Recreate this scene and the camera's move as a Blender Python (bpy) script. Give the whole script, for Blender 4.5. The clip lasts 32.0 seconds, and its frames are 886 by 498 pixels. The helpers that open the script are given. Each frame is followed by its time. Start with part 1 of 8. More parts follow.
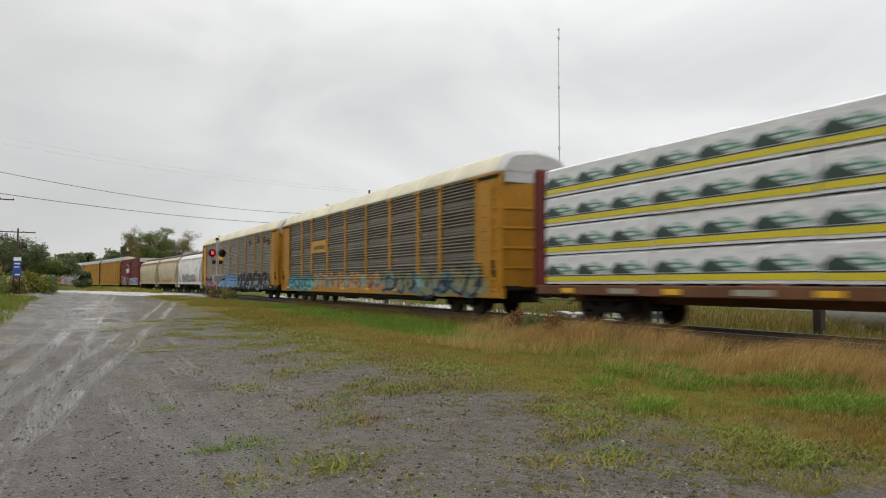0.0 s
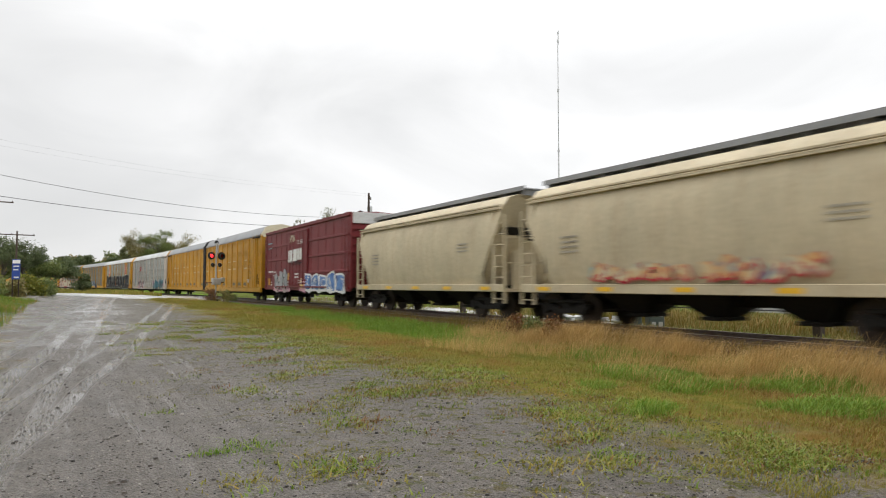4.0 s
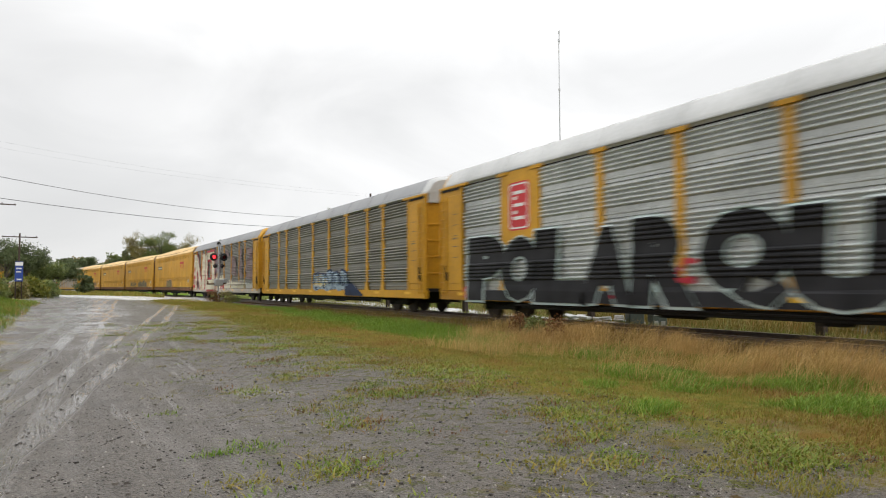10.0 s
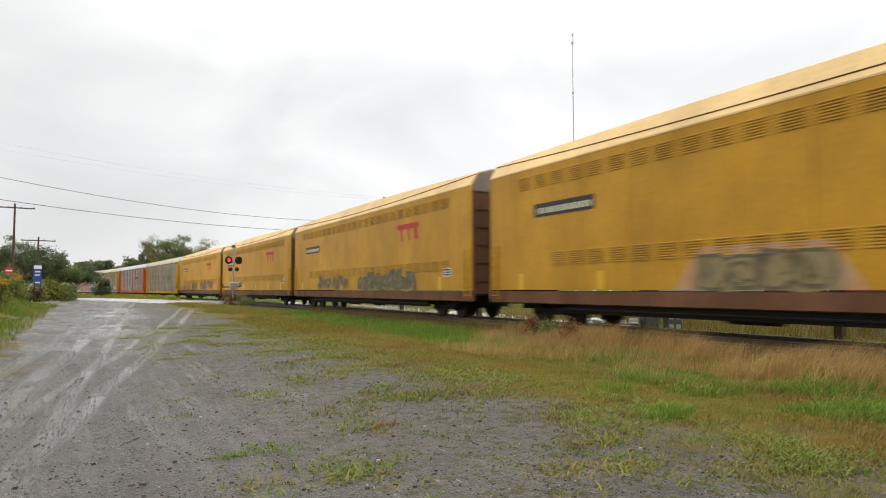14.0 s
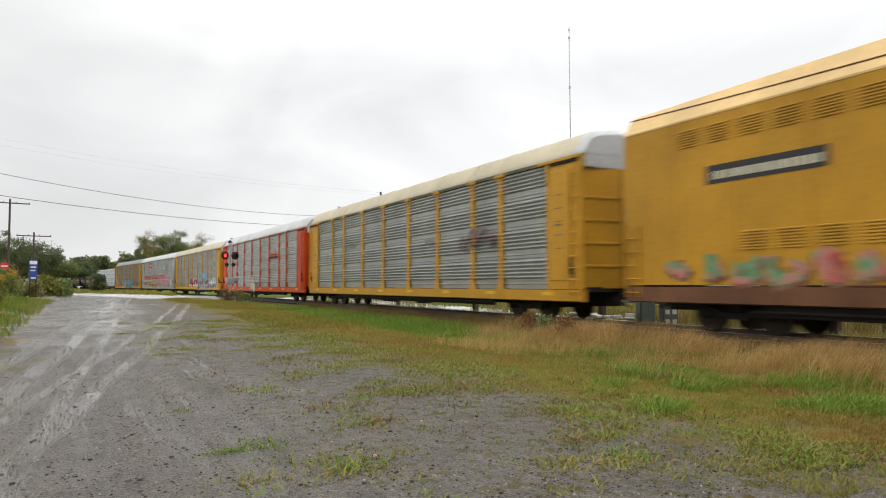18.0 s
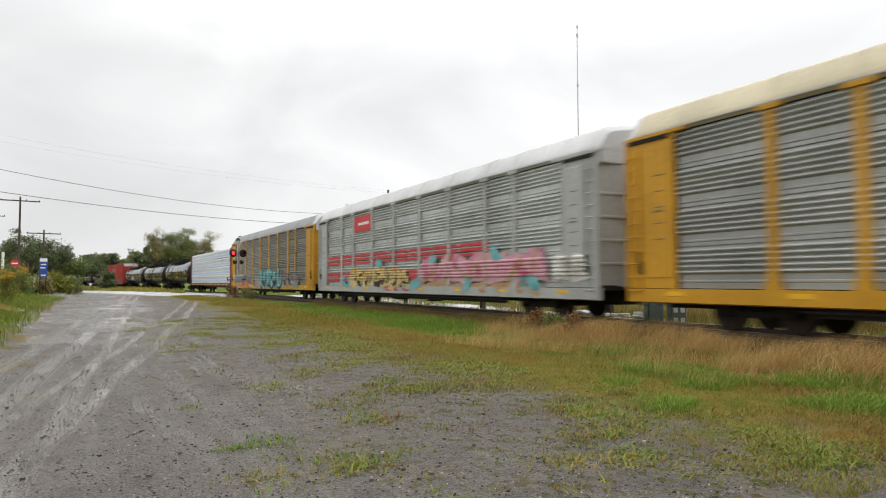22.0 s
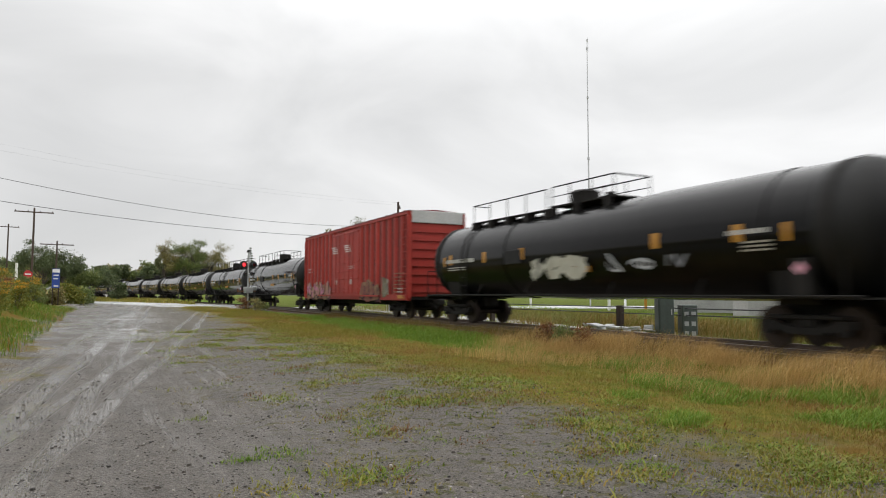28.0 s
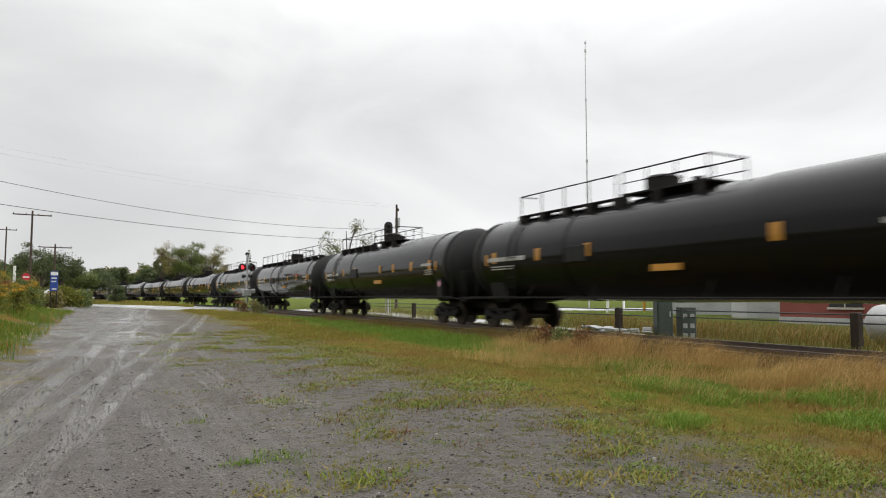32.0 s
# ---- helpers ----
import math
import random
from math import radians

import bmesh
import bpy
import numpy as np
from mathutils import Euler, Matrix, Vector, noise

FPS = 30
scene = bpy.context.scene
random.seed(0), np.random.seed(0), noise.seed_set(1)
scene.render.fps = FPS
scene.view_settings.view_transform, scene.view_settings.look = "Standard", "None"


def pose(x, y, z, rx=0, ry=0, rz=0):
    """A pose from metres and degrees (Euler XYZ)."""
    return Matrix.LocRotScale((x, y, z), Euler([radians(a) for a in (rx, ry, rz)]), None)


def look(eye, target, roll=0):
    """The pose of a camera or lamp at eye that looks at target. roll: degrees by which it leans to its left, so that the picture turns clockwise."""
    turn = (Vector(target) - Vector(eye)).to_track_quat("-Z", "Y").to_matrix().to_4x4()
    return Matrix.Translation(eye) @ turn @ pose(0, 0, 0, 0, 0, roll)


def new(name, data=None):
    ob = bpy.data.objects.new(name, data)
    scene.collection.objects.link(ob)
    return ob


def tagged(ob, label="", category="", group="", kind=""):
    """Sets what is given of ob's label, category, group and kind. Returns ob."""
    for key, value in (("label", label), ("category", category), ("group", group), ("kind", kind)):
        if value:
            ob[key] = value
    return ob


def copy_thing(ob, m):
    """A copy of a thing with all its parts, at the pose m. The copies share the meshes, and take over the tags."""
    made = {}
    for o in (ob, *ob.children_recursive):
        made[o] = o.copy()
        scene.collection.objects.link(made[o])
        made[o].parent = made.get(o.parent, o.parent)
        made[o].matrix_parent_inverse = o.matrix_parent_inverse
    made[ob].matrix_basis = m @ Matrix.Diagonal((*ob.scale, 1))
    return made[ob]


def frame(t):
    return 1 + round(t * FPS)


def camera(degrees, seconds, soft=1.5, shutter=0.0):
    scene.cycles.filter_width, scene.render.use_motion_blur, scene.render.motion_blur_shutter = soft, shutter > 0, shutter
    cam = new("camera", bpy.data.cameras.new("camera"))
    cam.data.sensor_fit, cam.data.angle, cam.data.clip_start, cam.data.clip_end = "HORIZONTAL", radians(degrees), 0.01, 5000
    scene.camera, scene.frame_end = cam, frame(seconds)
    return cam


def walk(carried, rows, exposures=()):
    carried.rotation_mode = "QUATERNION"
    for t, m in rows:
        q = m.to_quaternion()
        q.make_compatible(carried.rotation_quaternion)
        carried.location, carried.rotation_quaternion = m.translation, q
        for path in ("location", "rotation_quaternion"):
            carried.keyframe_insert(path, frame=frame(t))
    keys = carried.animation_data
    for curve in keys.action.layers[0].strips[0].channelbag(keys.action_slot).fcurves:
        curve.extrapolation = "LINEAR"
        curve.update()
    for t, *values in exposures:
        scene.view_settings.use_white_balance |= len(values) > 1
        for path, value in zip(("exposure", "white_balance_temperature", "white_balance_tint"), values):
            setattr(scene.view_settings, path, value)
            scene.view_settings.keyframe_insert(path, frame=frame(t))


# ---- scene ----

# the camera, held in one spot by the gravel drive, panning slightly
EYE = Vector((0.0, 0.0, 1.65))
cam = camera(67.14, 32.0, soft=1.05, shutter=0.45)


def aim(yaw, pitch, roll):
    """The camera's pose: degrees to the right of the track's line, upwards, and leaning left."""
    a, b = radians(yaw), radians(pitch)
    return look(EYE, EYE + Vector((math.sin(a) * math.cos(b), math.cos(a) * math.cos(b), math.sin(b))), roll)


walk(cam, [
    (0.0, aim(29.33, 2.87, 0.03)),
    (0.5, aim(29.28, 2.79, 0.00)),
    (1.0, aim(29.20, 2.88, 0.08)),
    (1.5, aim(29.13, 3.02, 0.07)),
    (2.0, aim(29.13, 3.06, 0.04)),
    (2.5, aim(29.25, 3.02, -0.05)),
    (3.0, aim(29.28, 3.08, 0.19)),
    (3.5, aim(29.29, 3.09, 0.09)),
    (5.5, aim(29.88, 3.26, 0.01)),
    (6.0, aim(29.91, 3.23, -0.29)),
    (6.5, aim(29.86, 3.11, -0.37)),
    (7.0, aim(29.78, 2.99, -0.41)),
    (7.5, aim(29.75, 2.92, -0.37)),
    (8.0, aim(29.68, 2.84, -0.32)),
    (8.5, aim(29.62, 2.98, -0.24)),
    (9.0, aim(29.48, 3.20, -0.30)),
    (9.5, aim(29.39, 3.19, -0.21)),
    (10.0, aim(29.22, 3.13, -0.21)),
    (10.5, aim(29.07, 3.20, -0.09)),
    (11.0, aim(28.92, 3.15, -0.03)),
    (11.5, aim(28.75, 3.10, 0.11)),
    (12.0, aim(28.58, 3.02, -0.12)),
    (12.5, aim(28.47, 3.35, -0.36)),
    (13.0, aim(28.39, 3.32, -0.18)),
    (13.5, aim(28.26, 3.33, -0.04)),
    (14.0, aim(28.06, 3.40, -0.20)),
    (14.5, aim(28.00, 3.34, -0.27)),
    (16.5, aim(27.75, 3.39, 0.10)),
    (17.0, aim(28.02, 3.54, 0.03)),
    (17.5, aim(28.21, 3.52, -0.03)),
    (18.0, aim(28.34, 2.99, -0.24)),
    (18.5, aim(28.43, 2.71, 0.00)),
    (19.0, aim(28.40, 2.50, -0.19)),
    (19.5, aim(28.25, 2.35, -0.10)),
    (20.0, aim(28.22, 2.34, -0.15)),
    (20.5, aim(28.18, 2.40, -0.23)),
    (21.0, aim(28.13, 2.48, -0.33)),
    (21.5, aim(27.93, 2.57, -0.15)),
    (22.0, aim(27.71, 2.81, -0.15)),
    (22.5, aim(27.59, 2.84, -0.20)),
    (23.0, aim(27.50, 2.80, -0.08)),
    (23.5, aim(27.37, 2.88, 0.26)),
    (24.0, aim(27.31, 2.96, 0.08)),
    (24.5, aim(27.25, 2.99, 0.07)),
    (25.0, aim(27.09, 3.13, 0.07)),
    (25.5, aim(26.99, 3.23, 0.19)),
    (27.5, aim(26.89, 3.91, 0.26)),
    (28.0, aim(26.88, 3.86, 0.08)),
    (28.5, aim(26.93, 3.78, 0.06)),
    (29.0, aim(26.95, 3.88, -0.02)),
    (29.5, aim(26.88, 3.91, 0.07)),
    (30.0, aim(26.92, 4.00, 0.12)),
    (30.5, aim(26.88, 4.04, 0.13)),
    (31.0, aim(26.93, 3.93, 0.13)),
    (31.5, aim(27.01, 3.99, -0.02)),
    (32.0, aim(27.00, 4.06, -0.00)),
], [(0.0, -0.27), (0.9, 0.03), (3.5, 0.06), (5.5, 0.07), (25.0, 0.06), (27.5, -0.12), (32.0, -0.12)])

# overcast daylight
world = bpy.data.worlds.new("overcast_sky")
scene.world = world
world.use_nodes = True
wn, wl = world.node_tree.nodes, world.node_tree.links
wn.clear()
w_out = wn.new("ShaderNodeOutputWorld")
w_bg = wn.new("ShaderNodeBackground")
w_sky = wn.new("ShaderNodeTexSky")
w_sky.sky_type, w_sky.sun_disc = "NISHITA", False
w_sky.sun_elevation, w_sky.sun_rotation = radians(71), radians(206)
w_co = wn.new("ShaderNodeTexCoord")
w_sep = wn.new("ShaderNodeSeparateXYZ")
wl.new(w_co.outputs["Generated"], w_sep.inputs[0])
w_map = wn.new("ShaderNodeMapping")
w_map.inputs["Scale"].default_value = (1.6, 1.6, 3.2)
wl.new(w_co.outputs["Generated"], w_map.inputs[0])
w_noise = wn.new("ShaderNodeTexNoise")
w_noise.inputs["Scale"].default_value, w_noise.inputs["Detail"].default_value = 1.7, 6.0
w_noise.inputs["Roughness"].default_value, w_noise.inputs["Distortion"].default_value = 0.5, 0.5
wl.new(w_map.outputs[0], w_noise.inputs["Vector"])
w_cloud = wn.new("ShaderNodeValToRGB")
w_cloud.color_ramp.elements[0].position, w_cloud.color_ramp.elements[0].color = 0.3, (0.70, 0.703, 0.705, 1)
w_cloud.color_ramp.elements[1].position, w_cloud.color_ramp.elements[1].color = 0.62, (0.88, 0.88, 0.88, 1)
wl.new(w_noise.outputs["Fac"], w_cloud.inputs[0])
# the overcast sky is brighter towards the zenith
w_up = wn.new("ShaderNodeMapRange")
w_up.inputs["From Min"].default_value, w_up.inputs["From Max"].default_value = 0.3, 1.0
w_up.inputs["To Min"].default_value, w_up.inputs["To Max"].default_value = 1.0, 2.7
wl.new(w_sep.outputs["Z"], w_up.inputs["Value"])
# and thinner, so brighter, over the railway than over the wood
w_side = wn.new("ShaderNodeMapRange")
w_side.inputs["From Min"].default_value, w_side.inputs["From Max"].default_value = -0.05, 0.75
w_side.inputs["To Min"].default_value, w_side.inputs["To Max"].default_value = 1.0, 1.3
wl.new(w_sep.outputs["X"], w_side.inputs["Value"])
w_both = wn.new("ShaderNodeMath")
w_both.operation = "MULTIPLY"
wl.new(w_up.outputs[0], w_both.inputs[0])
wl.new(w_side.outputs[0], w_both.inputs[1])
w_mul = wn.new("ShaderNodeMix")
w_mul.data_type, w_mul.blend_type = "RGBA", "MULTIPLY"
w_mul.inputs["Factor"].default_value = 1.0
wl.new(w_cloud.outputs[0], w_mul.inputs["A"])
wl.new(w_both.outputs[0], w_mul.inputs["B"])
w_blue = wn.new("ShaderNodeMix")
w_blue.data_type, w_blue.blend_type = "RGBA", "MIX"
w_dim = wn.new("ShaderNodeMix")
w_dim.data_type, w_dim.blend_type = "RGBA", "MULTIPLY"
w_dim.inputs["Factor"].default_value = 1.0
w_dim.inputs["B"].default_value = (0.1, 0.1, 0.1, 1)
wl.new(w_sky.outputs[0], w_dim.inputs["A"])
w_blue.inputs["Factor"].default_value = 0.04
wl.new(w_mul.outputs["Result"], w_blue.inputs["A"])
wl.new(w_dim.outputs["Result"], w_blue.inputs["B"])
wl.new(w_blue.outputs["Result"], w_bg.inputs["Color"])
w_bg.inputs["Strength"].default_value = 1.0
wl.new(w_bg.outputs[0], w_out.inputs["Surface"])
sun_data = bpy.data.lights.new("sun", "SUN")
sun_data.energy, sun_data.angle, sun_data.color = 0.6, radians(50), (1.0, 0.98, 0.95)
sun = new("sun", sun_data)
sun.matrix_world = look((0, 0, 60), (3, 6, 40))


# ---------------------------------------------------------------- materials
def node_mat(name):
    m = bpy.data.materials.new(name)
    m.use_nodes = True
    n, l = m.node_tree.nodes, m.node_tree.links
    b = n["Principled BSDF"]
    return m, n, l, b


def ramp(n, l, src, stops):
    r = n.new("ShaderNodeValToRGB")
    e = r.color_ramp.elements
    while len(e) < len(stops):
        e.new(0.5)
    for k, (p, c) in enumerate(stops):
        e[k].position = p
        e[k].color = (*c, 1) if len(c) == 3 else c
    l.new(src, r.inputs[0])
    return r.outputs[0]


def noise_of(n, l, scale, detail=4, stretch=(1, 1, 1), coord="Object", rough=0.55, offset=None):
    tc = n.new("ShaderNodeTexCoord")
    mp = n.new("ShaderNodeMapping")
    mp.inputs["Scale"].default_value = stretch
    l.new(tc.outputs[coord], mp.inputs[0])
    if offset is not None:
        l.new(offset, mp.inputs["Location"])
    t = n.new("ShaderNodeTexNoise")
    t.inputs["Scale"].default_value, t.inputs["Detail"].default_value, t.inputs["Roughness"].default_value = scale, detail, rough
    l.new(mp.outputs[0], t.inputs["Vector"])
    return t.outputs["Fac"]


def mixed(n, l, fac, a, b, mode="MIX"):
    m = n.new("ShaderNodeMix")
    m.data_type, m.blend_type = "RGBA", mode
    for key, val in (("Factor", fac), ("A", a), ("B", b)):
        if isinstance(val, (int, float)):
            m.inputs[key].default_value = val
        elif isinstance(val, tuple):
            m.inputs[key].default_value = (*val, 1)
        else:
            l.new(val, m.inputs[key])
    return m.outputs["Result"]


def bumped(n, l, b, height, strength, distance=0.02):
    k = n.new("ShaderNodeBump")
    k.inputs["Strength"].default_value, k.inputs["Distance"].default_value = strength, distance
    l.new(height, k.inputs["Height"])
    l.new(k.outputs[0], b.inputs["Normal"])


def tone(c, k):
    return tuple(min(1, v * k) for v in c)


def paint(name, col, rough=0.5, metal=0.0, dirt=(0.16, 0.11, 0.07), grime=0.5, fade=0.25, bump=0.15, streak=True):
    """Weathered paint: broad fading, rain streaks of dirt, fine speckle; each piece differs a little."""
    m, n, l, b = node_mat(name)
    oi = n.new("ShaderNodeObjectInfo")
    broad = noise_of(n, l, 0.55, 4, offset=oi.outputs["Location"])
    fine = noise_of(n, l, 9, 5)
    c = mixed(n, l, ramp(n, l, broad, [(0.3, (0, 0, 0)), (0.75, (1, 1, 1))]), tone(col, 1 - fade), tone(col, 1 + fade * 0.6))
    if streak:
        s = noise_of(n, l, 1.0, 6, stretch=(5, 5, 0.25), rough=0.7)
        k = n.new("ShaderNodeMath")
        k.operation = "MULTIPLY"
        k.inputs[1].default_value = grime
        l.new(ramp(n, l, s, [(0.45, (0, 0, 0)), (0.8, (1, 1, 1))]), k.inputs[0])
        c = mixed(n, l, k.outputs[0], c, dirt)
    c = mixed(n, l, 0.25, c, ramp(n, l, fine, [(0.35, tone(col, 0.6)), (0.65, tone(col, 1.2))]))
    c2 = n.new("ShaderNodeHueSaturation")
    v = n.new("ShaderNodeMapRange")
    v.inputs["To Min"].default_value, v.inputs["To Max"].default_value = 0.93, 1.06
    l.new(oi.outputs["Random"], v.inputs["Value"])
    l.new(v.outputs[0], c2.inputs["Value"])
    l.new(c, c2.inputs["Color"])
    l.new(c2.outputs[0], b.inputs["Base Color"])
    r = n.new("ShaderNodeMapRange")
    r.inputs["To Min"].default_value, r.inputs["To Max"].default_value = max(0.05, rough - 0.12), min(1, rough + 0.2)
    l.new(fine, r.inputs["Value"])
    l.new(r.outputs[0], b.inputs["Roughness"])
    b.inputs["Metallic"].default_value = metal
    b.inputs["Specular IOR Level"].default_value = 0.3
    if bump:
        bumped(n, l, b, noise_of(n, l, 2.2, 3), bump, 0.02)
    return m


def plain(name, col, rough=0.6, metal=0.0, emit=0.0):
    m, n, l, b = node_mat(name)
    b.inputs["Base Color"].default_value = (*col, 1)
    b.inputs["Roughness"].default_value, b.inputs["Metallic"].default_value = rough, metal
    if emit:
        b.inputs["Emission Color"].default_value, b.inputs["Emission Strength"].default_value = (*col, 1), emit
    return m


def leafy(name, a, c, d=None, rough=0.55):
    """Foliage: each leaf or blade differs in hue, with broad drifts of colour."""
    m, n, l, b = node_mat(name)
    g = n.new("ShaderNodeNewGeometry")
    stops = [(0.0, a), (0.6, c)] + ([(1.0, d)] if d else [])
    col = ramp(n, l, g.outputs["Random Per Island"], stops)
    broad = noise_of(n, l, 0.35, 3)
    col = mixed(n, l, ramp(n, l, broad, [(0.35, (0, 0, 0)), (0.7, (0.6, 0.6, 0.6))]), col, tone(c, 0.65))
    l.new(col, b.inputs["Base Color"])
    b.inputs["Roughness"].default_value = rough
    b.inputs["Specular IOR Level"].default_value = 0.3
    thin = n.new("ShaderNodeBsdfTranslucent")
    l.new(col, thin.inputs["Color"])
    blend = n.new("ShaderNodeMixShader")
    blend.inputs[0].default_value = 0.3
    l.new(b.outputs[0], blend.inputs[1])
    l.new(thin.outputs[0], blend.inputs[2])
    l.new(blend.outputs[0], n["Material Output"].inputs["Surface"])
    return m


YELLOW = paint("yellow_paint", (0.57, 0.295, 0.02), 0.45, grime=0.28, dirt=(0.25, 0.13, 0.04))
DEEPYELLOW = paint("deep_yellow_paint", (0.45, 0.23, 0.014), 0.45, grime=0.3, dirt=(0.22, 0.11, 0.03))
OCHRE = paint("ochre_paint", (0.47, 0.225, 0.017), 0.5, grime=0.45, dirt=(0.2, 0.1, 0.04))
ORANGE = paint("orange_red_paint", (0.56, 0.062, 0.004), 0.45, grime=0.3, dirt=(0.25, 0.06, 0.03))
CREAM = paint("cream_paint", (0.66, 0.61, 0.45), 0.5, grime=0.3, dirt=(0.4, 0.32, 0.2))
TANCREAM = paint("dull_cream_paint", (0.5, 0.44, 0.3), 0.5, grime=0.4, dirt=(0.33, 0.27, 0.17))
BEIGE = paint("beige_roof_paint", (0.82, 0.56, 0.24), 0.45, grime=0.15, dirt=(0.4, 0.25, 0.1))
OFFWHITE = paint("white_roof_paint", (0.5, 0.505, 0.5), 0.45, grime=0.3, dirt=(0.4, 0.39, 0.37))
PALE = paint("pale_pinkish_paint", (0.53, 0.465, 0.405), 0.5, grime=0.4, dirt=(0.3, 0.22, 0.17))
GREYROOF = paint("grey_roof_paint", (0.25, 0.255, 0.26), 0.4, metal=0.3, grime=0.3, dirt=(0.25, 0.25, 0.25))
GREYPAINT = paint("grey_paint", (0.41, 0.42, 0.41), 0.5, grime=0.35, dirt=(0.25, 0.24, 0.22))
GALVMID = paint("greyed_galvanised_steel", (0.37, 0.38, 0.365), 0.3, metal=0.5, grime=0.55, dirt=(0.27, 0.26, 0.23), bump=0.05)
GALV = paint("galvanised_steel", (0.48, 0.5, 0.49), 0.27, metal=0.5, grime=0.45, dirt=(0.3, 0.29, 0.27), bump=0.05)
GALVDARK = paint("brown_stained_galvanised_steel", (0.185, 0.165, 0.14), 0.45, metal=0.25, grime=0.65, dirt=(0.16, 0.11, 0.085), bump=0.05)
GALVOLD = paint("dull_galvanised_steel", (0.215, 0.213, 0.19), 0.42, metal=0.3, grime=0.6, dirt=(0.22, 0.2, 0.16), bump=0.05)
GALVSTREAK = paint("rust_streaked_galvanised_steel", (0.235, 0.23, 0.21), 0.42, metal=0.3, grime=0.6, dirt=(0.18, 0.13, 0.09), bump=0.05)
STAINED = paint("stained_pale_paint", (0.27, 0.22, 0.17), 0.6, grime=0.7, dirt=(0.2, 0.11, 0.06))
RUSTSTAIN = paint("rust_stain", (0.12, 0.075, 0.05), 0.75, grime=0.6, dirt=(0.2, 0.17, 0.14))
RUST = paint("rusty_steel", (0.19, 0.088, 0.045), 0.8, grime=0.6, dirt=(0.07, 0.035, 0.025), fade=0.5)
MAROON = paint("maroon_paint", (0.17, 0.024, 0.028), 0.5, grime=0.4, dirt=(0.10, 0.03, 0.025))
REDBOX = paint("faded_red_paint", (0.36, 0.036, 0.027), 0.5, grime=0.4, dirt=(0.2, 0.05, 0.035))
TANKBLACK = paint("black_tank_paint", (0.004, 0.004, 0.0042), 0.35, grime=0.15, dirt=(0.03, 0.027, 0.024), fade=0.3, bump=0.02)
TANKBLACK.node_tree.nodes["Principled BSDF"].inputs["Specular IOR Level"].default_value = 0.05
TANKBLACK.node_tree.nodes["Principled BSDF"].inputs["Coat Weight"].default_value = 1.0
TANKBLACK.node_tree.nodes["Principled BSDF"].inputs["Coat Roughness"].default_value = 0.09
TANKBLACK.node_tree.nodes["Principled BSDF"].inputs["Coat IOR"].default_value = 1.25
UNDER = paint("black_underframe", (0.013, 0.012, 0.011), 0.75, grime=0.4, dirt=(0.035, 0.025, 0.02))
STEEL = paint("worn_wheel_steel", (0.05, 0.038, 0.032), 0.5, metal=0.6, grime=0.4, dirt=(0.06, 0.04, 0.03))
HOPWHITE = paint("white_hopper_paint", (0.70, 0.69, 0.66), 0.5, grime=0.4, dirt=(0.36, 0.3, 0.22))
HOPTAN = paint("tan_hopper_paint", (0.52, 0.45, 0.31), 0.55, grime=0.65, dirt=(0.3, 0.17, 0.08))
RUBBER = plain("black_rubber", (0.015, 0.015, 0.016), 0.85)
WHITE = plain("white_marking", (0.75, 0.75, 0.73), 0.5)
REFLECT = plain("yellow_reflector", (0.72, 0.42, 0.02), 0.35)
AMBER = plain("amber_marking", (0.45, 0.21, 0.02), 0.45)
MARKRED = paint("red_marking", (0.55, 0.04, 0.05), 0.5, grime=0.2)
MARKBLACK = plain("black_marking", (0.02, 0.02, 0.022), 0.5)
SCREEN = paint("perforated_yellow_steel", (0.48, 0.26, 0.03), 0.6, grime=0.4, dirt=(0.18, 0.1, 0.04))
RAILSTEEL = paint("rail_steel", (0.20, 0.16, 0.14), 0.35, metal=0.7, grime=0.4, dirt=(0.08, 0.045, 0.03))
TIEWOOD = paint("creosoted_timber", (0.055, 0.042, 0.034), 0.85, grime=0.5, dirt=(0.12, 0.1, 0.085), bump=0.5)
POLEWOOD = paint("weathered_pole_wood", (0.085, 0.062, 0.05), 0.9, grime=0.4, dirt=(0.03, 0.025, 0.02), bump=0.4)
BARK = paint("bark", (0.10, 0.085, 0.07), 0.9, grime=0.4, dirt=(0.04, 0.035, 0.03), bump=0.6)
ALU = paint("aluminium", (0.55, 0.56, 0.57), 0.4, metal=0.6, grime=0.25, dirt=(0.3, 0.3, 0.3))
CABINET = paint("green_grey_cabinet_paint", (0.09, 0.11, 0.10), 0.5, grime=0.3, dirt=(0.04, 0.04, 0.035))
WIRE = plain("weathered_wire", (0.05, 0.05, 0.055), 0.6)


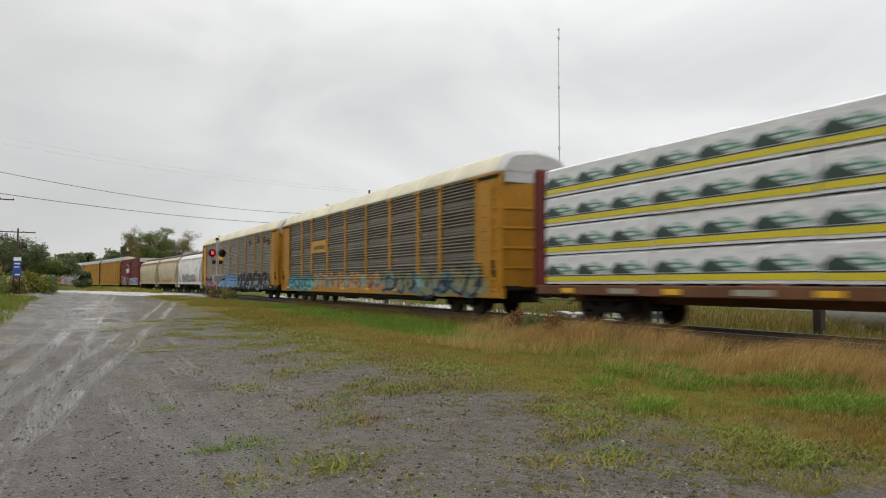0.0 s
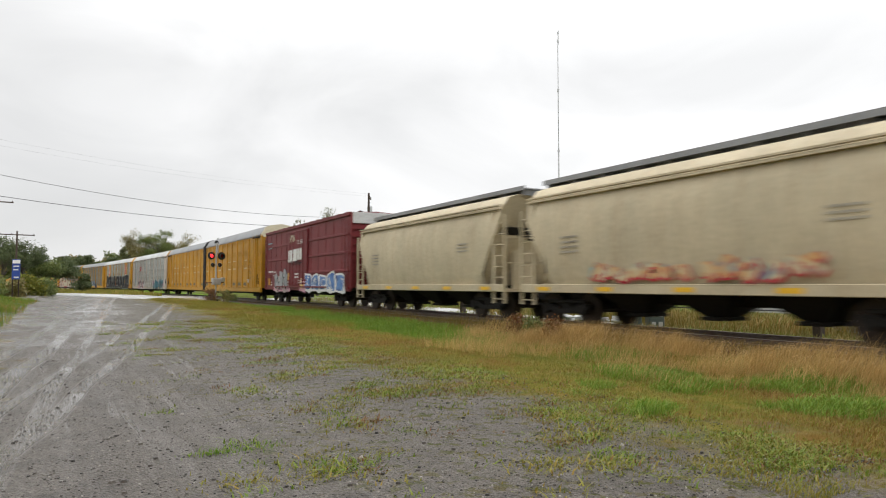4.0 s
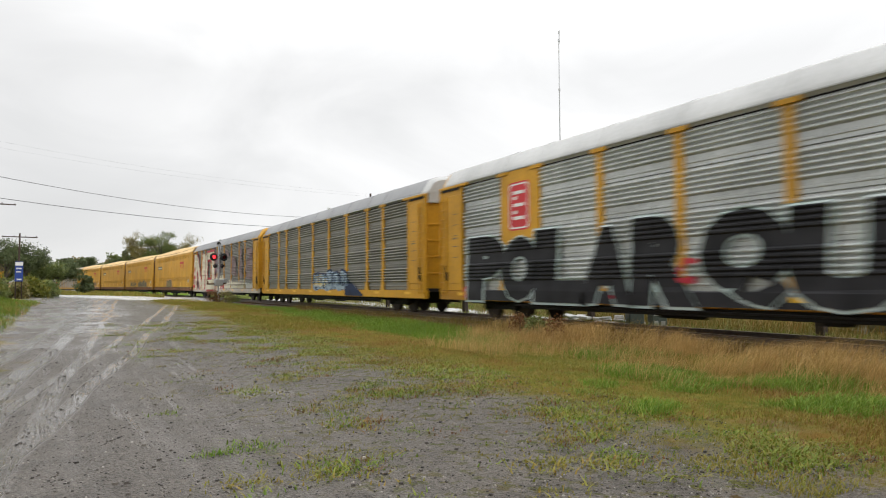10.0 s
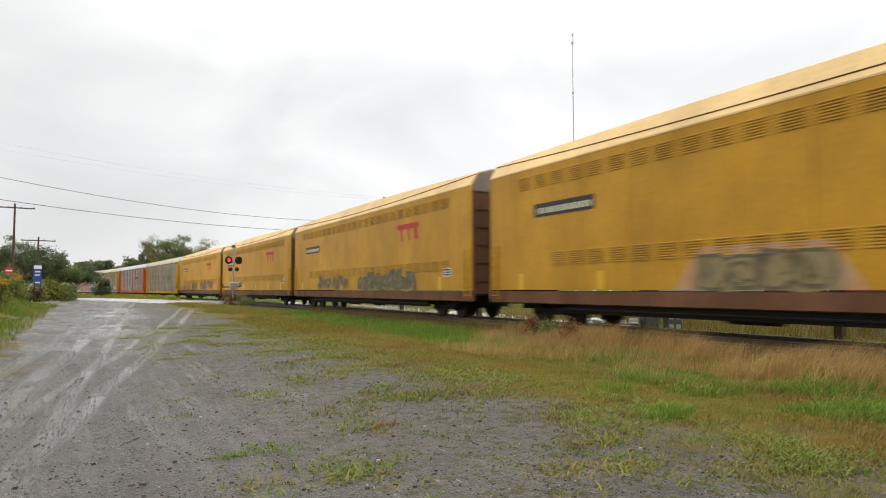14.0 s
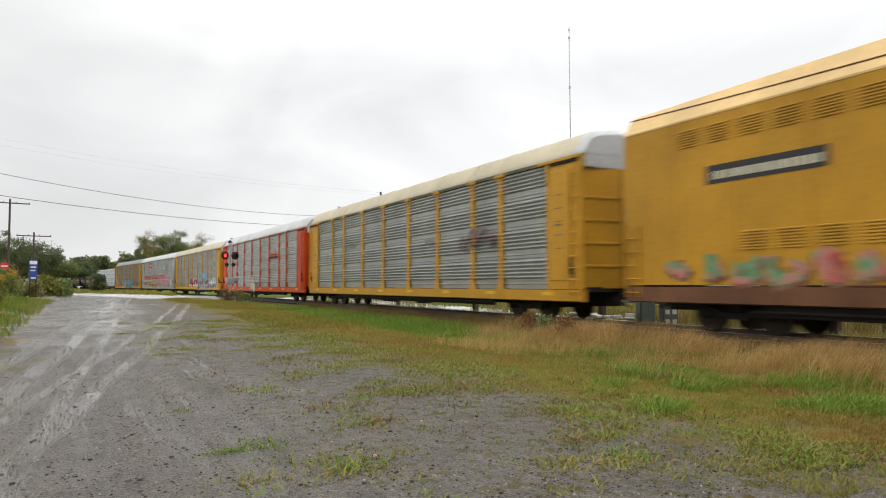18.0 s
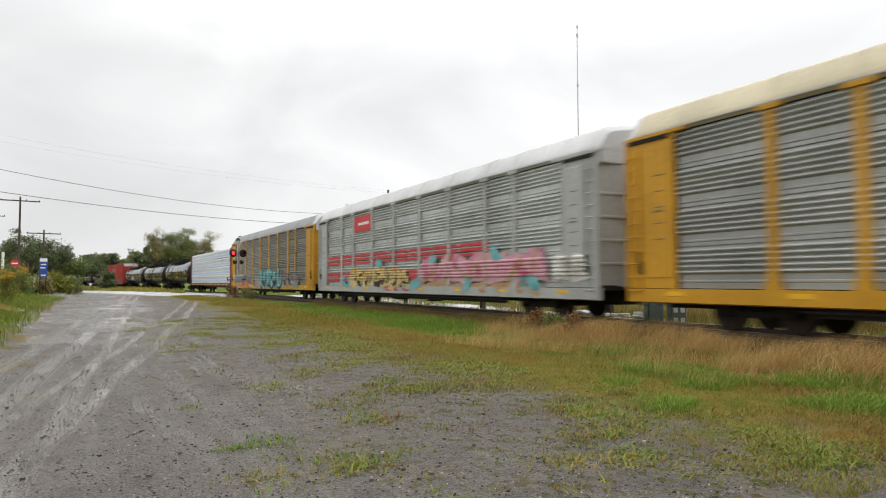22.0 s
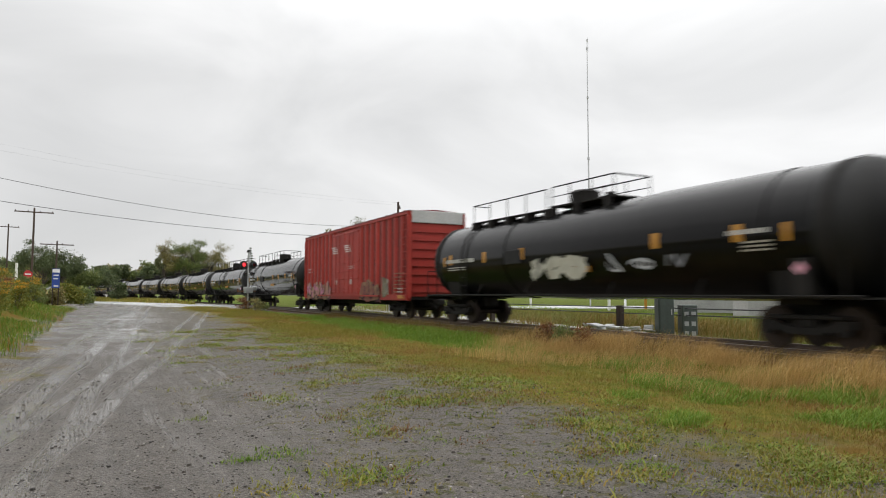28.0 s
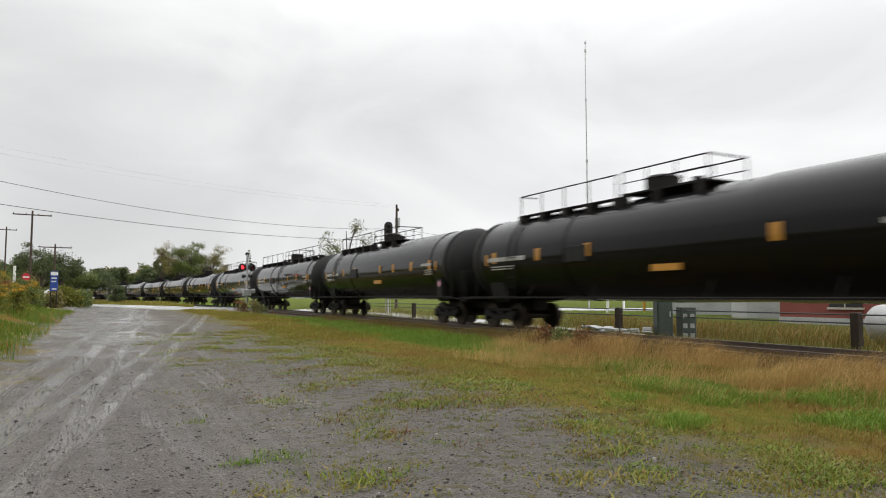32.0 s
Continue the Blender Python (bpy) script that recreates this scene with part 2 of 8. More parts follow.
# ---------------------------------------------------------------- building tools
class Shape:
    """Collects vertices and faces of one mesh."""

    def __init__(self):
        self.v, self.f = [], []

    def poly(self, pts):
        a = len(self.v)
        self.v += [tuple(p) for p in pts]
        self.f.append(tuple(range(a, a + len(pts))))
        return self

    def box(self, x0, x1, y0, y1, z0, z1, bev=0.0):
        if bev <= 0:
            a = len(self.v)
            self.v += [(x, y, z) for x in (x0, x1) for y in (y0, y1) for z in (z0, z1)]
            self.f += [tuple(a + i for i in q) for q in ((0, 1, 3, 2), (4, 6, 7, 5), (0, 4, 5, 1), (2, 3, 7, 6), (0, 2, 6, 4), (1, 5, 7, 3))]
            return self
        # chamfered all round
        c, h = Vector(((x0 + x1) / 2, (y0 + y1) / 2, (z0 + z1) / 2)), Vector((abs(x1 - x0) / 2, abs(y1 - y0) / 2, abs(z1 - z0) / 2))
        bev = min(bev, h.x * 0.9, h.y * 0.9, h.z * 0.9)
        a = len(self.v)
        idx = {}
        for sx in (-1, 1):
            for sy in (-1, 1):
                for sz in (-1, 1):
                    for ax in range(3):
                        p = [sx * (h.x - (bev if ax != 0 else 0)), sy * (h.y - (bev if ax != 1 else 0)), sz * (h.z - (bev if ax != 2 else 0))]
                        idx[sx, sy, sz, ax] = len(self.v)
                        self.v.append((c.x + p[0], c.y + p[1], c.z + p[2]))
        for ax in range(3):
            for s in (-1, 1):
                o = [i for i in range(3) if i != ax]
                ring = []
                for u, w in ((-1, -1), (1, -1), (1, 1), (-1, 1)):
                    k = [0, 0, 0]
                    k[ax], k[o[0]], k[o[1]] = s, u, w
                    ring.append(idx[k[0], k[1], k[2], ax])
                flip = (s > 0) == (ax == 1)
                self.f.append(tuple(ring[::-1] if flip else ring))
        for ax in range(3):
            o = [i for i in range(3) if i != ax]
            for u in (-1, 1):
                for w in (-1, 1):
                    q = []
                    for s, e in ((-1, 0), (1, 0), (1, 1), (-1, 1)):
                        k = [0, 0, 0]
                        k[ax], k[o[0]], k[o[1]] = s, u, w
                        q.append(idx[k[0], k[1], k[2], o[e]])
                    self.f.append(tuple(q))
        for sx in (-1, 1):
            for sy in (-1, 1):
                for sz in (-1, 1):
                    self.f.append(tuple(idx[sx, sy, sz, ax] for ax in range(3)))
        return self

    def sweep(self, prof, y0, y1, closed=True, caps=True):
        """A profile of (x, z) pushed along y."""
        a, k = len(self.v), len(prof)
        self.v += [(x, y0, z) for x, z in prof] + [(x, y1, z) for x, z in prof]
        for i in range(k if closed else k - 1):
            j = (i + 1) % k
            self.f.append((a + i, a + j, a + k + j, a + k + i))
        if caps and closed:
            self.f += [tuple(a + i for i in range(k)), tuple(a + k + i for i in reversed(range(k)))]
        return self

    def turned(self):
        """Stand a profile swept along y upright: y becomes z."""
        self.v = [(x, z, y) for x, y, z in self.v]
        return self

    def rod(self, p, q, r, n=8, r2=None, caps=True):
        p, q = Vector(p), Vector(q)
        d = (q - p).normalized()
        u = d.orthogonal().normalized()
        w = d.cross(u)
        a = len(self.v)
        for c, rr in ((p, r), (q, r if r2 is None else r2)):
            self.v += [tuple(c + (u * math.cos(t * math.tau / n) + w * math.sin(t * math.tau / n)) * rr) for t in range(n)]
        for i in range(n):
            j = (i + 1) % n
            self.f.append((a + i, a + j, a + n + j, a + n + i))
        if caps:
            self.f += [tuple(a + i for i in reversed(range(n))), tuple(a + n + i for i in range(n))]
        return self

    def rings(self, rows, n=24, caps=True):
        """Rings round the y axis: rows of (y, radius_x, radius_z, centre_z)."""
        a = len(self.v)
        for y, rx, rz, cz in rows:
            self.v += [(rx * math.cos(t * math.tau / n), y, cz + rz * math.sin(t * math.tau / n)) for t in range(n)]
        for s in range(len(rows) - 1):
            for i in range(n):
                j = (i + 1) % n
                self.f.append((a + s * n + i, a + (s + 1) * n + i, a + (s + 1) * n + j, a + s * n + j))
        if caps:
            self.f += [tuple(a + i for i in range(n)), tuple(a + (len(rows) - 1) * n + i for i in reversed(range(n)))]
        return self

    def add(self, other, m):
        a = len(self.v)
        self.v += [tuple(m @ Vector(p)) for p in other.v]
        self.f += [tuple(a + i for i in q) for q in other.f]
        return self

    def mesh(self, name, material, smooth=False):
        me = bpy.data.meshes.new(name)
        me.from_pydata(self.v, [], self.f)
        bm = bmesh.new()
        bm.from_mesh(me)
        bmesh.ops.recalc_face_normals(bm, faces=bm.faces)
        bm.to_mesh(me)
        bm.free()
        if smooth:
            me.shade_smooth()
            me.set_sharp_from_angle(angle=radians(40))
        me.materials.append(material)
        return me


def raw_mesh(name, verts, faces, material):
    """A large mesh straight from arrays."""
    me = bpy.data.meshes.new(name)
    me.from_pydata(verts, [], faces)
    me.materials.append(material)
    return me


def thing(name, m=None, label="", category="", group="", kind=""):
    ob = new(name)
    ob.empty_display_size = 0.2
    if m is not None:
        ob.matrix_world = m
    return tagged(ob, label, category, group, kind)


def part(name, shape, material, parent, label="", smooth=False, at=None):
    """One mesh object under a thing or a part; shape is a Shape or a ready mesh."""
    me = shape.mesh(name, material, smooth) if isinstance(shape, Shape) else shape
    ob = new(name, me)
    ob.parent = parent
    if at is not None:
        ob.matrix_basis = at
    return tagged(ob, label)


def solo(name, shape, material, label, category, group="", kind="", smooth=False):
    me = shape.mesh(name, material, smooth) if isinstance(shape, Shape) else shape
    return tagged(new(name, me), label, category, group, kind)


# ---------------------------------------------------------------- the goods train
# In a car's own space y runs back along the train, x is across (the near side is -x), z is up from the rail's top.
MESHES = {}


def kept(key, material, build, smooth=False):
    """One mesh for all alike parts of one material."""
    k = (key, material.name)
    if k not in MESHES:
        s = Shape()
        build(s)
        MESHES[k] = s.mesh(key.split("/")[0], material, smooth)
    return MESHES[k]


WHEEL_R = 0.483


def wheel_build(s):
    s.rod((-0.86, 0, 0), (0.86, 0, 0), 0.085, 8)
    for x in (-0.755, 0.755):
        o = 0.07 if x > 0 else -0.07
        s.rod((x - 0.065, 0, 0), (x + 0.065, 0, 0), 0.483, 20)
        s.rod((x - o - 0.012, 0, 0), (x - o + 0.012, 0, 0), 0.51, 20)
        s.rod((x + o * 0.9 - 0.01, 0, 0), (x + o * 0.9 + 0.01, 0, 0), 0.2, 12)


def sideframe_build(s):
    for x in (-1.0,):
        s.sweep([(x - 0.09, 0.36), (x + 0.09, 0.36), (x + 0.09, 0.5), (x - 0.09, 0.5)], -0.5, 0.5)
        for k in (-1, 1):
            a = len(s.v)
            pts = [(0.28, 0.36), (0.28, 0.5), (0.72, 0.66), (1.1, 0.66), (1.1, 0.5), (0.75, 0.46)]
            s.v += [(x - 0.09, k * y, z) for y, z in pts] + [(x + 0.09, k * y, z) for y, z in pts]
            n = len(pts)
            s.f += [tuple(range(a, a + n)), tuple(range(a + n, a + 2 * n))]
            s.f += [(a + i, a + (i + 1) % n, a + n + (i + 1) % n, a + n + i) for i in range(n)]
            s.rod((x - 0.14, k * 0.88, 0.46), (x + 0.05, k * 0.88, 0.46), 0.13, 10)
        s.box(x - 0.08, x + 0.08, -0.95, 0.95, 0.68, 0.78, 0.02)
        for k in (-0.2, 0.0, 0.2):
            s.rod((x, k, 0.48), (x, k, 0.7), 0.065, 8)


def truck(car, y):
    """A two-axle truck: wheelsets, side frames, bolster."""
    t = part("truck", kept("bolster", UNDER, lambda s: s.box(-1.05, 1.05, -0.2, 0.2, 0.5, 0.78, 0.03)), UNDER, car, at=pose(0, y, 0))
    for k in (-0.88, 0.88):
        part("wheelset", kept("wheelset", STEEL, wheel_build, True), STEEL, t, at=pose(0, k, WHEEL_R))
    part("side_frame", kept("side_frame", UNDER, sideframe_build), UNDER, t)
    part("side_frame", kept("side_frame", UNDER, sideframe_build), UNDER, t, at=pose(0, 0, 0, 0, 0, 180))


def coupler(car, y):
    k = 1 if y > 0 else -1

    def build(s):
        s.box(-0.09, 0.09, -0.5, 0.42, 0.74, 0.92, 0.02)
        s.box(-0.17, 0.17, 0.36, 0.62, 0.68, 0.98, 0.04)
        s.rod((0.3, -0.1, 0.8), (0.22, 0.55, 0.5), 0.03, 6)
    part("coupler", kept("coupler", UNDER, build), UNDER, car, at=pose(0, y, 0, 0, 0, 0 if k > 0 else 180))


def ladder_build(h, w=0.42, step=0.36):
    def build(s):
        s.box(-0.02, 0.02, -w / 2 - 0.03, -w / 2 + 0.01, 0, h)
        s.box(-0.02, 0.02, w / 2 - 0.01, w / 2 + 0.03, 0, h)
        k = 0.12
        while k < h:
            s.rod((-0.03, -w / 2, k), (-0.03, w / 2, k), 0.016, 6)
            k += step
    return build


def glyph(rnd):
    """The strokes of one sprayed sign that is no letter: hooks, slants and loops in a unit box."""
    out = []
    for _ in range(rnd.choice((2, 3, 3))):
        if rnd.random() < 0.55:
            c, w, h = (rnd.uniform(0.25, 0.75), rnd.uniform(0.25, 0.75)), rnd.uniform(0.2, 0.5), rnd.uniform(0.25, 0.6)
            a0, turn = rnd.uniform(0, math.tau), rnd.choice((-1, 1)) * rnd.uniform(2.0, 4.2)
            pts = [(min(1.1, max(-0.1, c[0] + w * math.cos(a0 + turn * i / 6))), min(1, max(0, c[1] + h * math.sin(a0 + turn * i / 6)))) for i in range(7)]
        else:
            x, up = rnd.uniform(0, 0.5), rnd.random() < 0.5
            pts = []
            for i in range(rnd.choice((2, 3))):
                pts.append((x, rnd.uniform(0.75, 1) if up else rnd.uniform(0, 0.25)))
                x, up = x + rnd.uniform(-0.1, 0.5), not up
        out += [(*p, *q) for p, q in zip(pts, pts[1:])]
    return out


GROUPS, RIDGES, FLAT = 4, 5, 0.34
SCREEN_Z0, SCREEN_Z1 = 1.04, 5.02


def rippled(s):
    """Let a coat of paint follow the ridges of a screen: cut it at the ridges and push every other line out."""
    bm = bmesh.new()
    me = bpy.data.meshes.new("coat")
    me.from_pydata(s.v, [], s.f)
    bm.from_mesh(me)
    bpy.data.meshes.remove(me)
    zs = [v.co.z for v in bm.verts]
    lo, hi = min(zs), max(zs)
    g = (SCREEN_Z1 - SCREEN_Z0) / GROUPS
    p = g * (1 - FLAT) / RIDGES
    for i in range(GROUPS):
        for k in range(RIDGES):
            q = SCREEN_Z0 + i * g + g * FLAT + k * p
            for d in (0.0, 0.3, 0.62, 0.92):
                if q + p * d < lo or q + p * d > hi:
                    continue
                bmesh.ops.bisect_plane(bm, geom=bm.verts[:] + bm.edges[:] + bm.faces[:], plane_co=(0, 0, q + p * d), plane_no=(0, 0, 1))
    if lo < SCREEN_Z0:
        bmesh.ops.bisect_plane(bm, geom=bm.verts[:] + bm.edges[:] + bm.faces[:], plane_co=(0, 0, SCREEN_Z0 - 0.01), plane_no=(0, 0, 1))
    for v in bm.verts:
        if v.co.z < SCREEN_Z0 - 0.005:
            v.co.x -= 0.02
            continue
        u = (v.co.z - SCREEN_Z0) / g
        u = (u - math.floor(u) - FLAT) / (1 - FLAT) * RIDGES
        if u >= 0:
            u -= math.floor(u)
            v.co.x -= 0.045 * max(0.0, min(1.0, u / 0.3, (0.92 - u) / 0.3))
    out = Shape()
    bm.verts.index_update()
    out.v = [tuple(v.co) for v in bm.verts]
    out.f = [tuple(v.index for v in f.verts) for f in bm.faces]
    bm.free()
    return out


def graffiti(car, y0, y1, z0, z1, fills, outline, seed, x=-1.566, letters=None, cloud=None, bold=1.0, block=False):
    """Sprayed lettering as thin coats of paint: a cloud behind, an outline, each sign, and strokes on blocky ones."""
    rnd = random.Random(seed)
    h = z1 - z0
    n = letters or max(2, round((y1 - y0) / (h * 0.85)))
    w = (y1 - y0) / n
    back, inner = Shape(), Shape()
    coat = rippled if x == -1.566 else (lambda s: s)

    def stroke(s, p, q, r, d, flare=1.0):
        a = Vector((q[0] - p[0], q[1] - p[1]))
        if a.length < 1e-6:
            return
        u = Vector((-a.y, a.x)).normalized()
        e = a.normalized() * r * 0.55
        s.poly([(d, p[0] - e.x + u.x * r * flare, p[1] - e.y + u.y * r * flare), (d, q[0] + e.x + u.x * r, q[1] + e.y + u.y * r),
                (d, q[0] + e.x - u.x * r, q[1] + e.y - u.y * r), (d, p[0] - e.x - u.x * r * flare, p[1] - e.y - u.y * r * flare)])

    def band(s, ya, yb, za, zb, d, wave, ph):
        """A wavy-edged strip of sprayed colour."""
        k = max(3, round((yb - ya) / 0.35))
        lo = [za + wave * (math.sin(i * 1.1 + ph) + 0.6 * math.sin(i * 2.3 + 2 * ph)) * 0.4 for i in range(k + 1)]
        hi = [zb + wave * (math.sin(i * 0.8 + 3 * ph) + 0.7 * math.sin(i * 1.9 + ph)) for i in range(k + 1)]
        hi[0], hi[-1] = (lo[0] + hi[0]) / 2, (lo[-1] + hi[-1]) / 2
        for i in range(k):
            y, q = ya + (yb - ya) * i / k, ya + (yb - ya) * (i + 1) / k
            s.poly([(d, y, lo[i]), (d, q, lo[i + 1]), (d, q, hi[i + 1]), (d, y, hi[i])])

    def swollen(y, z, ry, rz, d, grow, ph):
        """One fat rounded block with a wavering edge."""
        pts = []
        for i in range(20):
            a = i * math.tau / 20
            c, e = math.cos(a), math.sin(a)
            k = 1 + 0.10 * math.sin(3 * a + ph) + 0.06 * math.sin(5 * a + 2 * ph)
            pts.append((d, y + (math.copysign(abs(c) ** 0.5, c) * ry * k + grow * c), z + (math.copysign(abs(e) ** 0.5, e) * rz * k + grow * e)))
        return pts
    for i in range(n):
        hi = z1 - rnd.random() * 0.25 * h
        lo = z0 + rnd.random() * 0.15 * h
        lean = rnd.uniform(-0.2, 0.25) * w
        sign, edge = Shape(), Shape()
        if block:
            yc, ph = y1 - (i + 0.5) * w, rnd.uniform(0, 6)
            edge.poly(swollen(yc, (lo + hi) / 2, w * 0.46, (hi - lo) * 0.46, x - 0.004 - 0.0007 * i, 0.075 * h, ph))
            sign.poly(swollen(yc, (lo + hi) / 2, w * 0.46, (hi - lo) * 0.46, x - 0.012 - 0.0007 * i, -0.02 * h, ph))
        for j, (a, b, c, d) in enumerate(glyph(rnd)):
            p = (y1 - (i + 0.08 + a * 0.84) * w + lean * b, lo + (0.12 + 0.76 * b) * (hi - lo))
            q = (y1 - (i + 0.08 + c * 0.84) * w + lean * d, lo + (0.12 + 0.76 * d) * (hi - lo))
            r = h * rnd.uniform(0.06, 0.1) * bold
            if block:
                stroke(inner, p, q, r * 0.36, x - 0.024 - 0.0002 * (i + j))
            else:
                wide = rnd.uniform(0.8, 1.7)
                stroke(edge, (p[0] - 0.05 * h, p[1] - 0.06 * h), (q[0] - 0.05 * h, q[1] - 0.06 * h), r + 0.04 * h, x - 0.004 - 0.0022 * i - 0.00008 * j, wide)
                stroke(sign, p, q, r, x - 0.0052 - 0.0022 * i - 0.00008 * j, wide)
        letter = part("sprayed_letter", coat(sign), fills, car)
        if outline is not None:
            part("spray_outline", coat(edge), outline, letter)
    if cloud is not None:
        band(back, y0 - 0.15, y1 + 0.15, z0, z0 + 0.72 * h, x, 0.13 * h, rnd.uniform(0, 6))
        part("spray_background", coat(back), cloud, car)
    if block:
        part("spray_shading", coat(inner), outline or S_MUTED, car)


def spray(name, *cols):
    """Spray paint drifting between a few colours."""
    m, n, l, b = node_mat(name)
    k = len(cols)
    stops = [(0.3 + 0.4 * i / max(1, k - 1), c) for i, c in enumerate(cols)]
    l.new(ramp(n, l, noise_of(n, l, 1.5, 4, rough=0.5), stops), b.inputs["Base Color"])
    b.inputs["Roughness"].default_value = 0.55
    b.inputs["Specular IOR Level"].default_value = 0.2
    return m


S_SAGE = spray("sage_green_spray", (0.16, 0.18, 0.08), (0.24, 0.22, 0.12), (0.05, 0.16, 0.22))
S_PEACH = spray("peach_spray", (0.42, 0.22, 0.08), (0.44, 0.3, 0.16), (0.36, 0.17, 0.05))
S_NAVY = spray("dark_blue_spray", (0.008, 0.013, 0.03), (0.016, 0.03, 0.075), (0.012, 0.02, 0.045))
S_DEEPTEAL = spray("deep_teal_spray", (0.02, 0.12, 0.17), (0.05, 0.2, 0.25), (0.02, 0.07, 0.1))
S_DUSTBLUE = spray("dusty_blue_spray", (0.1, 0.17, 0.3), (0.34, 0.42, 0.48), (0.06, 0.1, 0.2))
S_AQUA = spray("aqua_spray", (0.09, 0.36, 0.4), (0.2, 0.46, 0.48), (0.07, 0.26, 0.3))
S_DUSTAQUA = spray("dusty_aqua_spray", (0.1, 0.2, 0.2), (0.2, 0.28, 0.27), (0.12, 0.12, 0.15))
S_SKYBLUE = spray("sky_blue_spray", (0.09, 0.3, 0.5), (0.2, 0.42, 0.6))
S_DARKSTONE = spray("dark_stone_spray", (0.1, 0.09, 0.06), (0.17, 0.14, 0.08), (0.07, 0.065, 0.055))
S_STONE = spray("stone_grey_spray", (0.25, 0.18, 0.07), (0.3, 0.24, 0.13), (0.17, 0.13, 0.08))
S_FADEPINK = spray("faded_pink_spray", (0.48, 0.25, 0.12), (0.5, 0.32, 0.2), (0.42, 0.2, 0.12))
S_DARKWINE = spray("dark_wine_spray", (0.035, 0.012, 0.018), (0.07, 0.025, 0.035))
S_MAUVEDARK = spray("faded_dark_mauve_spray", (0.16, 0.10, 0.105), (0.22, 0.16, 0.16), (0.2, 0.19, 0.185))
S_PALECREAM = spray("worn_cream_spray", (0.32, 0.31, 0.25), (0.42, 0.41, 0.34), (0.16, 0.16, 0.14))
S_BLACK = spray("black_spray", (0.012, 0.012, 0.014), (0.03, 0.03, 0.034))
S_SILVER = spray("silver_green_spray", (0.33, 0.42, 0.40), (0.45, 0.5, 0.5))
S_TEAL = spray("teal_spray", (0.03, 0.25, 0.33), (0.25, 0.45, 0.48), (0.03, 0.1, 0.16))
S_BLUE = spray("blue_spray", (0.04, 0.1, 0.32), (0.13, 0.25, 0.5), (0.05, 0.06, 0.16))
S_PINK = spray("pink_spray", (0.55, 0.2, 0.3), (0.6, 0.36, 0.42), (0.4, 0.06, 0.14))
S_GOLD = spray("gold_spray", (0.6, 0.36, 0.05), (0.62, 0.5, 0.25), (0.5, 0.2, 0.05))
S_CREAM = spray("cream_spray", (0.5, 0.46, 0.33), (0.6, 0.56, 0.42), (0.46, 0.44, 0.36))
S_WHITE = spray("white_spray", (0.6, 0.6, 0.58), (0.68, 0.68, 0.66))
S_RED = spray("red_spray", (0.35, 0.02, 0.04), (0.45, 0.05, 0.06))
S_MIX = spray("mixed_spray", (0.1, 0.35, 0.4), (0.55, 0.3, 0.12), (0.5, 0.45, 0.3), (0.06, 0.1, 0.2))
S_PALE = spray("worn_white_stencil", (0.42, 0.41, 0.38), (0.5, 0.5, 0.47))
S_MUTED = spray("faded_grey_spray", (0.25, 0.24, 0.2), (0.36, 0.33, 0.27), (0.2, 0.18, 0.15))
S_STEEL = spray("grey_spray", (0.16, 0.17, 0.18), (0.34, 0.35, 0.36), (0.1, 0.1, 0.12))
S_MANY = spray("red_and_green_spray", (0.45, 0.07, 0.06), (0.55, 0.22, 0.2), (0.08, 0.32, 0.16), (0.5, 0.12, 0.06))
S_PINKGREEN = spray("pink_and_green_spray", (0.42, 0.1, 0.26), (0.3, 0.2, 0.1), (0.5, 0.16, 0.32), (0.08, 0.2, 0.13))
S_FADED = spray("faded_rusty_spray", (0.22, 0.07, 0.05), (0.24, 0.16, 0.09), (0.18, 0.06, 0.045), (0.24, 0.13, 0.1))
S_MAUVE = spray("faded_mauve_spray", (0.36, 0.29, 0.29), (0.44, 0.36, 0.34), (0.33, 0.31, 0.3))


def word(car, text, y_far, y_near, z0, z1, fill, edge, x=-1.566):
    """Readable sprayed capitals, each one a fat letter over its own pale rim."""
    w = (y_far - y_near) / len(text)
    for i, ch in enumerate(text):
        for grow, d, mat_, tag in ((0.11, -0.006, edge, "spray_outline"), (0.082, -0.02, fill, "sprayed_letter")):
            cu = bpy.data.curves.new("letter", "FONT")
            cu.body, cu.offset, cu.resolution_u = ch, grow, 3
            ob = bpy.data.objects.new("letter", cu)
            me = bpy.data.meshes.new_from_object(ob)
            bpy.data.objects.remove(ob)
            bpy.data.curves.remove(cu)
            xs, ys = [v.co.x for v in me.vertices], [v.co.y for v in me.vertices]
            x0, x1, y0, y1 = min(xs) + grow, max(xs) - grow, min(ys) + grow, max(ys) - grow
            s = Shape()
            for v in me.vertices:
                u, k = (v.co.x - x0) / (x1 - x0), (v.co.y - y0) / (y1 - y0)
                s.v.append((x + d, y_far - (i + 0.08 + 0.84 * u) * w - 0.12 * k, z0 + 0.1 + k * (z1 - z0 - 0.2 - 0.12 * (i % 2))))
            s.f = [tuple(q.vertices) for q in me.polygons]
            bpy.data.meshes.remove(me)
            part(tag, rippled(s), mat_, car)


def bars(car, name, y0, y1, z0, z1, material, rows=2, x=-1.564, seed=1, fill=0.72):
    """Unreadable stencilling as plain bars."""
    rnd = random.Random(seed)
    s = Shape()
    h = (z1 - z0) / rows
    for r in range(rows):
        y = y0
        while y < y1 - 0.05:
            w = min(y1 - y, rnd.uniform(0.5, 1.5) * h)
            s.box(x - 0.004, x, y, y + w * 0.8, z0 + r * h, z0 + (r + fill) * h)
            y += w
    part(name, s, material, car)


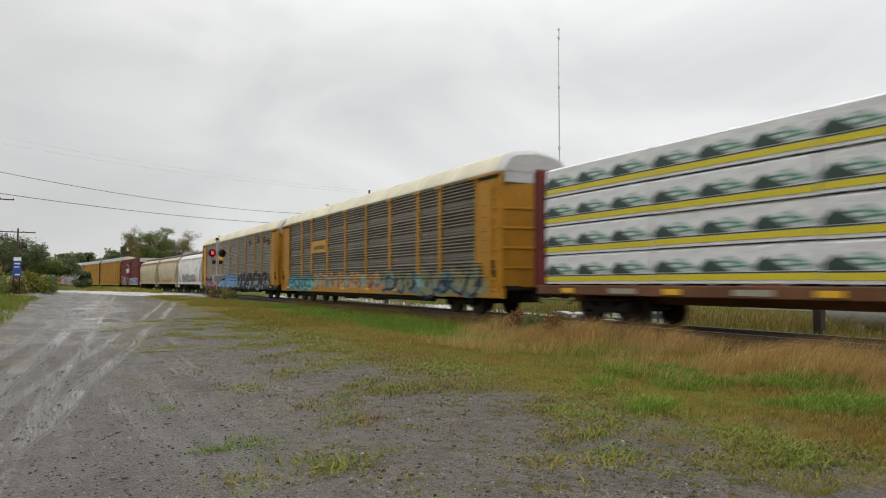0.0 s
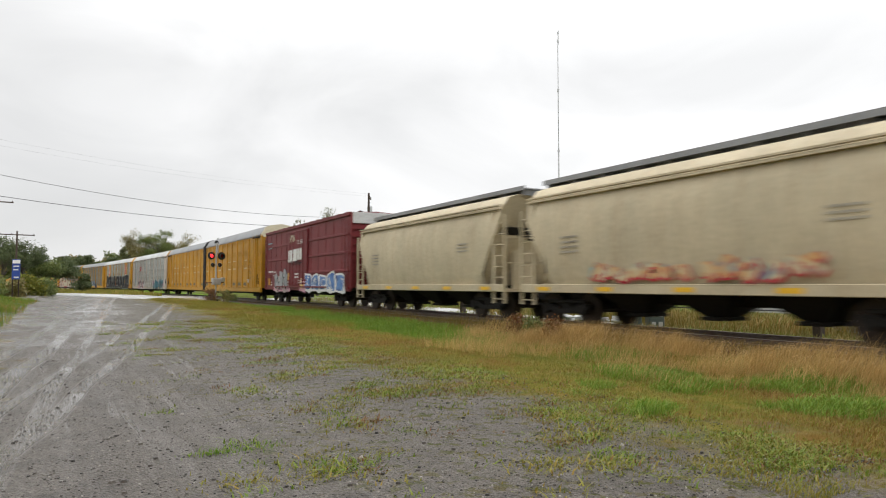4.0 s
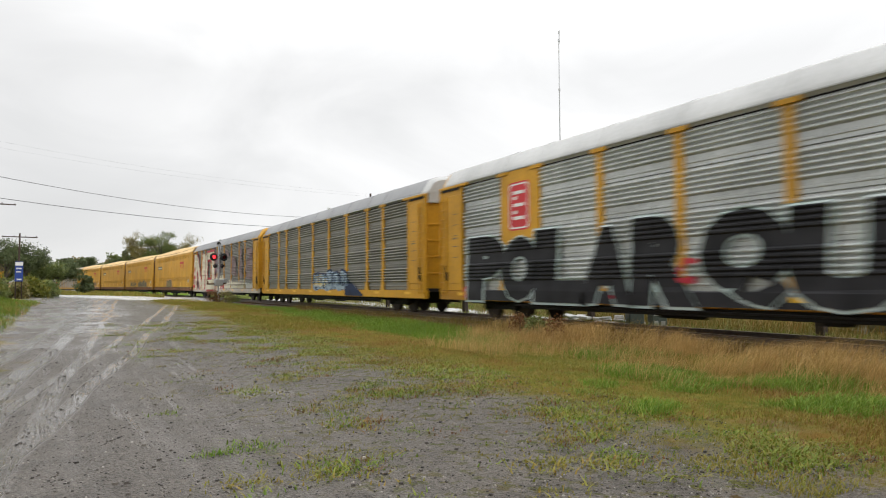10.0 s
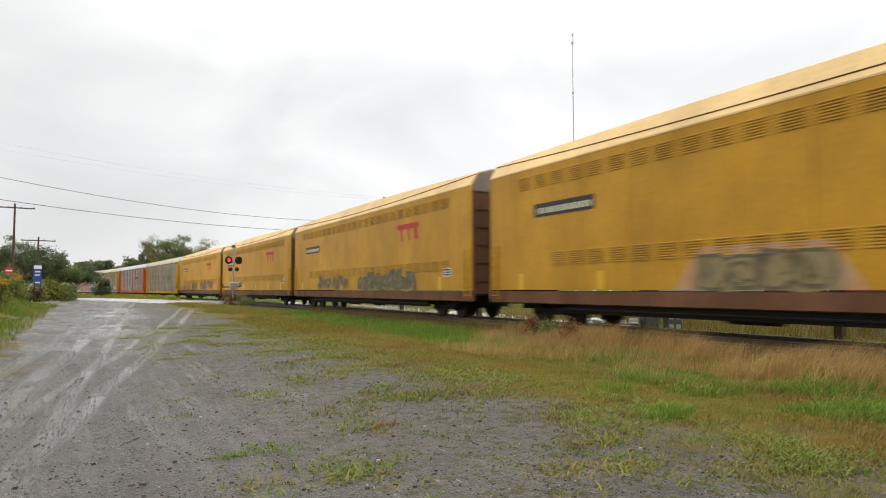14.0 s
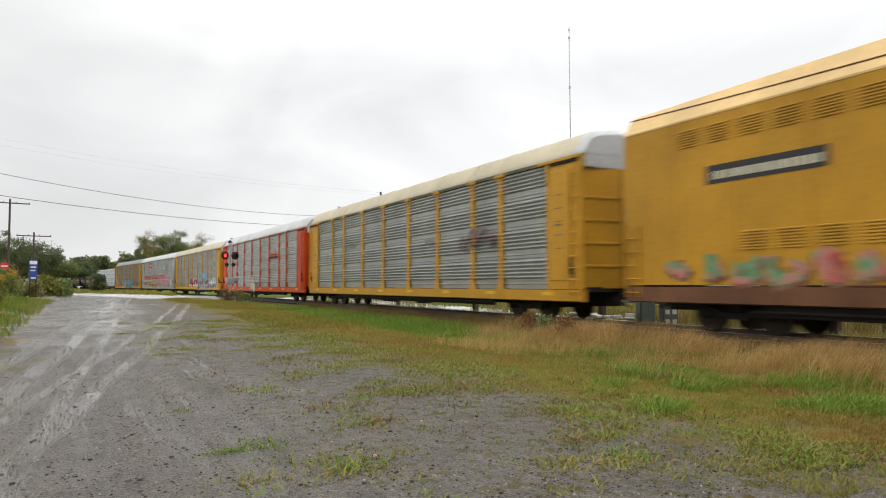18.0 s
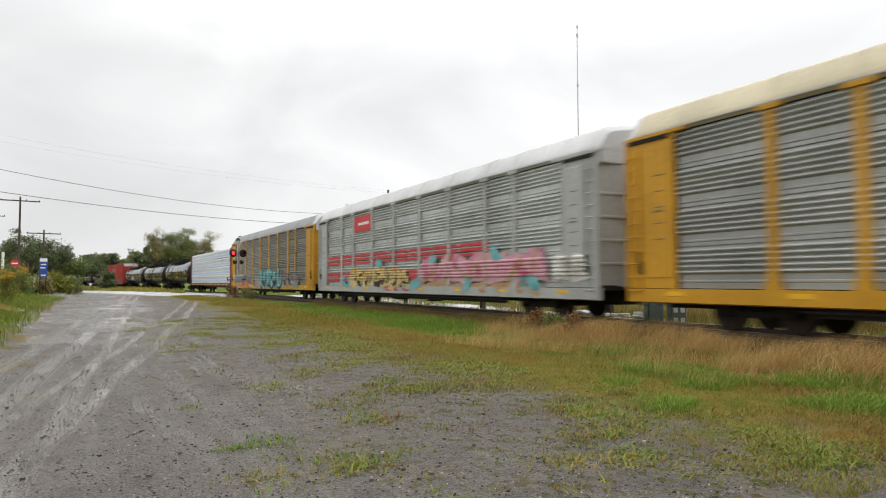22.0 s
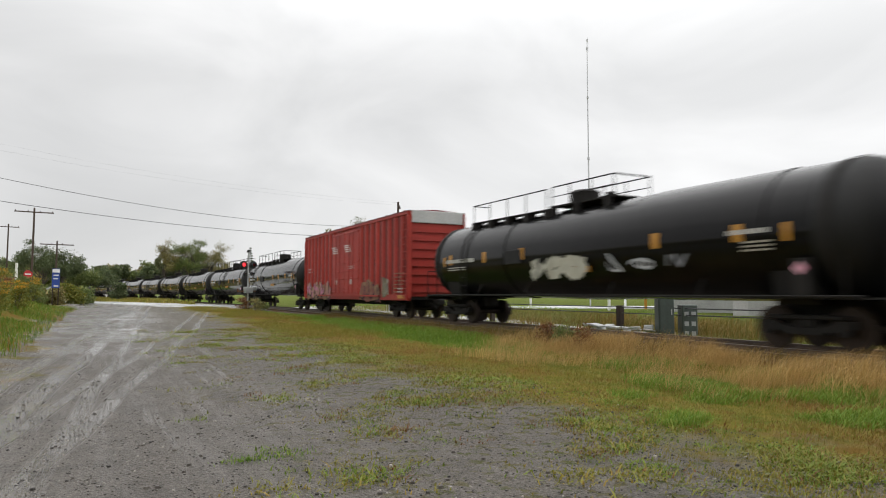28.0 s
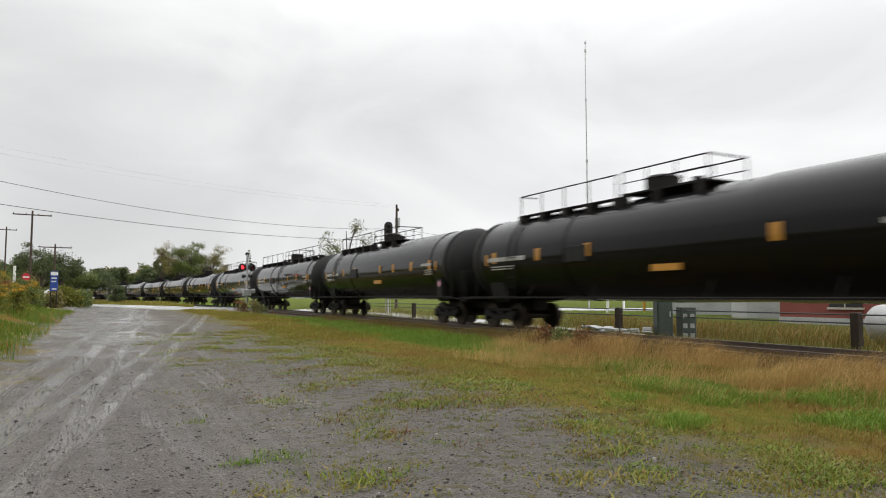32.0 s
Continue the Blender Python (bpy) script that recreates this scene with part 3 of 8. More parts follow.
def corrugated(w, z0, z1, base=-1.48, out=-1.545):
    """A side screen of rounded ridges in groups with flat bands between them, one faint crease in each band."""
    def build(s):
        prof = [(base, z0)]
        g = (z1 - z0) / GROUPS
        for i in range(GROUPS):
            b = z0 + i * g
            prof.extend([(base, b + 0.015), (base + 0.06, b + 0.02), (base + 0.06, b + 0.045), (base, b + 0.05)] if i else [])
            prof.extend([(base, b + 0.14), (base - 0.016, b + 0.16), (base - 0.016, b + 0.19), (base, b + 0.21)])
            p = g * (1 - FLAT) / RIDGES
            for k in range(RIDGES):
                q = b + g * FLAT + k * p
                prof.extend([(base, q), (out + 0.015, q + p * 0.25), (out, q + p * 0.4), (out, q + p * 0.55), (out + 0.015, q + p * 0.7), (base, q + p * 0.92)])
        prof.append((base, z1))
        prof.append((base + 0.08, z1))
        prof.append((base + 0.08, z0))
        s.sweep(prof, -w / 2, w / 2)
    return build


ROOF = [(-1.57, 5.13), (-1.57, 5.19), (-1.5, 5.29), (-1.22, 5.76), (-0.85, 5.92), (0.0, 6.05)]


def roof_profile(d=0.0, low=0.0):
    left = [(x, z - low) for x, z in ROOF]
    right = [(-x, z) for x, z in reversed(left[:-1])]
    inner = [(x * 0.95, z - 0.08) for x, z in left]
    innr = [(-x, z) for x, z in reversed(inner[:-1])]
    return left + right + list(reversed(inner + innr))


def brake_gear_build(s):
    """Dark girders, pipes and reservoirs slung under the deck between the trucks."""
    s.box(-1.4, -1.2, -8.3, 8.3, 0.44, 0.95, 0.02)
    s.box(1.2, 1.4, -8.3, 8.3, 0.44, 0.95, 0.02)
    s.rod((-1.46, -8.6, 0.56), (-1.46, 8.6, 0.56), 0.03, 6)
    for y in (-6.0, -3.0, 0.0, 3.0, 6.0):
        s.box(-1.25, 1.25, y - 0.07, y + 0.07, 0.6, 0.95)
    s.rod((-0.95, 1.2, 0.56), (-0.95, 2.6, 0.56), 0.22, 12)
    s.box(-1.3, -0.8, -2.4, -1.8, 0.36, 0.9, 0.03)


def underframe(car, half, sill_mat, z0=0.98, z1=1.24, drop=0.0, sill_label="", belly=0.0):
    """Deck, centre sill and two side sills; a bellied sill is deeper between the trucks."""
    part("deck", kept("deck/%.1f" % half, UNDER, lambda s: s.box(-1.4, 1.4, -half + 0.05, half - 0.05, 0.95, 1.1)), UNDER, car)
    part("centre_sill", kept("centre_sill/%.1f%.2f" % (half, drop), UNDER, lambda s: s.box(-0.42, 0.42, -half + 0.4, half - 0.4, 0.62 - drop, 0.95, 0.02)), UNDER, car)

    def sill(s):
        cuts = [(-half, 0), (half, 0)] if not belly else [(-half, 0), (-8.6, 0), (-7.4, 1), (7.4, 1), (8.6, 0), (half, 0)]
        a = len(s.v)
        for y, k in cuts:
            z = z0 - belly * k
            s.v += [(x, y, q) for x, q in ((-1.58, z), (-1.5, z - 0.03), (-1.42, z), (-1.42, z1), (-1.58, z1))]
        for i in range(len(cuts) - 1):
            s.f += [(a + 5 * i + k, a + 5 * i + (k + 1) % 5, a + 5 * i + 5 + (k + 1) % 5, a + 5 * i + 5 + k) for k in range(5)]
        s.f += [tuple(a + k for k in range(5)), tuple(a + 5 * (len(cuts) - 1) + k for k in range(5))]
    for k in (-1, 1):
        part("side_sill", kept("side_sill/%.1f%.2f%.2f" % (half, z1, z0), sill_mat, sill), sill_mat, car, sill_label, at=pose(0, 0, 0, 0, 0, 0 if k < 0 else 180))


def end_ladders(car, half, material, z0, h, x=-1.6):
    for y in (-half + 0.3, half - 0.3):
        part("ladder", kept("ladder/%.1f" % h, material, ladder_build(h)), material, car, at=pose(x, y, z0))


def autorack(label, post, screen, roof, end, gable, sill, half=13.6):
    """A fully enclosed car carrier: ridged steel screens between posts, solid corner panels, a cambered roof."""
    car = thing("autorack_car", None, label, "railway car", "cars of the goods train")
    underframe(car, half, sill, 0.68, SCREEN_Z0 - 0.02, 0.12)
    part("brake_gear", kept("brake_gear", UNDER, brake_gear_build), UNDER, car)
    zt = 5.1
    posts = [-9.15, -7.2, -4.3, -1.46, 1.46, 4.3, 7.2, 9.15]
    solid = half - 11.9
    edges = [-11.9] + posts + [11.9]
    for side in (0, 180):
        for y0, y1 in zip(edges, edges[1:]):
            w = y1 - y0
            part("screen_panel", kept("screen_panel/%.2f" % w, screen, corrugated(w - 0.2, SCREEN_Z0, SCREEN_Z1)), screen, car,
                 at=pose(0, 0, 0, 0, 0, side) @ pose(0, (y0 + y1) / 2, 0))
        for y in posts:
            part("post", kept("post", post, lambda s: s.box(-1.565, -1.44, -0.12, 0.12, 1.0, zt, 0.015).box(-1.6, -1.5, -0.3, 0.3, zt - 0.1, zt + 0.02, 0.01)
                              .poly([(-1.572, -0.24, 1.02), (-1.572, 0.24, 1.02), (-1.572, 0.12, 1.4), (-1.572, -0.12, 1.4)]).poly([(-1.55, -0.24, 1.02), (-1.55, 0.24, 1.02), (-1.55, 0.12, 1.4), (-1.55, -0.12, 1.4)])), post, car,
                 at=pose(0, 0, 0, 0, 0, side) @ pose(0, y, 0))
        for e in (-1, 1):
            m = pose(0, 0, 0, 0, 0, side) @ pose(0, e * (half - solid / 2), 0)
            q = part("corner_panel", kept("corner_panel", end, lambda s: s.box(-1.555, -1.46, -solid / 2, solid / 2, 1.03, zt, 0.015)), end, car, at=m)
            for k in (-1, 1):
                part("corner_trim", kept("corner_trim", end, lambda s: s.box(-1.59, -1.5, -0.06, 0.06, 1.0, zt + 0.02, 0.012)), end, q, at=pose(0, k * (solid / 2 - 0.04), 0))
            part("top_bracket", kept("top_bracket", end, lambda s: s.box(-1.61, -1.5, -solid / 2 - 0.45, solid / 2, zt - 0.07, zt + 0.03, 0.012)), end, q, at=pose(0, 0, 0) if e > 0 else pose(0, 0.45, 0))
            part("corner_plate", kept("corner_plate", end, lambda s: s.box(-1.575, -1.54, -0.42, 0.42, 1.3, zt - 0.35, 0.02)), end, q, at=pose(0, -0.3 * e, 0))
            part("stencilling", kept("corner_stencil", S_DARKSTONE, lambda s: [s.box(-1.579, -1.574, -0.22, 0.12, 2.3 + 0.42 * i, 2.33 + 0.42 * i) for i in range(5)] + [s.box(-1.58, -1.574, -0.2, 0.16, 3.02, 3.08)]), S_DARKSTONE, q, at=pose(0, -0.3 * e, 0))
            part("door_track", kept("door_track", UNDER, lambda s: s.box(-1.6, -1.55, -solid / 2 + 0.15, solid / 2 - 0.15, zt - 0.16, zt - 0.08)), UNDER, q)
            part("lever", kept("lever", UNDER, lambda s: s.box(-1.6, -1.55, -0.1, 0.1, 1.4, 1.75, 0.02).box(-1.64, -1.58, -0.03, 0.03, 1.5, 2.0)), UNDER, q, at=pose(0, 0.35 * e, 0))
    part("roof", kept("roof/%.1f" % half, roof, lambda s: s.sweep(roof_profile(), -half + 0.35, half - 0.35), True), roof, car)

    for k in (-1, 1):
        part("roof_fascia", kept("roof_fascia/%.1f" % half, GREYPAINT, lambda s: s.box(-1.586, -1.5, -half + 0.35, half - 0.35, zt + 0.02, zt + 0.075, 0.01)), GREYPAINT, car, "grey strip under the roof edge", at=pose(0, 0, 0, 0, 0, 0 if k < 0 else 180))
        # black strip that puts the shade of the gap under the roof into colour
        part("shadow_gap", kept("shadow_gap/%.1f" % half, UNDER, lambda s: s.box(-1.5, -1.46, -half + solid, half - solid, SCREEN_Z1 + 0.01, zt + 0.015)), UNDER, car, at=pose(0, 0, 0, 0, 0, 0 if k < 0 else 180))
    for y in posts:
        part("roof_seam", kept("roof_seam", roof, lambda s: s.sweep([(x * 1.004, z + 0.012) for x, z in ROOF] + [(x, z - 0.02) for x, z in reversed(ROOF)], -0.025, 0.025)), roof, car, at=pose(0, y, 0))

    def hood(s):
        lo = [(x, z) for x, z in ROOF]
        hi = [(-x, z) for x, z in reversed(ROOF[:-1])]
        outer = lo + hi
        a = len(s.v)
        n = len(outer)
        s.v += [(x, 0.36, z) for x, z in outer] + [(x * 0.97, 0.12, 5.13 + (z - 5.13) * 0.93) for x, z in outer] + [(x * 0.93, 0.0, 5.13 + (z - 5.13) * 0.78) for x, z in outer]
        for q in (0, 1):
            s.f += [(a + q * n + i, a + q * n + i + 1, a + (q + 1) * n + i + 1, a + (q + 1) * n + i) for i in range(n - 1)]
        s.f.append(tuple(a + 2 * n + i for i in range(n)))
        s.f.append(tuple(a + i for i in reversed(range(n))))
        s.box(-1.4, 1.4, 0.0, 0.14, 4.75, 5.16, 0.01)
    for e in (-1, 1):
        part("end_hood", kept("end_hood", gable, hood, True), gable, car, at=pose(0, e * half, 0, 0, 0, 0 if e < 0 else 180))
        for k in (-0.74, 0.74):
            q = part("end_door", kept("end_door", end, lambda s: s.box(-0.72, 0.72, -0.05, 0.05, 1.05, 4.75, 0.02)), end, car, at=pose(k, e * (half - 0.1), 0, 0, 0, -e * k * 8))
            for z in (1.7, 2.4, 3.1, 3.8):
                part("door_rib", kept("door_rib", end, lambda s: s.box(-0.66, 0.66, -0.08, 0.08, 0, 0.08, 0.01)), end, q, at=pose(0, 0, z))
        coupler(car, e * (half - 0.02))
        truck(car, e * 10.0)
    end_ladders(car, half, end, 0.85, 3.9)
    reflectors(car, half, 8, 0.84)
    return car


def louvre(x, z0, z1):
    """The saw-toothed profile of a louvred opening."""
    prof, z = [(x + 0.01, z0)], z0
    while z < z1:
        prof += [(x, z), (x - 0.022, z + 0.012), (x - 0.022, z + 0.034), (x, z + 0.05)]
        z += 0.066
    return prof + [(x + 0.01, prof[-1][1])]


def reflectors(car, half, n, z=1.06, material=None):
    for i in range(n):
        y = -half + (i + 0.5) * 2 * half / n
        part("reflector", kept("reflector", material or REFLECT, lambda s: s.box(-1.589, -1.58, -0.28, 0.28, z, z + 0.11)), REFLECT, car, at=pose(0, y, 0))


def smooth_rack(label, panels=14, half=12.45):
    """A yellow car carrier with flat sheet sides, perforated windows, a sloped beige roof edge and a rusty sill."""
    car = thing("autorack_car", None, label, "railway car", "cars of the goods train")
    underframe(car, half, RUST, 0.74, 1.12, 0.12, "rusty ribbed side sill")
    part("brake_gear", kept("brake_gear", UNDER, brake_gear_build), UNDER, car)
    zt = 5.24
    w = 2 * half / panels
    for side in (0, 180):
        for i in range(panels):
            y = -half + (i + 0.5) * w
            m = pose(0, 0, 0, 0, 0, side) @ pose(0, y, 0)
            part("side_sheet", kept("side_sheet/%.2f" % w, YELLOW, lambda s: s.box(-1.55, -1.5, -w / 2 + 0.006, w / 2 - 0.006, 1.16, zt, 0.012)), YELLOW, car, at=m)
            if side == 0 and 0 < i < panels - 1:
                for z0, z1 in ((4.55, 5.0), (1.95, 2.4)) if i < panels - 2 else ((4.55, 5.0),):
                    for k in (-1, 1):
                        part("perforated_screen", kept("perforated_screen/%.2f" % z0, SCREEN, lambda s: s.sweep(louvre(-1.551, z0, z1), -w * 0.17, w * 0.17)), SCREEN, car, at=m @ pose(0, k * w / 4, 0))
            part("sill_rib", kept("sill_rib", RUST, lambda s: s.box(-1.6, -1.56, -0.05, 0.05, 0.74, 1.12)), RUST, car, at=m)
    # the roof is hogged: its gutter rail lies lower on the slope in the middle than at the ends
    ends = [(-1.56, 5.22), (-1.56, 5.27), (-1.3, 5.7), (-1.22, 5.78), (-0.6, 5.95), (0, 6.0)]
    mids = [(-1.56, 5.22), (-1.56, 5.27), (-1.47, 5.43), (-1.2, 5.92), (-0.7, 6.1), (0, 6.16)]
    cuts = [-half + 0.05 + i * (2 * half - 0.1) / 16 for i in range(17)]

    def section(y):
        k = 1 - (abs(y) / half) ** 2
        left = [(a[0] + (b[0] - a[0]) * k, a[1] + (b[1] - a[1]) * k) for a, b in zip(ends, mids)]
        return left + [(-x, z) for x, z in reversed(left[:-1])]

    def roof_build(s):
        n = len(section(0))
        for i, y in enumerate(cuts):
            s.v += [(x, y, z) for x, z in section(y)]
            if i:
                s.f += [((i - 1) * n + j, (i - 1) * n + (j + 1) % n, i * n + (j + 1) % n, i * n + j) for j in range(n)]
        s.f += [tuple(range(n)), tuple(16 * n + j for j in reversed(range(n)))]

    def rail_build(s):
        for p_, q_ in zip(cuts, cuts[1:]):
            (x0, z0), (x1, z1) = section(p_)[2], section(q_)[2]
            s.rod((x0, p_, z0), (x1, q_, z1), 0.022, 6)
    prof = section(half)
    part("roof", kept("smooth_roof", BEIGE, roof_build), BEIGE, car, "beige roof with sloped edges")
    part("roof_rail", kept("roof_rail", RUST, rail_build), RUST, car)
    for e in (-1, 1):
        part("end_wall", kept("rack_end_wall", RUST, lambda s: [s.box(-1.46, 1.46, -0.06, 0.06, 1.0, 5.05, 0.02)] + [s.box(-1.3, 1.3, -0.1, 0.1, z, z + 0.1) for z in (1.5, 2.2, 2.9, 3.6, 4.3)]),
             RUST, car, "rusty ribbed end wall", at=pose(0, e * (half - 0.1), 0))
        part("end_gable", kept("rack_end_gable", STAINED, lambda s: s.sweep([(x * 0.97, z - 0.05) for x, z in prof] + [(1.4, 4.95), (-1.4, 4.95)], -0.05, 0.05)), STAINED, car, "grey-brown stained end gable", at=pose(0, e * (half - 0.09), 0))
        coupler(car, e * (half - 0.02))
        truck(car, e * 9.4)
    end_ladders(car, half, YELLOW, 0.85, 1.9, -1.58)
    # red mark of plain strokes under one bar, and small plates
    mark = Shape()
    for y, w_ in ((-5.95, 0.2), (-6.75, 0.2), (-7.5, 0.3)):
        mark.poly([(-1.56, y - w_ / 2 - 0.05, 3.45), (-1.56, y + w_ / 2 - 0.05, 3.45), (-1.56, y + w_ / 2 + 0.1, 4.2), (-1.56, y - w_ / 2 + 0.1, 4.2)])
    mark.poly([(-1.562, -7.8, 4.0), (-1.562, -5.45, 4.0), (-1.562, -5.4, 4.24), (-1.562, -7.75, 4.24)])
    part("red_mark", mark, MARKRED, car)
    part("name_plate", kept("name_plate", MARKBLACK, lambda s: s.box(-1.558, -1.552, 6.7, 9.7, 3.56, 4.0)), MARKBLACK, car, "black plate with pale lettering")
    bars(car, "plate_lettering", 6.85, 9.55, 3.66, 3.92, S_CREAM, 1, -1.559, 4)
    part("notice_plate", kept("notice_plate", WHITE, lambda s: s.box(-1.558, -1.552, -10.75, -10.1, 1.72, 2.08)), WHITE, car)
    bars(car, "notice_lettering", -10.7, -10.15, 1.76, 2.05, MARKBLACK, 3, -1.559, 5)
    for y in (-9.8, -6.0, -2.0, 2.5, 6.5, 10.5):
        part("reflector", kept("upright_reflector", REFLECT, lambda s: s.box(-1.559, -1.551, -0.13, 0.13, 1.18, 1.72)), REFLECT, car, at=pose(0, y, 0))
    return car


def long_rack(label, flip):
    """One half of an articulated yellow car carrier with a grey roof; posts, stepped window screens, a black bellows at the joint."""
    half = 10.62
    car = thing("articulated_autorack_car", None, label, "railway car", "cars of the goods train")
    underframe(car, half, DEEPYELLOW, 0.7, 1.02, 0.12)
    zt, panels = 5.16, 11
    w = 2 * half / panels
    e0 = -1 if flip else 1
    for side in (0, 180):
        for i in range(panels):
            y = -half + (i + 0.5) * w
            m = pose(0, 0, 0, 0, 0, side) @ pose(0, y, 0)
            part("side_sheet", kept("long_sheet", DEEPYELLOW, lambda s: s.box(-1.50, -1.45, -w / 2, w / 2, 1.03, zt)), DEEPYELLOW, car, at=m)
            for z in (1.75, 1.98, 2.22, 2.46) if side == 0 else ():
                part("sheet_seam", kept("sheet_seam", OCHRE, lambda s: s.box(-1.506, -1.49, -w / 2, w / 2, 0, 0.016)), OCHRE, car, at=m @ pose(0, 0, z))
            part("post", kept("long_post", OCHRE, lambda s: s.box(-1.575, -1.45, -0.2, 0.2, 1.0, zt - 0.08, 0.03)), OCHRE, car, at=m @ pose(0, -w / 2, 0))
            if side == 0 and (1 < i if flip else i < panels - 2):
                for z0, z1 in ((1.16, 1.53), (2.72, 3.25), (3.68, 4.12), (4.72, 5.1)):
                    part("perforated_screen", kept("long_screen/%.2f" % z0, SCREEN, lambda s: s.sweep(louvre(-1.502, z0, z1), -w / 2 + 0.22, w / 2 - 0.22)), SCREEN, car, at=m)
                if i % 3:
                    bars(car, "stencilling", y - 0.5, y + 0.5, 3.27, 3.36, S_CREAM, 1, -1.508, i)
                    bars(car, "stencilling", y - 0.5, y + 0.5, 2.62, 2.71, S_CREAM, 1, -1.508, i + 3)
                if i % 4 != 1:
                    part("sprayed_smear", kept("sprayed_smear/%d" % (i % 3), S_DARKSTONE, lambda s: s.poly([(-1.528, (0.5 + 0.08 * math.sin(3 * k + i)) * math.cos(k), 1.33 + 0.15 * math.sin(k) + 0.04 * math.sin(5 * k + i)) for k in [j * math.tau / 24 for j in range(24)]])), S_DARKSTONE, car, "faded grey spray paint", at=m)
            elif side == 0:
                bars(car, "stencilling", y - 0.5, y + 0.5, 2.2 + 0.6 * (i % 2), 2.5 + 0.6 * (i % 2), OCHRE, 2, -1.508, i)
    part("roof", kept("roof/%.1f" % half, GREYROOF, lambda s: s.sweep(roof_profile(), -half + 0.2, half - 0.2), True), GREYROOF, car, "grey cambered roof")
    prof = [(x, z) for x, z in ROOF] + [(-x, z) for x, z in reversed(ROOF[:-1])]
    part("end_gable", kept("long_gable", CREAM, lambda s: s.sweep([(x * 0.98, z) for x, z in prof] + [(1.45, 5.0), (-1.45, 5.0)], -0.1, 0.1)), CREAM, car, "pale yellow end gable", at=pose(0, e0 * (half - 0.1), 0))
    y_end = e0 * (half - 0.1)
    part("end_wall", kept("long_end", DEEPYELLOW, lambda s: [s.box(-1.45, 1.45, -0.08, 0.08, 1.0, 5.0, 0.02)] + [s.box(-1.3, 1.3, -0.11, 0.11, z, z + 0.1) for z in (1.9, 2.8, 3.7)]), DEEPYELLOW, car, at=pose(0, y_end, 0))
    coupler(car, e0 * half)
    truck(car, e0 * 8.0)
    part("ladder", kept("ladder/3.6", YELLOW, ladder_build(3.6)), YELLOW, car, at=pose(-1.6, e0 * (half - 0.35), 1.1))
    for y in (half - 0.1, half - 1.25, half - 2.3):
        part("door_edge", kept("long_door_edge", DEEPYELLOW, lambda s: s.box(-1.585, -1.48, -0.06, 0.06, 1.0, zt + 0.02, 0.012)), DEEPYELLOW, car, at=pose(0, e0 * y, 0))
    part("top_bracket", kept("long_bracket", UNDER, lambda s: s.box(-1.6, -1.5, -1.15, 1.15, zt - 0.2, zt - 0.1, 0.01)), UNDER, car, "dark door track under the roof", at=pose(0, e0 * (half - 1.3), 0))
    part("lever", kept("long_lever", UNDER, lambda s: s.box(-1.6, -1.5, -0.14, 0.14, 1.3, 1.75, 0.02).box(-1.63, -1.58, -0.03, 0.03, 1.5, 2.1)), UNDER, car, at=pose(0, e0 * (half - 0.8), 0))
    for k in range(4):
        bars(car, "stencilling", e0 * (half - 3.4) - 0.45, e0 * (half - 3.4) + 0.45, 1.7 + 0.45 * k, 1.95 + 0.45 * k, S_DARKSTONE, 4, -1.512, 30 + k, 0.25)
    part("grab_iron", kept("long_grab", YELLOW, lambda s: [s.box(-1.6, -1.58, -0.7, 0.7, z, z + 0.03) for z in (2.6, 2.95)]), YELLOW, car, at=pose(0, e0 * (half - 3.4), 0))
    bars(car, "stencilling", e0 * 7.0 - 0.3, e0 * 7.0 + 0.3, 1.45, 1.75, S_PALE, 2, -1.58, 9)
    if not flip:
        return car

    def bellows(s):
        k = half - 0.3
        while k < half + 0.75:
            s.sweep([(x * 1.03, z + 0.02) for x, z in prof] + [(1.6, 0.75), (-1.6, 0.75)], k, k + 0.07)
            s.sweep([(x * 0.99, z - 0.03) for x, z in prof] + [(1.55, 0.8), (-1.55, 0.8)], k + 0.07, k + 0.12)
            k += 0.12
    part("bellows", kept("bellows", RUBBER, bellows), RUBBER, car, "black rubber bellows")
    truck(car, half + 0.3)
    return car


HEADBLACK = paint("dull_black_paint", (0.007, 0.007, 0.007), 0.55, grime=0.2, dirt=(0.03, 0.025, 0.02))


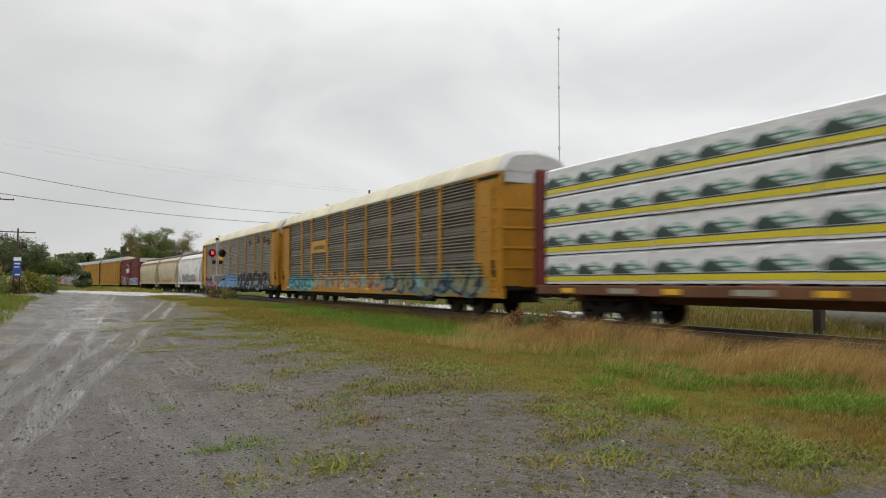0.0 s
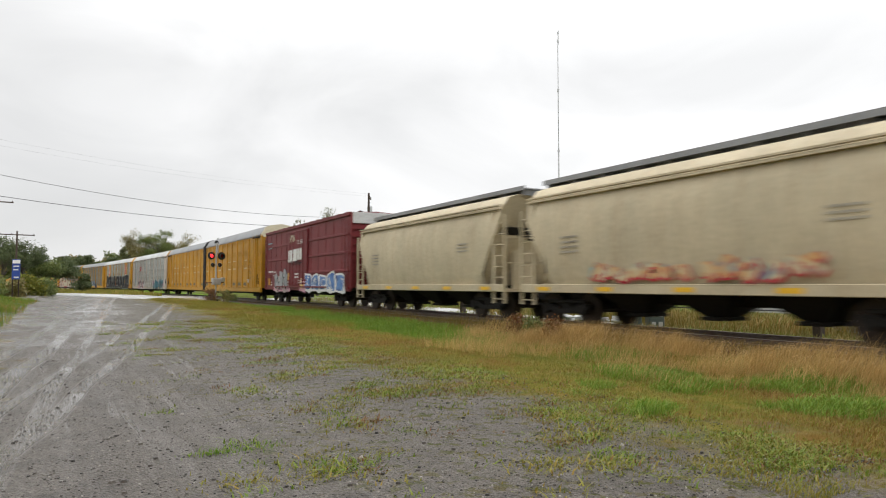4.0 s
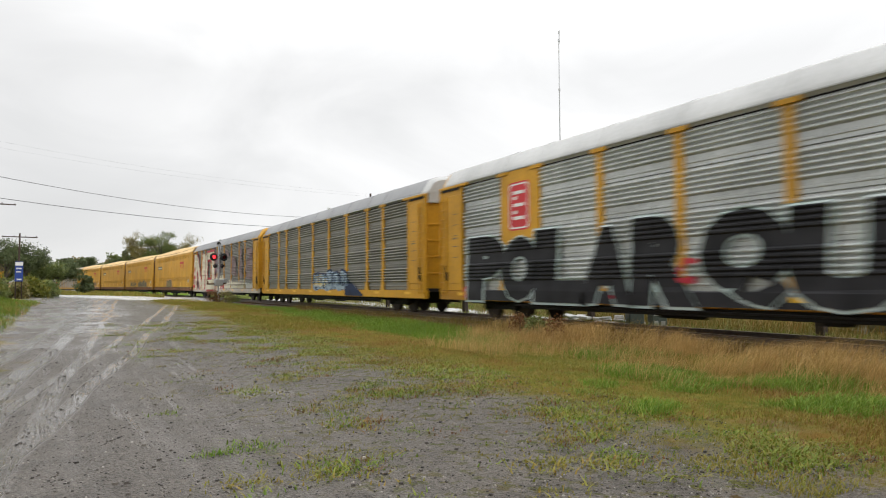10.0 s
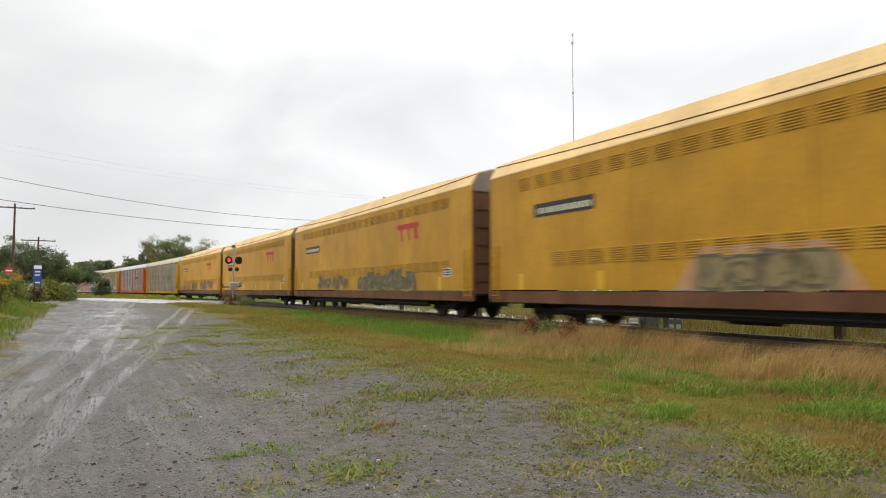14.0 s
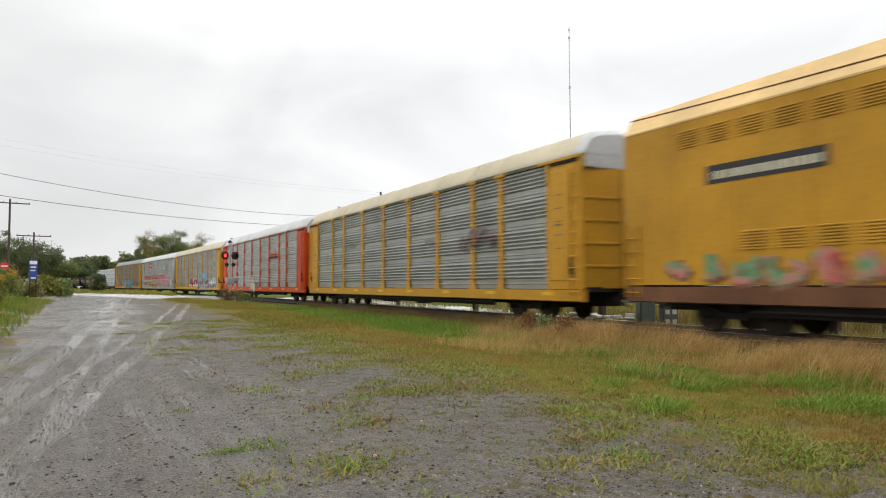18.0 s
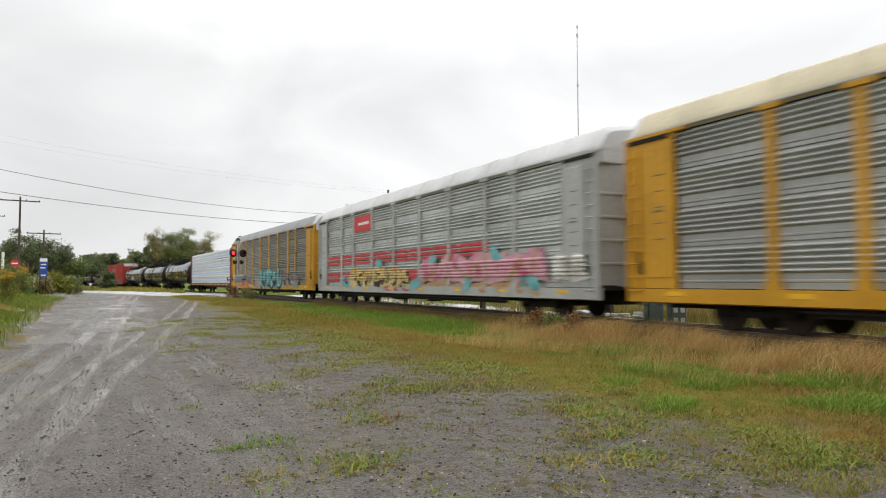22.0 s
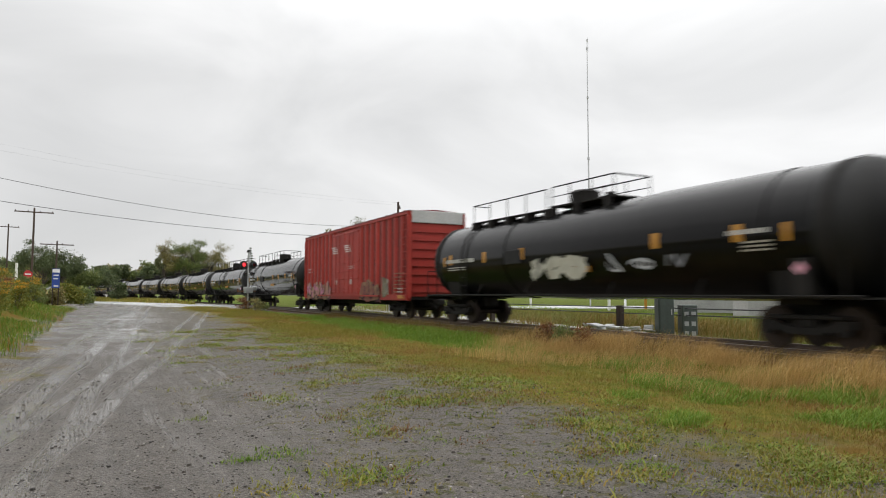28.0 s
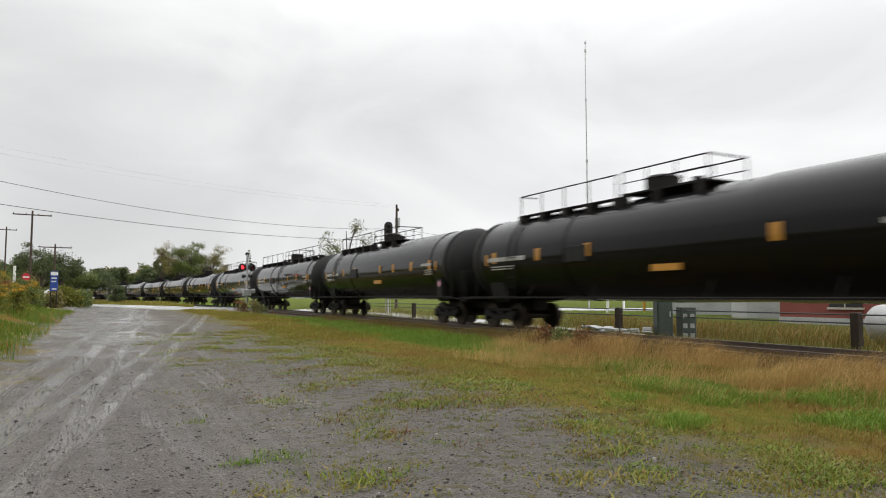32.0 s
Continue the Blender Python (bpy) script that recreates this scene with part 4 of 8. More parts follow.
def tank_car(label, variant=0):
    """A black tank car: dished ends, saddles, top platform with rails, side running rail, yellow patches."""
    car = thing("tank_car", None, label, "tank car", "tank cars of the goods train")
    h = 9.85
    r, cz = 1.55, 2.64
    rows = [(-h, 0.05, 0.05, cz)]
    for k in (0.25, 0.5, 0.72, 0.88, 0.97, 1.0):
        a = math.asin(k)
        rows.append((-h + 0.75 * (1 - math.cos(a)), r * k, r * k, cz))
    rows += [(-h + 2.4, r, r, cz), (-h + 2.41, r + 0.03, r + 0.03, cz), (-3.4, r + 0.03, r + 0.03, cz), (-3.39, r, r, cz), (0.0, r + 0.02, r + 0.02, cz - 0.03)]
    head = rows[:7] + [(-h + 1.25, r, r, cz)]
    rows = [(-h + 1.25, r, r, cz)] + rows[7:]
    rows = rows + [(-y, a, b, c) for y, a, b, c in reversed(rows[:-1])]
    part("tank_shell", kept("tank_shell", TANKBLACK, lambda s: s.rings(rows, 40, False), True), TANKBLACK, car, "glossy black steel tank shell")
    for e in (0, 180):
        part("tank_head", kept("tank_head", HEADBLACK, lambda s: s.rings(head, 40, False), True), HEADBLACK, car, "dull black dished tank end", at=pose(0, 0, 0, 0, 0, e))
    for e in (-1, 1):
        part("jacket_band", kept("jacket_band", UNDER, lambda s: s.rings([(0, r + 0.035, r + 0.035, cz), (0.18, r + 0.035, r + 0.035, cz)], 40, False), True), UNDER, car, at=pose(0, e * (h - 0.95) - 0.09, 0))
        part("saddle", kept("saddle", UNDER, lambda s: s.sweep([(-1.3, 1.9), (-1.1, 1.0), (1.1, 1.0), (1.3, 1.9), (0.9, 1.5), (0, 1.25), (-0.9, 1.5)], -0.5, 0.5)), UNDER, car, at=pose(0, e * 7.9, 0))

        def stub(s):
            s.box(-0.32, 0.32, -1.9, 1.7, 0.7, 1.12, 0.03)
            s.box(-1.45, 1.45, 1.35, 1.5, 1.0, 1.2, 0.02)
            s.box(-1.45, 1.45, -1.9, 1.5, 1.12, 1.16)
        part("stub_sill", kept("stub_sill", UNDER, stub), UNDER, car, at=pose(0, e * 8.7, 0, 0, 0, 0 if e > 0 else 180))

        def rail(s):
            for x in (-1.42, 1.42):
                s.rod((x, 1.42, 1.15), (x, 1.42, 2.25), 0.022, 6)
                s.rod((x, 0.5, 1.15), (x, 0.5, 2.0), 0.022, 6)
            s.rod((-1.42, 1.42, 2.25), (1.42, 1.42, 2.25), 0.022, 6)
        part("end_handrail", kept("end_handrail", UNDER, rail, True), UNDER, car, at=pose(0, e * 8.7, 0, 0, 0, 0 if e > 0 else 180))
        coupler(car, e * 9.95)
        part("bolster", kept("bolster", UNDER, lambda s: s.box(-1.15, 1.15, -1.6, 1.2, 1.1, 1.75, 0.05)), UNDER, car, at=pose(0, e * 8.1, 0))
        truck(car, e * 8.05)
    for x in (-1.5, 1.5):
        part("running_rail", kept("running_rail", UNDER, lambda s: [s.rod((0, -9.6, 1.18), (0, 9.6, 1.18), 0.03, 6)] + [s.rod((0, y, 1.18), (0 + (0.25 if x < 0 else -0.25), y, 1.62), 0.02, 5) for y in (-5.5, -2.2, 2.2, 5.5)]), UNDER, car, at=pose(x, 0, 0))

    full = variant % 3 == 1
    top = Matrix()

    def platform(s):
        s.box(-0.75, 0.75, -1.7, 1.5, cz + r + 0.05, cz + r + 0.1)
        for y in (-1.5, 0.0, 1.3):
            s.box(-0.95, -0.7, y - 0.05, y + 0.05, cz + r - 0.4, cz + r + 0.08)
            s.box(0.7, 0.95, y - 0.05, y + 0.05, cz + r - 0.4, cz + r + 0.08)
    part("platform", kept("platform", UNDER, platform), UNDER, car, at=top)

    def rails(s):
        z0, z1 = cz + r + 0.08, cz + r + 0.76
        for x in (-0.74, 0.74):
            s.rod((x, -1.7, z1), (x, 1.5, z1), 0.022, 6)
            s.rod((x, -1.7, (z0 + z1) / 2), (x, 1.5, (z0 + z1) / 2), 0.016, 5)
            for y in (-1.7, -0.6, 0.5, 1.5):
                s.rod((x, y, z0), (x, y, z1), 0.02, 6)
        s.rod((-0.74, -1.7, z1), (0.74, -1.7, z1), 0.022, 6)
    part("platform_railing", kept("platform_railing", UNDER, rails, True), UNDER, car, at=top)
    part("valve_housing", kept("valve_housing", UNDER, lambda s: [s.rod((0, 0.6, cz + r - 0.1), (0, 0.6, cz + r + 0.5), 0.5, 20), s.rod((0, 0.6, cz + r + 0.5), (0, 0.6, cz + r + 0.58), 0.53, 20, 0.4)], True), UNDER, car, at=top)
    part("relief_valve", kept("relief_valve", UNDER, lambda s: s.rod((0, -0.7, cz + r - 0.1), (0, -0.7, cz + r + 0.35), 0.16, 12), True), UNDER, car, at=top)

    for y0, y1 in ((1.5, 9.0), (-8.8, -1.7)) if full else ((1.5, 6.7),):
        def long_walk(s):
            s.box(-0.9, -0.55, y0, y1, cz + r - 0.03, cz + r)
            for y in np.linspace(y0 + 0.05, y1 - 0.05, 5):
                s.box(-1.0, -0.6, y - 0.12, y + 0.12, cz + r - 0.36, cz + r - 0.02)
                s.rod((-0.95, y, cz + r - 0.35), (-0.95, y, cz + r + 0.68), 0.02, 5)
            s.rod((-0.95, y0, cz + r + 0.68), (-0.95, y1, cz + r + 0.68), 0.022, 6)
            e = y1 if y0 > 0 else y0
            s.rod((-0.95, e, cz + r + 0.68), (-0.2, e, cz + r + 0.68), 0.02, 5)
        part("top_walkway", kept("top_walkway/%.1f" % y1, UNDER, long_walk), UNDER, car)

    def climb(s):
        for y in (-0.22, 0.22):
            pts = [(-1.62, 1.05), (-1.62, 2.7), (-1.45, 3.4), (-0.95, 4.05)]
            for p, q in zip(pts, pts[1:]):
                s.rod((p[0], y, p[1]), (q[0], y, q[1]), 0.02, 6)
        for z in (1.2, 1.55, 1.9, 2.25, 2.6):
            s.rod((-1.62, -0.22, z), (-1.62, 0.22, z), 0.016, 6)
    part("ladder", kept("tank_ladder", UNDER, climb), UNDER, car, at=pose(0, 0.6 if full else 6.4, 0))

    def patch(s, w=0.26):
        pts = []
        for k in range(4):
            a = math.pi + 0.13 - k * 0.26 / 3
            pts.append(((r + 0.036) * math.cos(a), cz + (r + 0.036) * math.sin(a)))
        for p, q in zip(pts, pts[1:]):
            s.poly([(p[0], -w / 2, p[1]), (p[0], w / 2, p[1]), (q[0], w / 2, q[1]), (q[0], -w / 2, q[1])])
    ys = ((-7.4, -5.4, -3.2, -1.4, 2.6, 4.6, 6.6), (-7.6, -4.8, -2.4, 3.4, 5.6, 7.4), (-6.8, -4.2, 2.2, 4.8, 7.6))[variant % 3]
    for y in ys:
        part("reflector", kept("tank_patch", AMBER, patch), AMBER, car, at=pose(0, y, 0))
    bars(car, "tank_lettering", 5.6, 8.0, 2.5, 2.66, S_PALE, 1, -1.584, 10 + variant, 0.95)
    bars(car, "tank_lettering", 6.2, 7.8, 2.2, 2.38, S_PALE, 2, -1.584, 14 + variant, 0.4)
    bars(car, "tank_lettering", -7.6, -6.5, 2.6, 2.74, S_PALE, 1, -1.584, 20 + variant, 0.8)
    bars(car, "tank_lettering", -7.7, -6.9, 2.2, 2.48, S_MUTED, 3, -1.584, 24 + variant, 0.5)
    for y in (-8.05, 8.15):
        part("end_band", kept("end_band", AMBER, lambda s: patch(s, 0.16)), AMBER, car, at=pose(0, y, -0.06))
    part("amber_plate", kept("amber_plate", AMBER, lambda s: s.box(-1.52, -1.47, -1.4, -0.4, 1.9, 2.08)), AMBER, car, "amber oblong plate low on the shell")
    part("panel_mark", kept("tank_panel", HEADBLACK, lambda s: s.box(-1.61, -1.55, 2.2, 3.3, 2.3, 2.8, 0.01)), HEADBLACK, car, "dull black square plate")
    part("placard", kept("placard", S_PINK, lambda s: s.poly([(-1.53, -8.3, 1.62), (-1.53, -8.14, 1.78), (-1.53, -8.3, 1.94), (-1.53, -8.46, 1.78)])), S_PINK, car, at=pose(0, 0, 0))
    part("placard_holder", kept("placard_holder", UNDER, lambda s: [s.box(-1.52, -1.3, -8.5, -8.1, 1.16, 2.0)]), UNDER, car)
    return car


RUSTRED = paint("dirty_red_brown_paint", (0.15, 0.022, 0.018), 0.7, grime=0.7, dirt=(0.07, 0.02, 0.016))


def boxcar(label, body, half, top, ribs, doors, roof, gable, banded=False):
    """A steel boxcar: ribbed sides, sliding doors, corrugated ends."""
    car = thing("boxcar", None, label, "boxcar", "cars of the goods train")
    underframe(car, half, body, 0.92, 1.2)
    zt = top
    part("body_shell", kept("body_shell/%.1f%.1f" % (half, top), body, lambda s: [s.box(-1.48, 1.48, -half, half, 1.1, zt - 0.05)]), body, car)
    w = 2 * half / ribs
    for side in (0, 180):
        for i in range(ribs + 1):
            y = -half + i * w
            if abs(y - doors[0]) < doors[1] - 0.3:
                continue
            y = max(-half + 0.08, min(half - 0.08, y))
            part("side_rib", kept("side_rib/%.1f" % top, body, lambda s: s.box(-1.5, -1.47, -0.025, 0.025, 1.1, zt - 0.12) if banded else
                                       s.sweep([(-1.46, -0.27), (-1.5, -0.22), (-1.575, -0.13), (-1.59, 0.0), (-1.575, 0.13), (-1.5, 0.22), (-1.46, 0.27)], 1.1, zt - 0.14).turned()), body, car, at=pose(0, 0, 0, 0, 0, side) @ pose(0, y, 0))
        for i in range(ribs) if not banded else ():
            y = -half + (i + 0.5) * w
            if abs(y - doors[0]) > doors[1] + 0.1:
                part("rib_groove", kept("rib_groove/%.1f" % top, RUSTRED, lambda s: s.box(-1.486, -1.47, -0.16, 0.16, 1.12, zt - 0.15)), RUSTRED, car, at=pose(0, 0, 0, 0, 0, side) @ pose(0, y, 0))
        for z in (1.95, 2.95, 3.95) if banded else ():
            for y, q in ((-half + 0.1, doors[0] - doors[1]), (doors[0] + doors[1], half - 0.1)):
                part("side_band", Shape().box(-1.53, -1.47, y, q, z, z + 0.14, 0.02), body, car, at=pose(0, 0, 0, 0, 0, side))
        for k in (-1, 1):
            d = part("door", kept("box_door/%.1f" % doors[1], body, lambda s: [s.box(-1.6, -1.49, -doors[1] / 2 + 0.02, doors[1] / 2 - 0.02, 1.2, zt - 0.3, 0.02)]
                                  + [s.box(-1.63, -1.59, -doors[1] / 2 + 0.08, doors[1] / 2 - 0.08, z, z + 0.09, 0.01) for z in (1.3, 1.5, 2.1, 2.55, 3.05, zt - 0.42)]), body, car,
                     at=pose(0, 0, 0, 0, 0, side) @ pose(0, doors[0] + k * doors[1] / 2, 0))
            part("door_bar", kept("door_bar/%.1f" % top, body, lambda s: [s.rod((-1.65, y, 1.25), (-1.65, y, zt - 0.4), 0.022, 6) for y in (-0.35, 0.35)]), body, d)
        part("door_rail", kept("door_rail/%.1f" % half, body, lambda s: s.box(-1.66, -1.5, -half * 0.6, half * 0.6, 1.08, 1.16)), body, car, at=pose(0, 0, 0, 0, 0, side))
        part("top_rail", kept("top_rail/%.1f%.1f" % (half, top), body, lambda s: s.box(-1.58, -1.45, -half, half, zt - 0.14, zt, 0.02)), body, car, at=pose(0, 0, 0, 0, 0, side))
    part("roof", kept("box_roof/%.1f%.1f" % (half, top), roof, lambda s: [s.sweep([(-1.58, zt), (-1.58, zt + 0.05), (0, zt + 0.14), (1.58, zt + 0.05), (1.58, zt)], -half, half)]
                      + [s.sweep([(-1.58, zt + 0.05), (-1.58, zt + 0.09), (0, zt + 0.18), (1.58, zt + 0.09), (1.58, zt + 0.05), (0, zt + 0.12)], y, y + 0.08) for y in np.arange(-half + 0.5, half - 0.4, 1.2)]), roof, car)
    for e in (-1, 1):
        m = pose(0, e * half, 0, 0, 0, 0 if e < 0 else 180)

        def ends(s):
            k = 1.3
            while k < zt - 0.75:
                s.sweep([(-1.4, 0)] * 0 + [(-1.42, k), (1.42, k), (1.42, k + 0.2), (-1.42, k + 0.2)], -0.09, 0.0)
                k += 0.42
            s.box(-1.52, -1.42, -0.1, 0.02, 1.0, zt)
            s.box(1.42, 1.52, -0.1, 0.02, 1.0, zt)
        part("corrugated_end", kept("corrugated_end/%.1f" % top, body, ends), body, car, at=m)
        part("end_top", kept("end_top/%.1f" % top, gable, lambda s: s.box(-1.42, 1.42, -0.1, 0.0, zt - 0.55, zt + 0.06, 0.02)), gable, car, at=m)
        coupler(car, e * half)
        truck(car, e * (half - 2.4))
    end_ladders(car, half, body, 1.0, top - 1.3, -1.6)
    return car


def covered_hopper(label, body, ribs, seed):
    """A covered hopper: bulging sides, sloped ends behind ladders, three outlets, a roof walkway with hatches."""
    half = 6.75
    car = thing("covered_hopper_car", None, label, "hopper car", "cars of the goods train")
    prof = [(-1.42, 1.25), (-1.5, 1.6), (-1.55, 2.4), (-1.52, 3.3), (-1.38, 3.95), (-1.05, 4.35), (-0.6, 4.5)]
    full = prof + [(-x, z) for x, z in reversed(prof)]

    def shell(s):
        a, n = len(s.v), len(full)
        for y, cut in ((-half + 0.35, 1), (-half + 1.3, 0), (half - 1.3, 0), (half - 0.35, 1)):
            # the ends slope in towards the bottom
            s.v += [(x, y + (0 if not cut else (1 if y < 0 else -1) * max(0, 3.4 - z) * 0.62), z) for x, z in full]
        for q in range(3):
            s.f += [(a + q * n + i, a + q * n + (i + 1) % n, a + (q + 1) * n + (i + 1) % n, a + (q + 1) * n + i) for i in range(n)]
        s.f += [tuple(a + i for i in range(n)), tuple(a + 3 * n + i for i in reversed(range(n)))]
    part("hopper_body", kept("hopper_body", body, shell, True), body, car, "stained curved steel hopper body")
    part("side_sill", kept("hopper_sill", body, lambda s: [s.box(k - 0.06, k + 0.06, -half + 0.1, half - 0.1, 1.0, 1.26, 0.015) for k in (-1.48, 1.48)]), body, car)
    part("top_chord", kept("top_chord/%s" % ribs, body, lambda s: [s.box(-1.5, -1.36, -half + 0.4, half - 0.4, 3.9 + 0.12 * k, 3.95 + 0.12 * k) for k in range(2 if ribs else 1)]), body, car)
    part("centre_sill", kept("hopper_centre", UNDER, lambda s: s.box(-0.3, 0.3, -half, half, 0.7, 1.05)), UNDER, car)

    def outlet(s):
        a = len(s.v)
        s.v += [(x, y, 1.26) for x, y in ((-1.35, -1.25), (1.35, -1.25), (1.35, 1.25), (-1.35, 1.25))] + [(x, y, 0.42) for x, y in ((-0.35, -0.3), (0.35, -0.3), (0.35, 0.3), (-0.35, 0.3))]
        s.f += [(a + i, a + (i + 1) % 4, a + 4 + (i + 1) % 4, a + 4 + i) for i in range(4)] + [(a, a + 1, a + 2, a + 3), (a + 4, a + 5, a + 6, a + 7)]
        s.box(-0.5, 0.5, -0.36, 0.36, 0.34, 0.44, 0.02)
    for y in (-2.6, 0, 2.6):
        part("outlet", kept("outlet", UNDER, outlet), UNDER, car, at=pose(0, y, 0))

    def walk_top(s):
        s.box(-0.55, 0.55, -half + 0.1, half - 0.1, 4.66, 4.7)
        k = -half + 0.2
        while k < half:
            s.box(-0.5, 0.5, k, k + 0.06, 4.45, 4.67)
            k += 1.3
        s.box(-0.58, -0.53, -half + 0.1, half - 0.1, 4.62, 4.78)
    part("roof_walkway", kept("roof_walkway", GREYROOF, walk_top), GREYROOF, car, "grey grated roof walkway")
    for e in (-1, 1):
        m = pose(0, e * half, 0, 0, 0, 0 if e < 0 else 180)

        def cage(s):
            for x in (-1.45, 1.45):
                s.box(x - 0.04, x + 0.04, 0.02, 0.1, 0.6, 3.7)
                s.box(x - 0.04, x + 0.04, 0.7, 0.78, 0.6, 3.9)
                for z in np.arange(0.75, 3.7, 0.38):
                    s.rod((x, 0.06, z), (x, 0.74, z), 0.018, 5)
            for z in (1.1, 2.0, 2.9):
                s.rod((-1.45, 0.06, z), (1.45, 0.06, z), 0.02, 5)
            s.box(-1.5, 1.5, 0.0, 1.1, 1.0, 1.08)
            s.box(-0.5, 0.5, 0.9, 1.0, 1.0, 3.2)
        part("end_ladder_cage", kept("end_ladder_cage", body, cage), body, car, at=m)
        part("slope_sheet", kept("slope_sheet", UNDER, lambda s: s.poly([(-1.3, 1.9, 1.2), (1.3, 1.9, 1.2), (1.3, 0.42, 3.3), (-1.3, 0.42, 3.3)]).poly([(-1.3, 1.9, 1.18), (1.3, 1.9, 1.18), (1.3, 0.4, 3.28), (-1.3, 0.4, 3.28)])), UNDER, car, at=m)
        coupler(car, e * (half - 0.02))
        truck(car, e * (half - 1.75))
    for i in range(5):
        part("reflector", kept("hopper_reflector", REFLECT, lambda s: s.box(-1.552, -1.54, -0.3, 0.3, 1.06, 1.18)), REFLECT, car, at=pose(0, -half + 1.2 + i * 2.75, 0))
    bars(car, "stencilling", -4.4, -3.6, 2.5, 2.9, S_MUTED, 3, -1.565, seed, 0.4)
    bars(car, "stencilling", 3.8, 4.6, 2.2, 2.8, S_MUTED, 4, -1.565, seed + 1, 0.4)
    return car


def lumber_car(label, wrap, half, bulkhead, tiers, z0, hh, per, pattern):
    """A centre-beam flat car loaded with tiers of wrapped timber."""
    car = thing("lumber_car", None, label, "flat car", "cars of the goods train")

    def deck(s):
        s.box(-1.45, 1.45, -half, half, 0.98, 1.12)
        s.box(-0.3, 0.3, -half + 0.3, half - 0.3, 0.62, 0.98)
        for k in (-1, 1):
            s.box(k * 1.5 - 0.06, k * 1.5 + 0.06, -half, half, 0.86, 1.14, 0.02)
    part("deck", kept("lumber_deck/%.1f" % half, RUST, deck), RUST, car, "rusty maroon flat deck")
    part("centre_beam", kept("centre_beam/%.1f" % half, bulkhead, lambda s: [s.box(-0.08, 0.08, -half + 0.3, half - 0.3, z0 + tiers * hh - 0.4, z0 + tiers * hh)]
                             + [s.box(-0.06, 0.06, y - 0.08, y + 0.08, 1.1, z0 + tiers * hh - 0.3) for y in np.linspace(-half + 0.8, half - 0.8, 9)]), bulkhead, car)
    for e in (-1, 1):
        part("bulkhead", kept("bulkhead/%d" % tiers, bulkhead, lambda s: [s.box(-1.52, 1.52, -0.14, 0.0, 1.1, z0 + tiers * hh + 0.1, 0.02)] + [s.box(-1.45, 1.45, -0.2, -0.1, z, z + 0.12) for z in np.arange(1.3, z0 + tiers * hh, 0.6)]
                              + [s.box(x - 0.06, x + 0.06, -0.2, 0.25, 1.1, z0 + tiers * hh, 0.01) for x in (-1.46, 1.46)]), bulkhead, car, at=pose(0, e * (half - 0.02), 0, 0, 0, 0 if e < 0 else 180))
        coupler(car, e * half)
        truck(car, e * (half - 2.6))
    w = (2 * half - 0.7) / per
    rnd = random.Random(7)
    for t in range(tiers):
        for i in range(per):
            for x in (-1, 1):
                y = -half + 0.35 + (i + 0.5) * w
                def bundle(s):
                    a = len(s.v)
                    n, q = 13, 2
                    ring = [(-0.68, -0.01), (-0.69, hh * 0.5), (-0.68, hh - 0.1), (-0.6, hh - 0.035), (0.6, hh - 0.035), (0.68, hh - 0.1), (0.69, hh * 0.5), (0.68, -0.01)]
                    s.sweep(ring, -w / 2 + 0.02, w / 2 - 0.02)
                    s.box(-0.6, 0.6, -w / 3, -w / 3 + 0.1, -0.06, 0.03)
                    s.box(-0.6, 0.6, w / 3, w / 3 + 0.1, -0.06, 0.03)
                b = part("timber_pack", kept("timber_pack/%s%.2f" % (wrap.name, w), wrap, bundle), wrap, car, at=pose(x * 0.77 + rnd.uniform(-0.015, 0.015), y, z0 + t * hh + 0.04 + (0.022 * t if y < 0 else 0.0), rnd.uniform(-0.2, 0.2), rnd.uniform(-0.8, 0.8), 0))
                if x < 0:
                    pattern(b, w, hh, i + 10 * t)
    for i in range(6):
        part("reflector", kept("lumber_reflector", REFLECT, lambda s: s.box(-1.575, -1.56, -0.28, 0.28, 0.92, 1.06)), REFLECT, car, at=pose(0, -half + 1.5 + i * (2 * half - 3) / 5, 0))
    for i in range(5):
        part("panel_mark", kept("lumber_panel", S_MUTED, lambda s: s.box(-1.572, -1.56, -0.5, 0.5, 0.92, 1.06)), S_MUTED, car, at=pose(0, -half + 3.2 + i * (2 * half - 3) / 5, 0))
    return car


def print_mat(name, col):
    """Smeared print: streaks of ink with the white wrapping showing through."""
    m, n, l, b = node_mat(name)
    f = noise_of(n, l, 1.0, 4, stretch=(1, 3, 16), rough=0.6)
    l.new(ramp(n, l, f, [(0.42, col), (0.6, (0.6, 0.62, 0.64))]), b.inputs["Base Color"])
    b.inputs["Roughness"].default_value = 0.4
    return m


def wrap_mat(name, col):
    """White plastic wrapping with folds and sheen."""
    m, n, l, b = node_mat(name)
    f = noise_of(n, l, 1.6, 5, stretch=(1, 1.6, 3), rough=0.6)
    l.new(ramp(n, l, f, [(0.3, tone(col, 0.8)), (0.6, col)]), b.inputs["Base Color"])
    b.inputs["Roughness"].default_value = 0.35
    bumped(n, l, b, f, 0.6, 0.06)
    return m


WRAP_A = wrap_mat("white_wrapping", (0.72, 0.73, 0.75))
WRAP_B = wrap_mat("bluish_white_wrapping", (0.70, 0.72, 0.74))
P_YELLOW = plain("yellow_print", (0.62, 0.52, 0.02), 0.4)
P_GREEN = print_mat("green_print", (0.045, 0.22, 0.14))
P_DARK = plain("dark_green_print", (0.022, 0.05, 0.042), 0.4)
P_BLUE = print_mat("blue_print", (0.16, 0.33, 0.56))
P_GREY = print_mat("grey_green_print", (0.1, 0.14, 0.13))


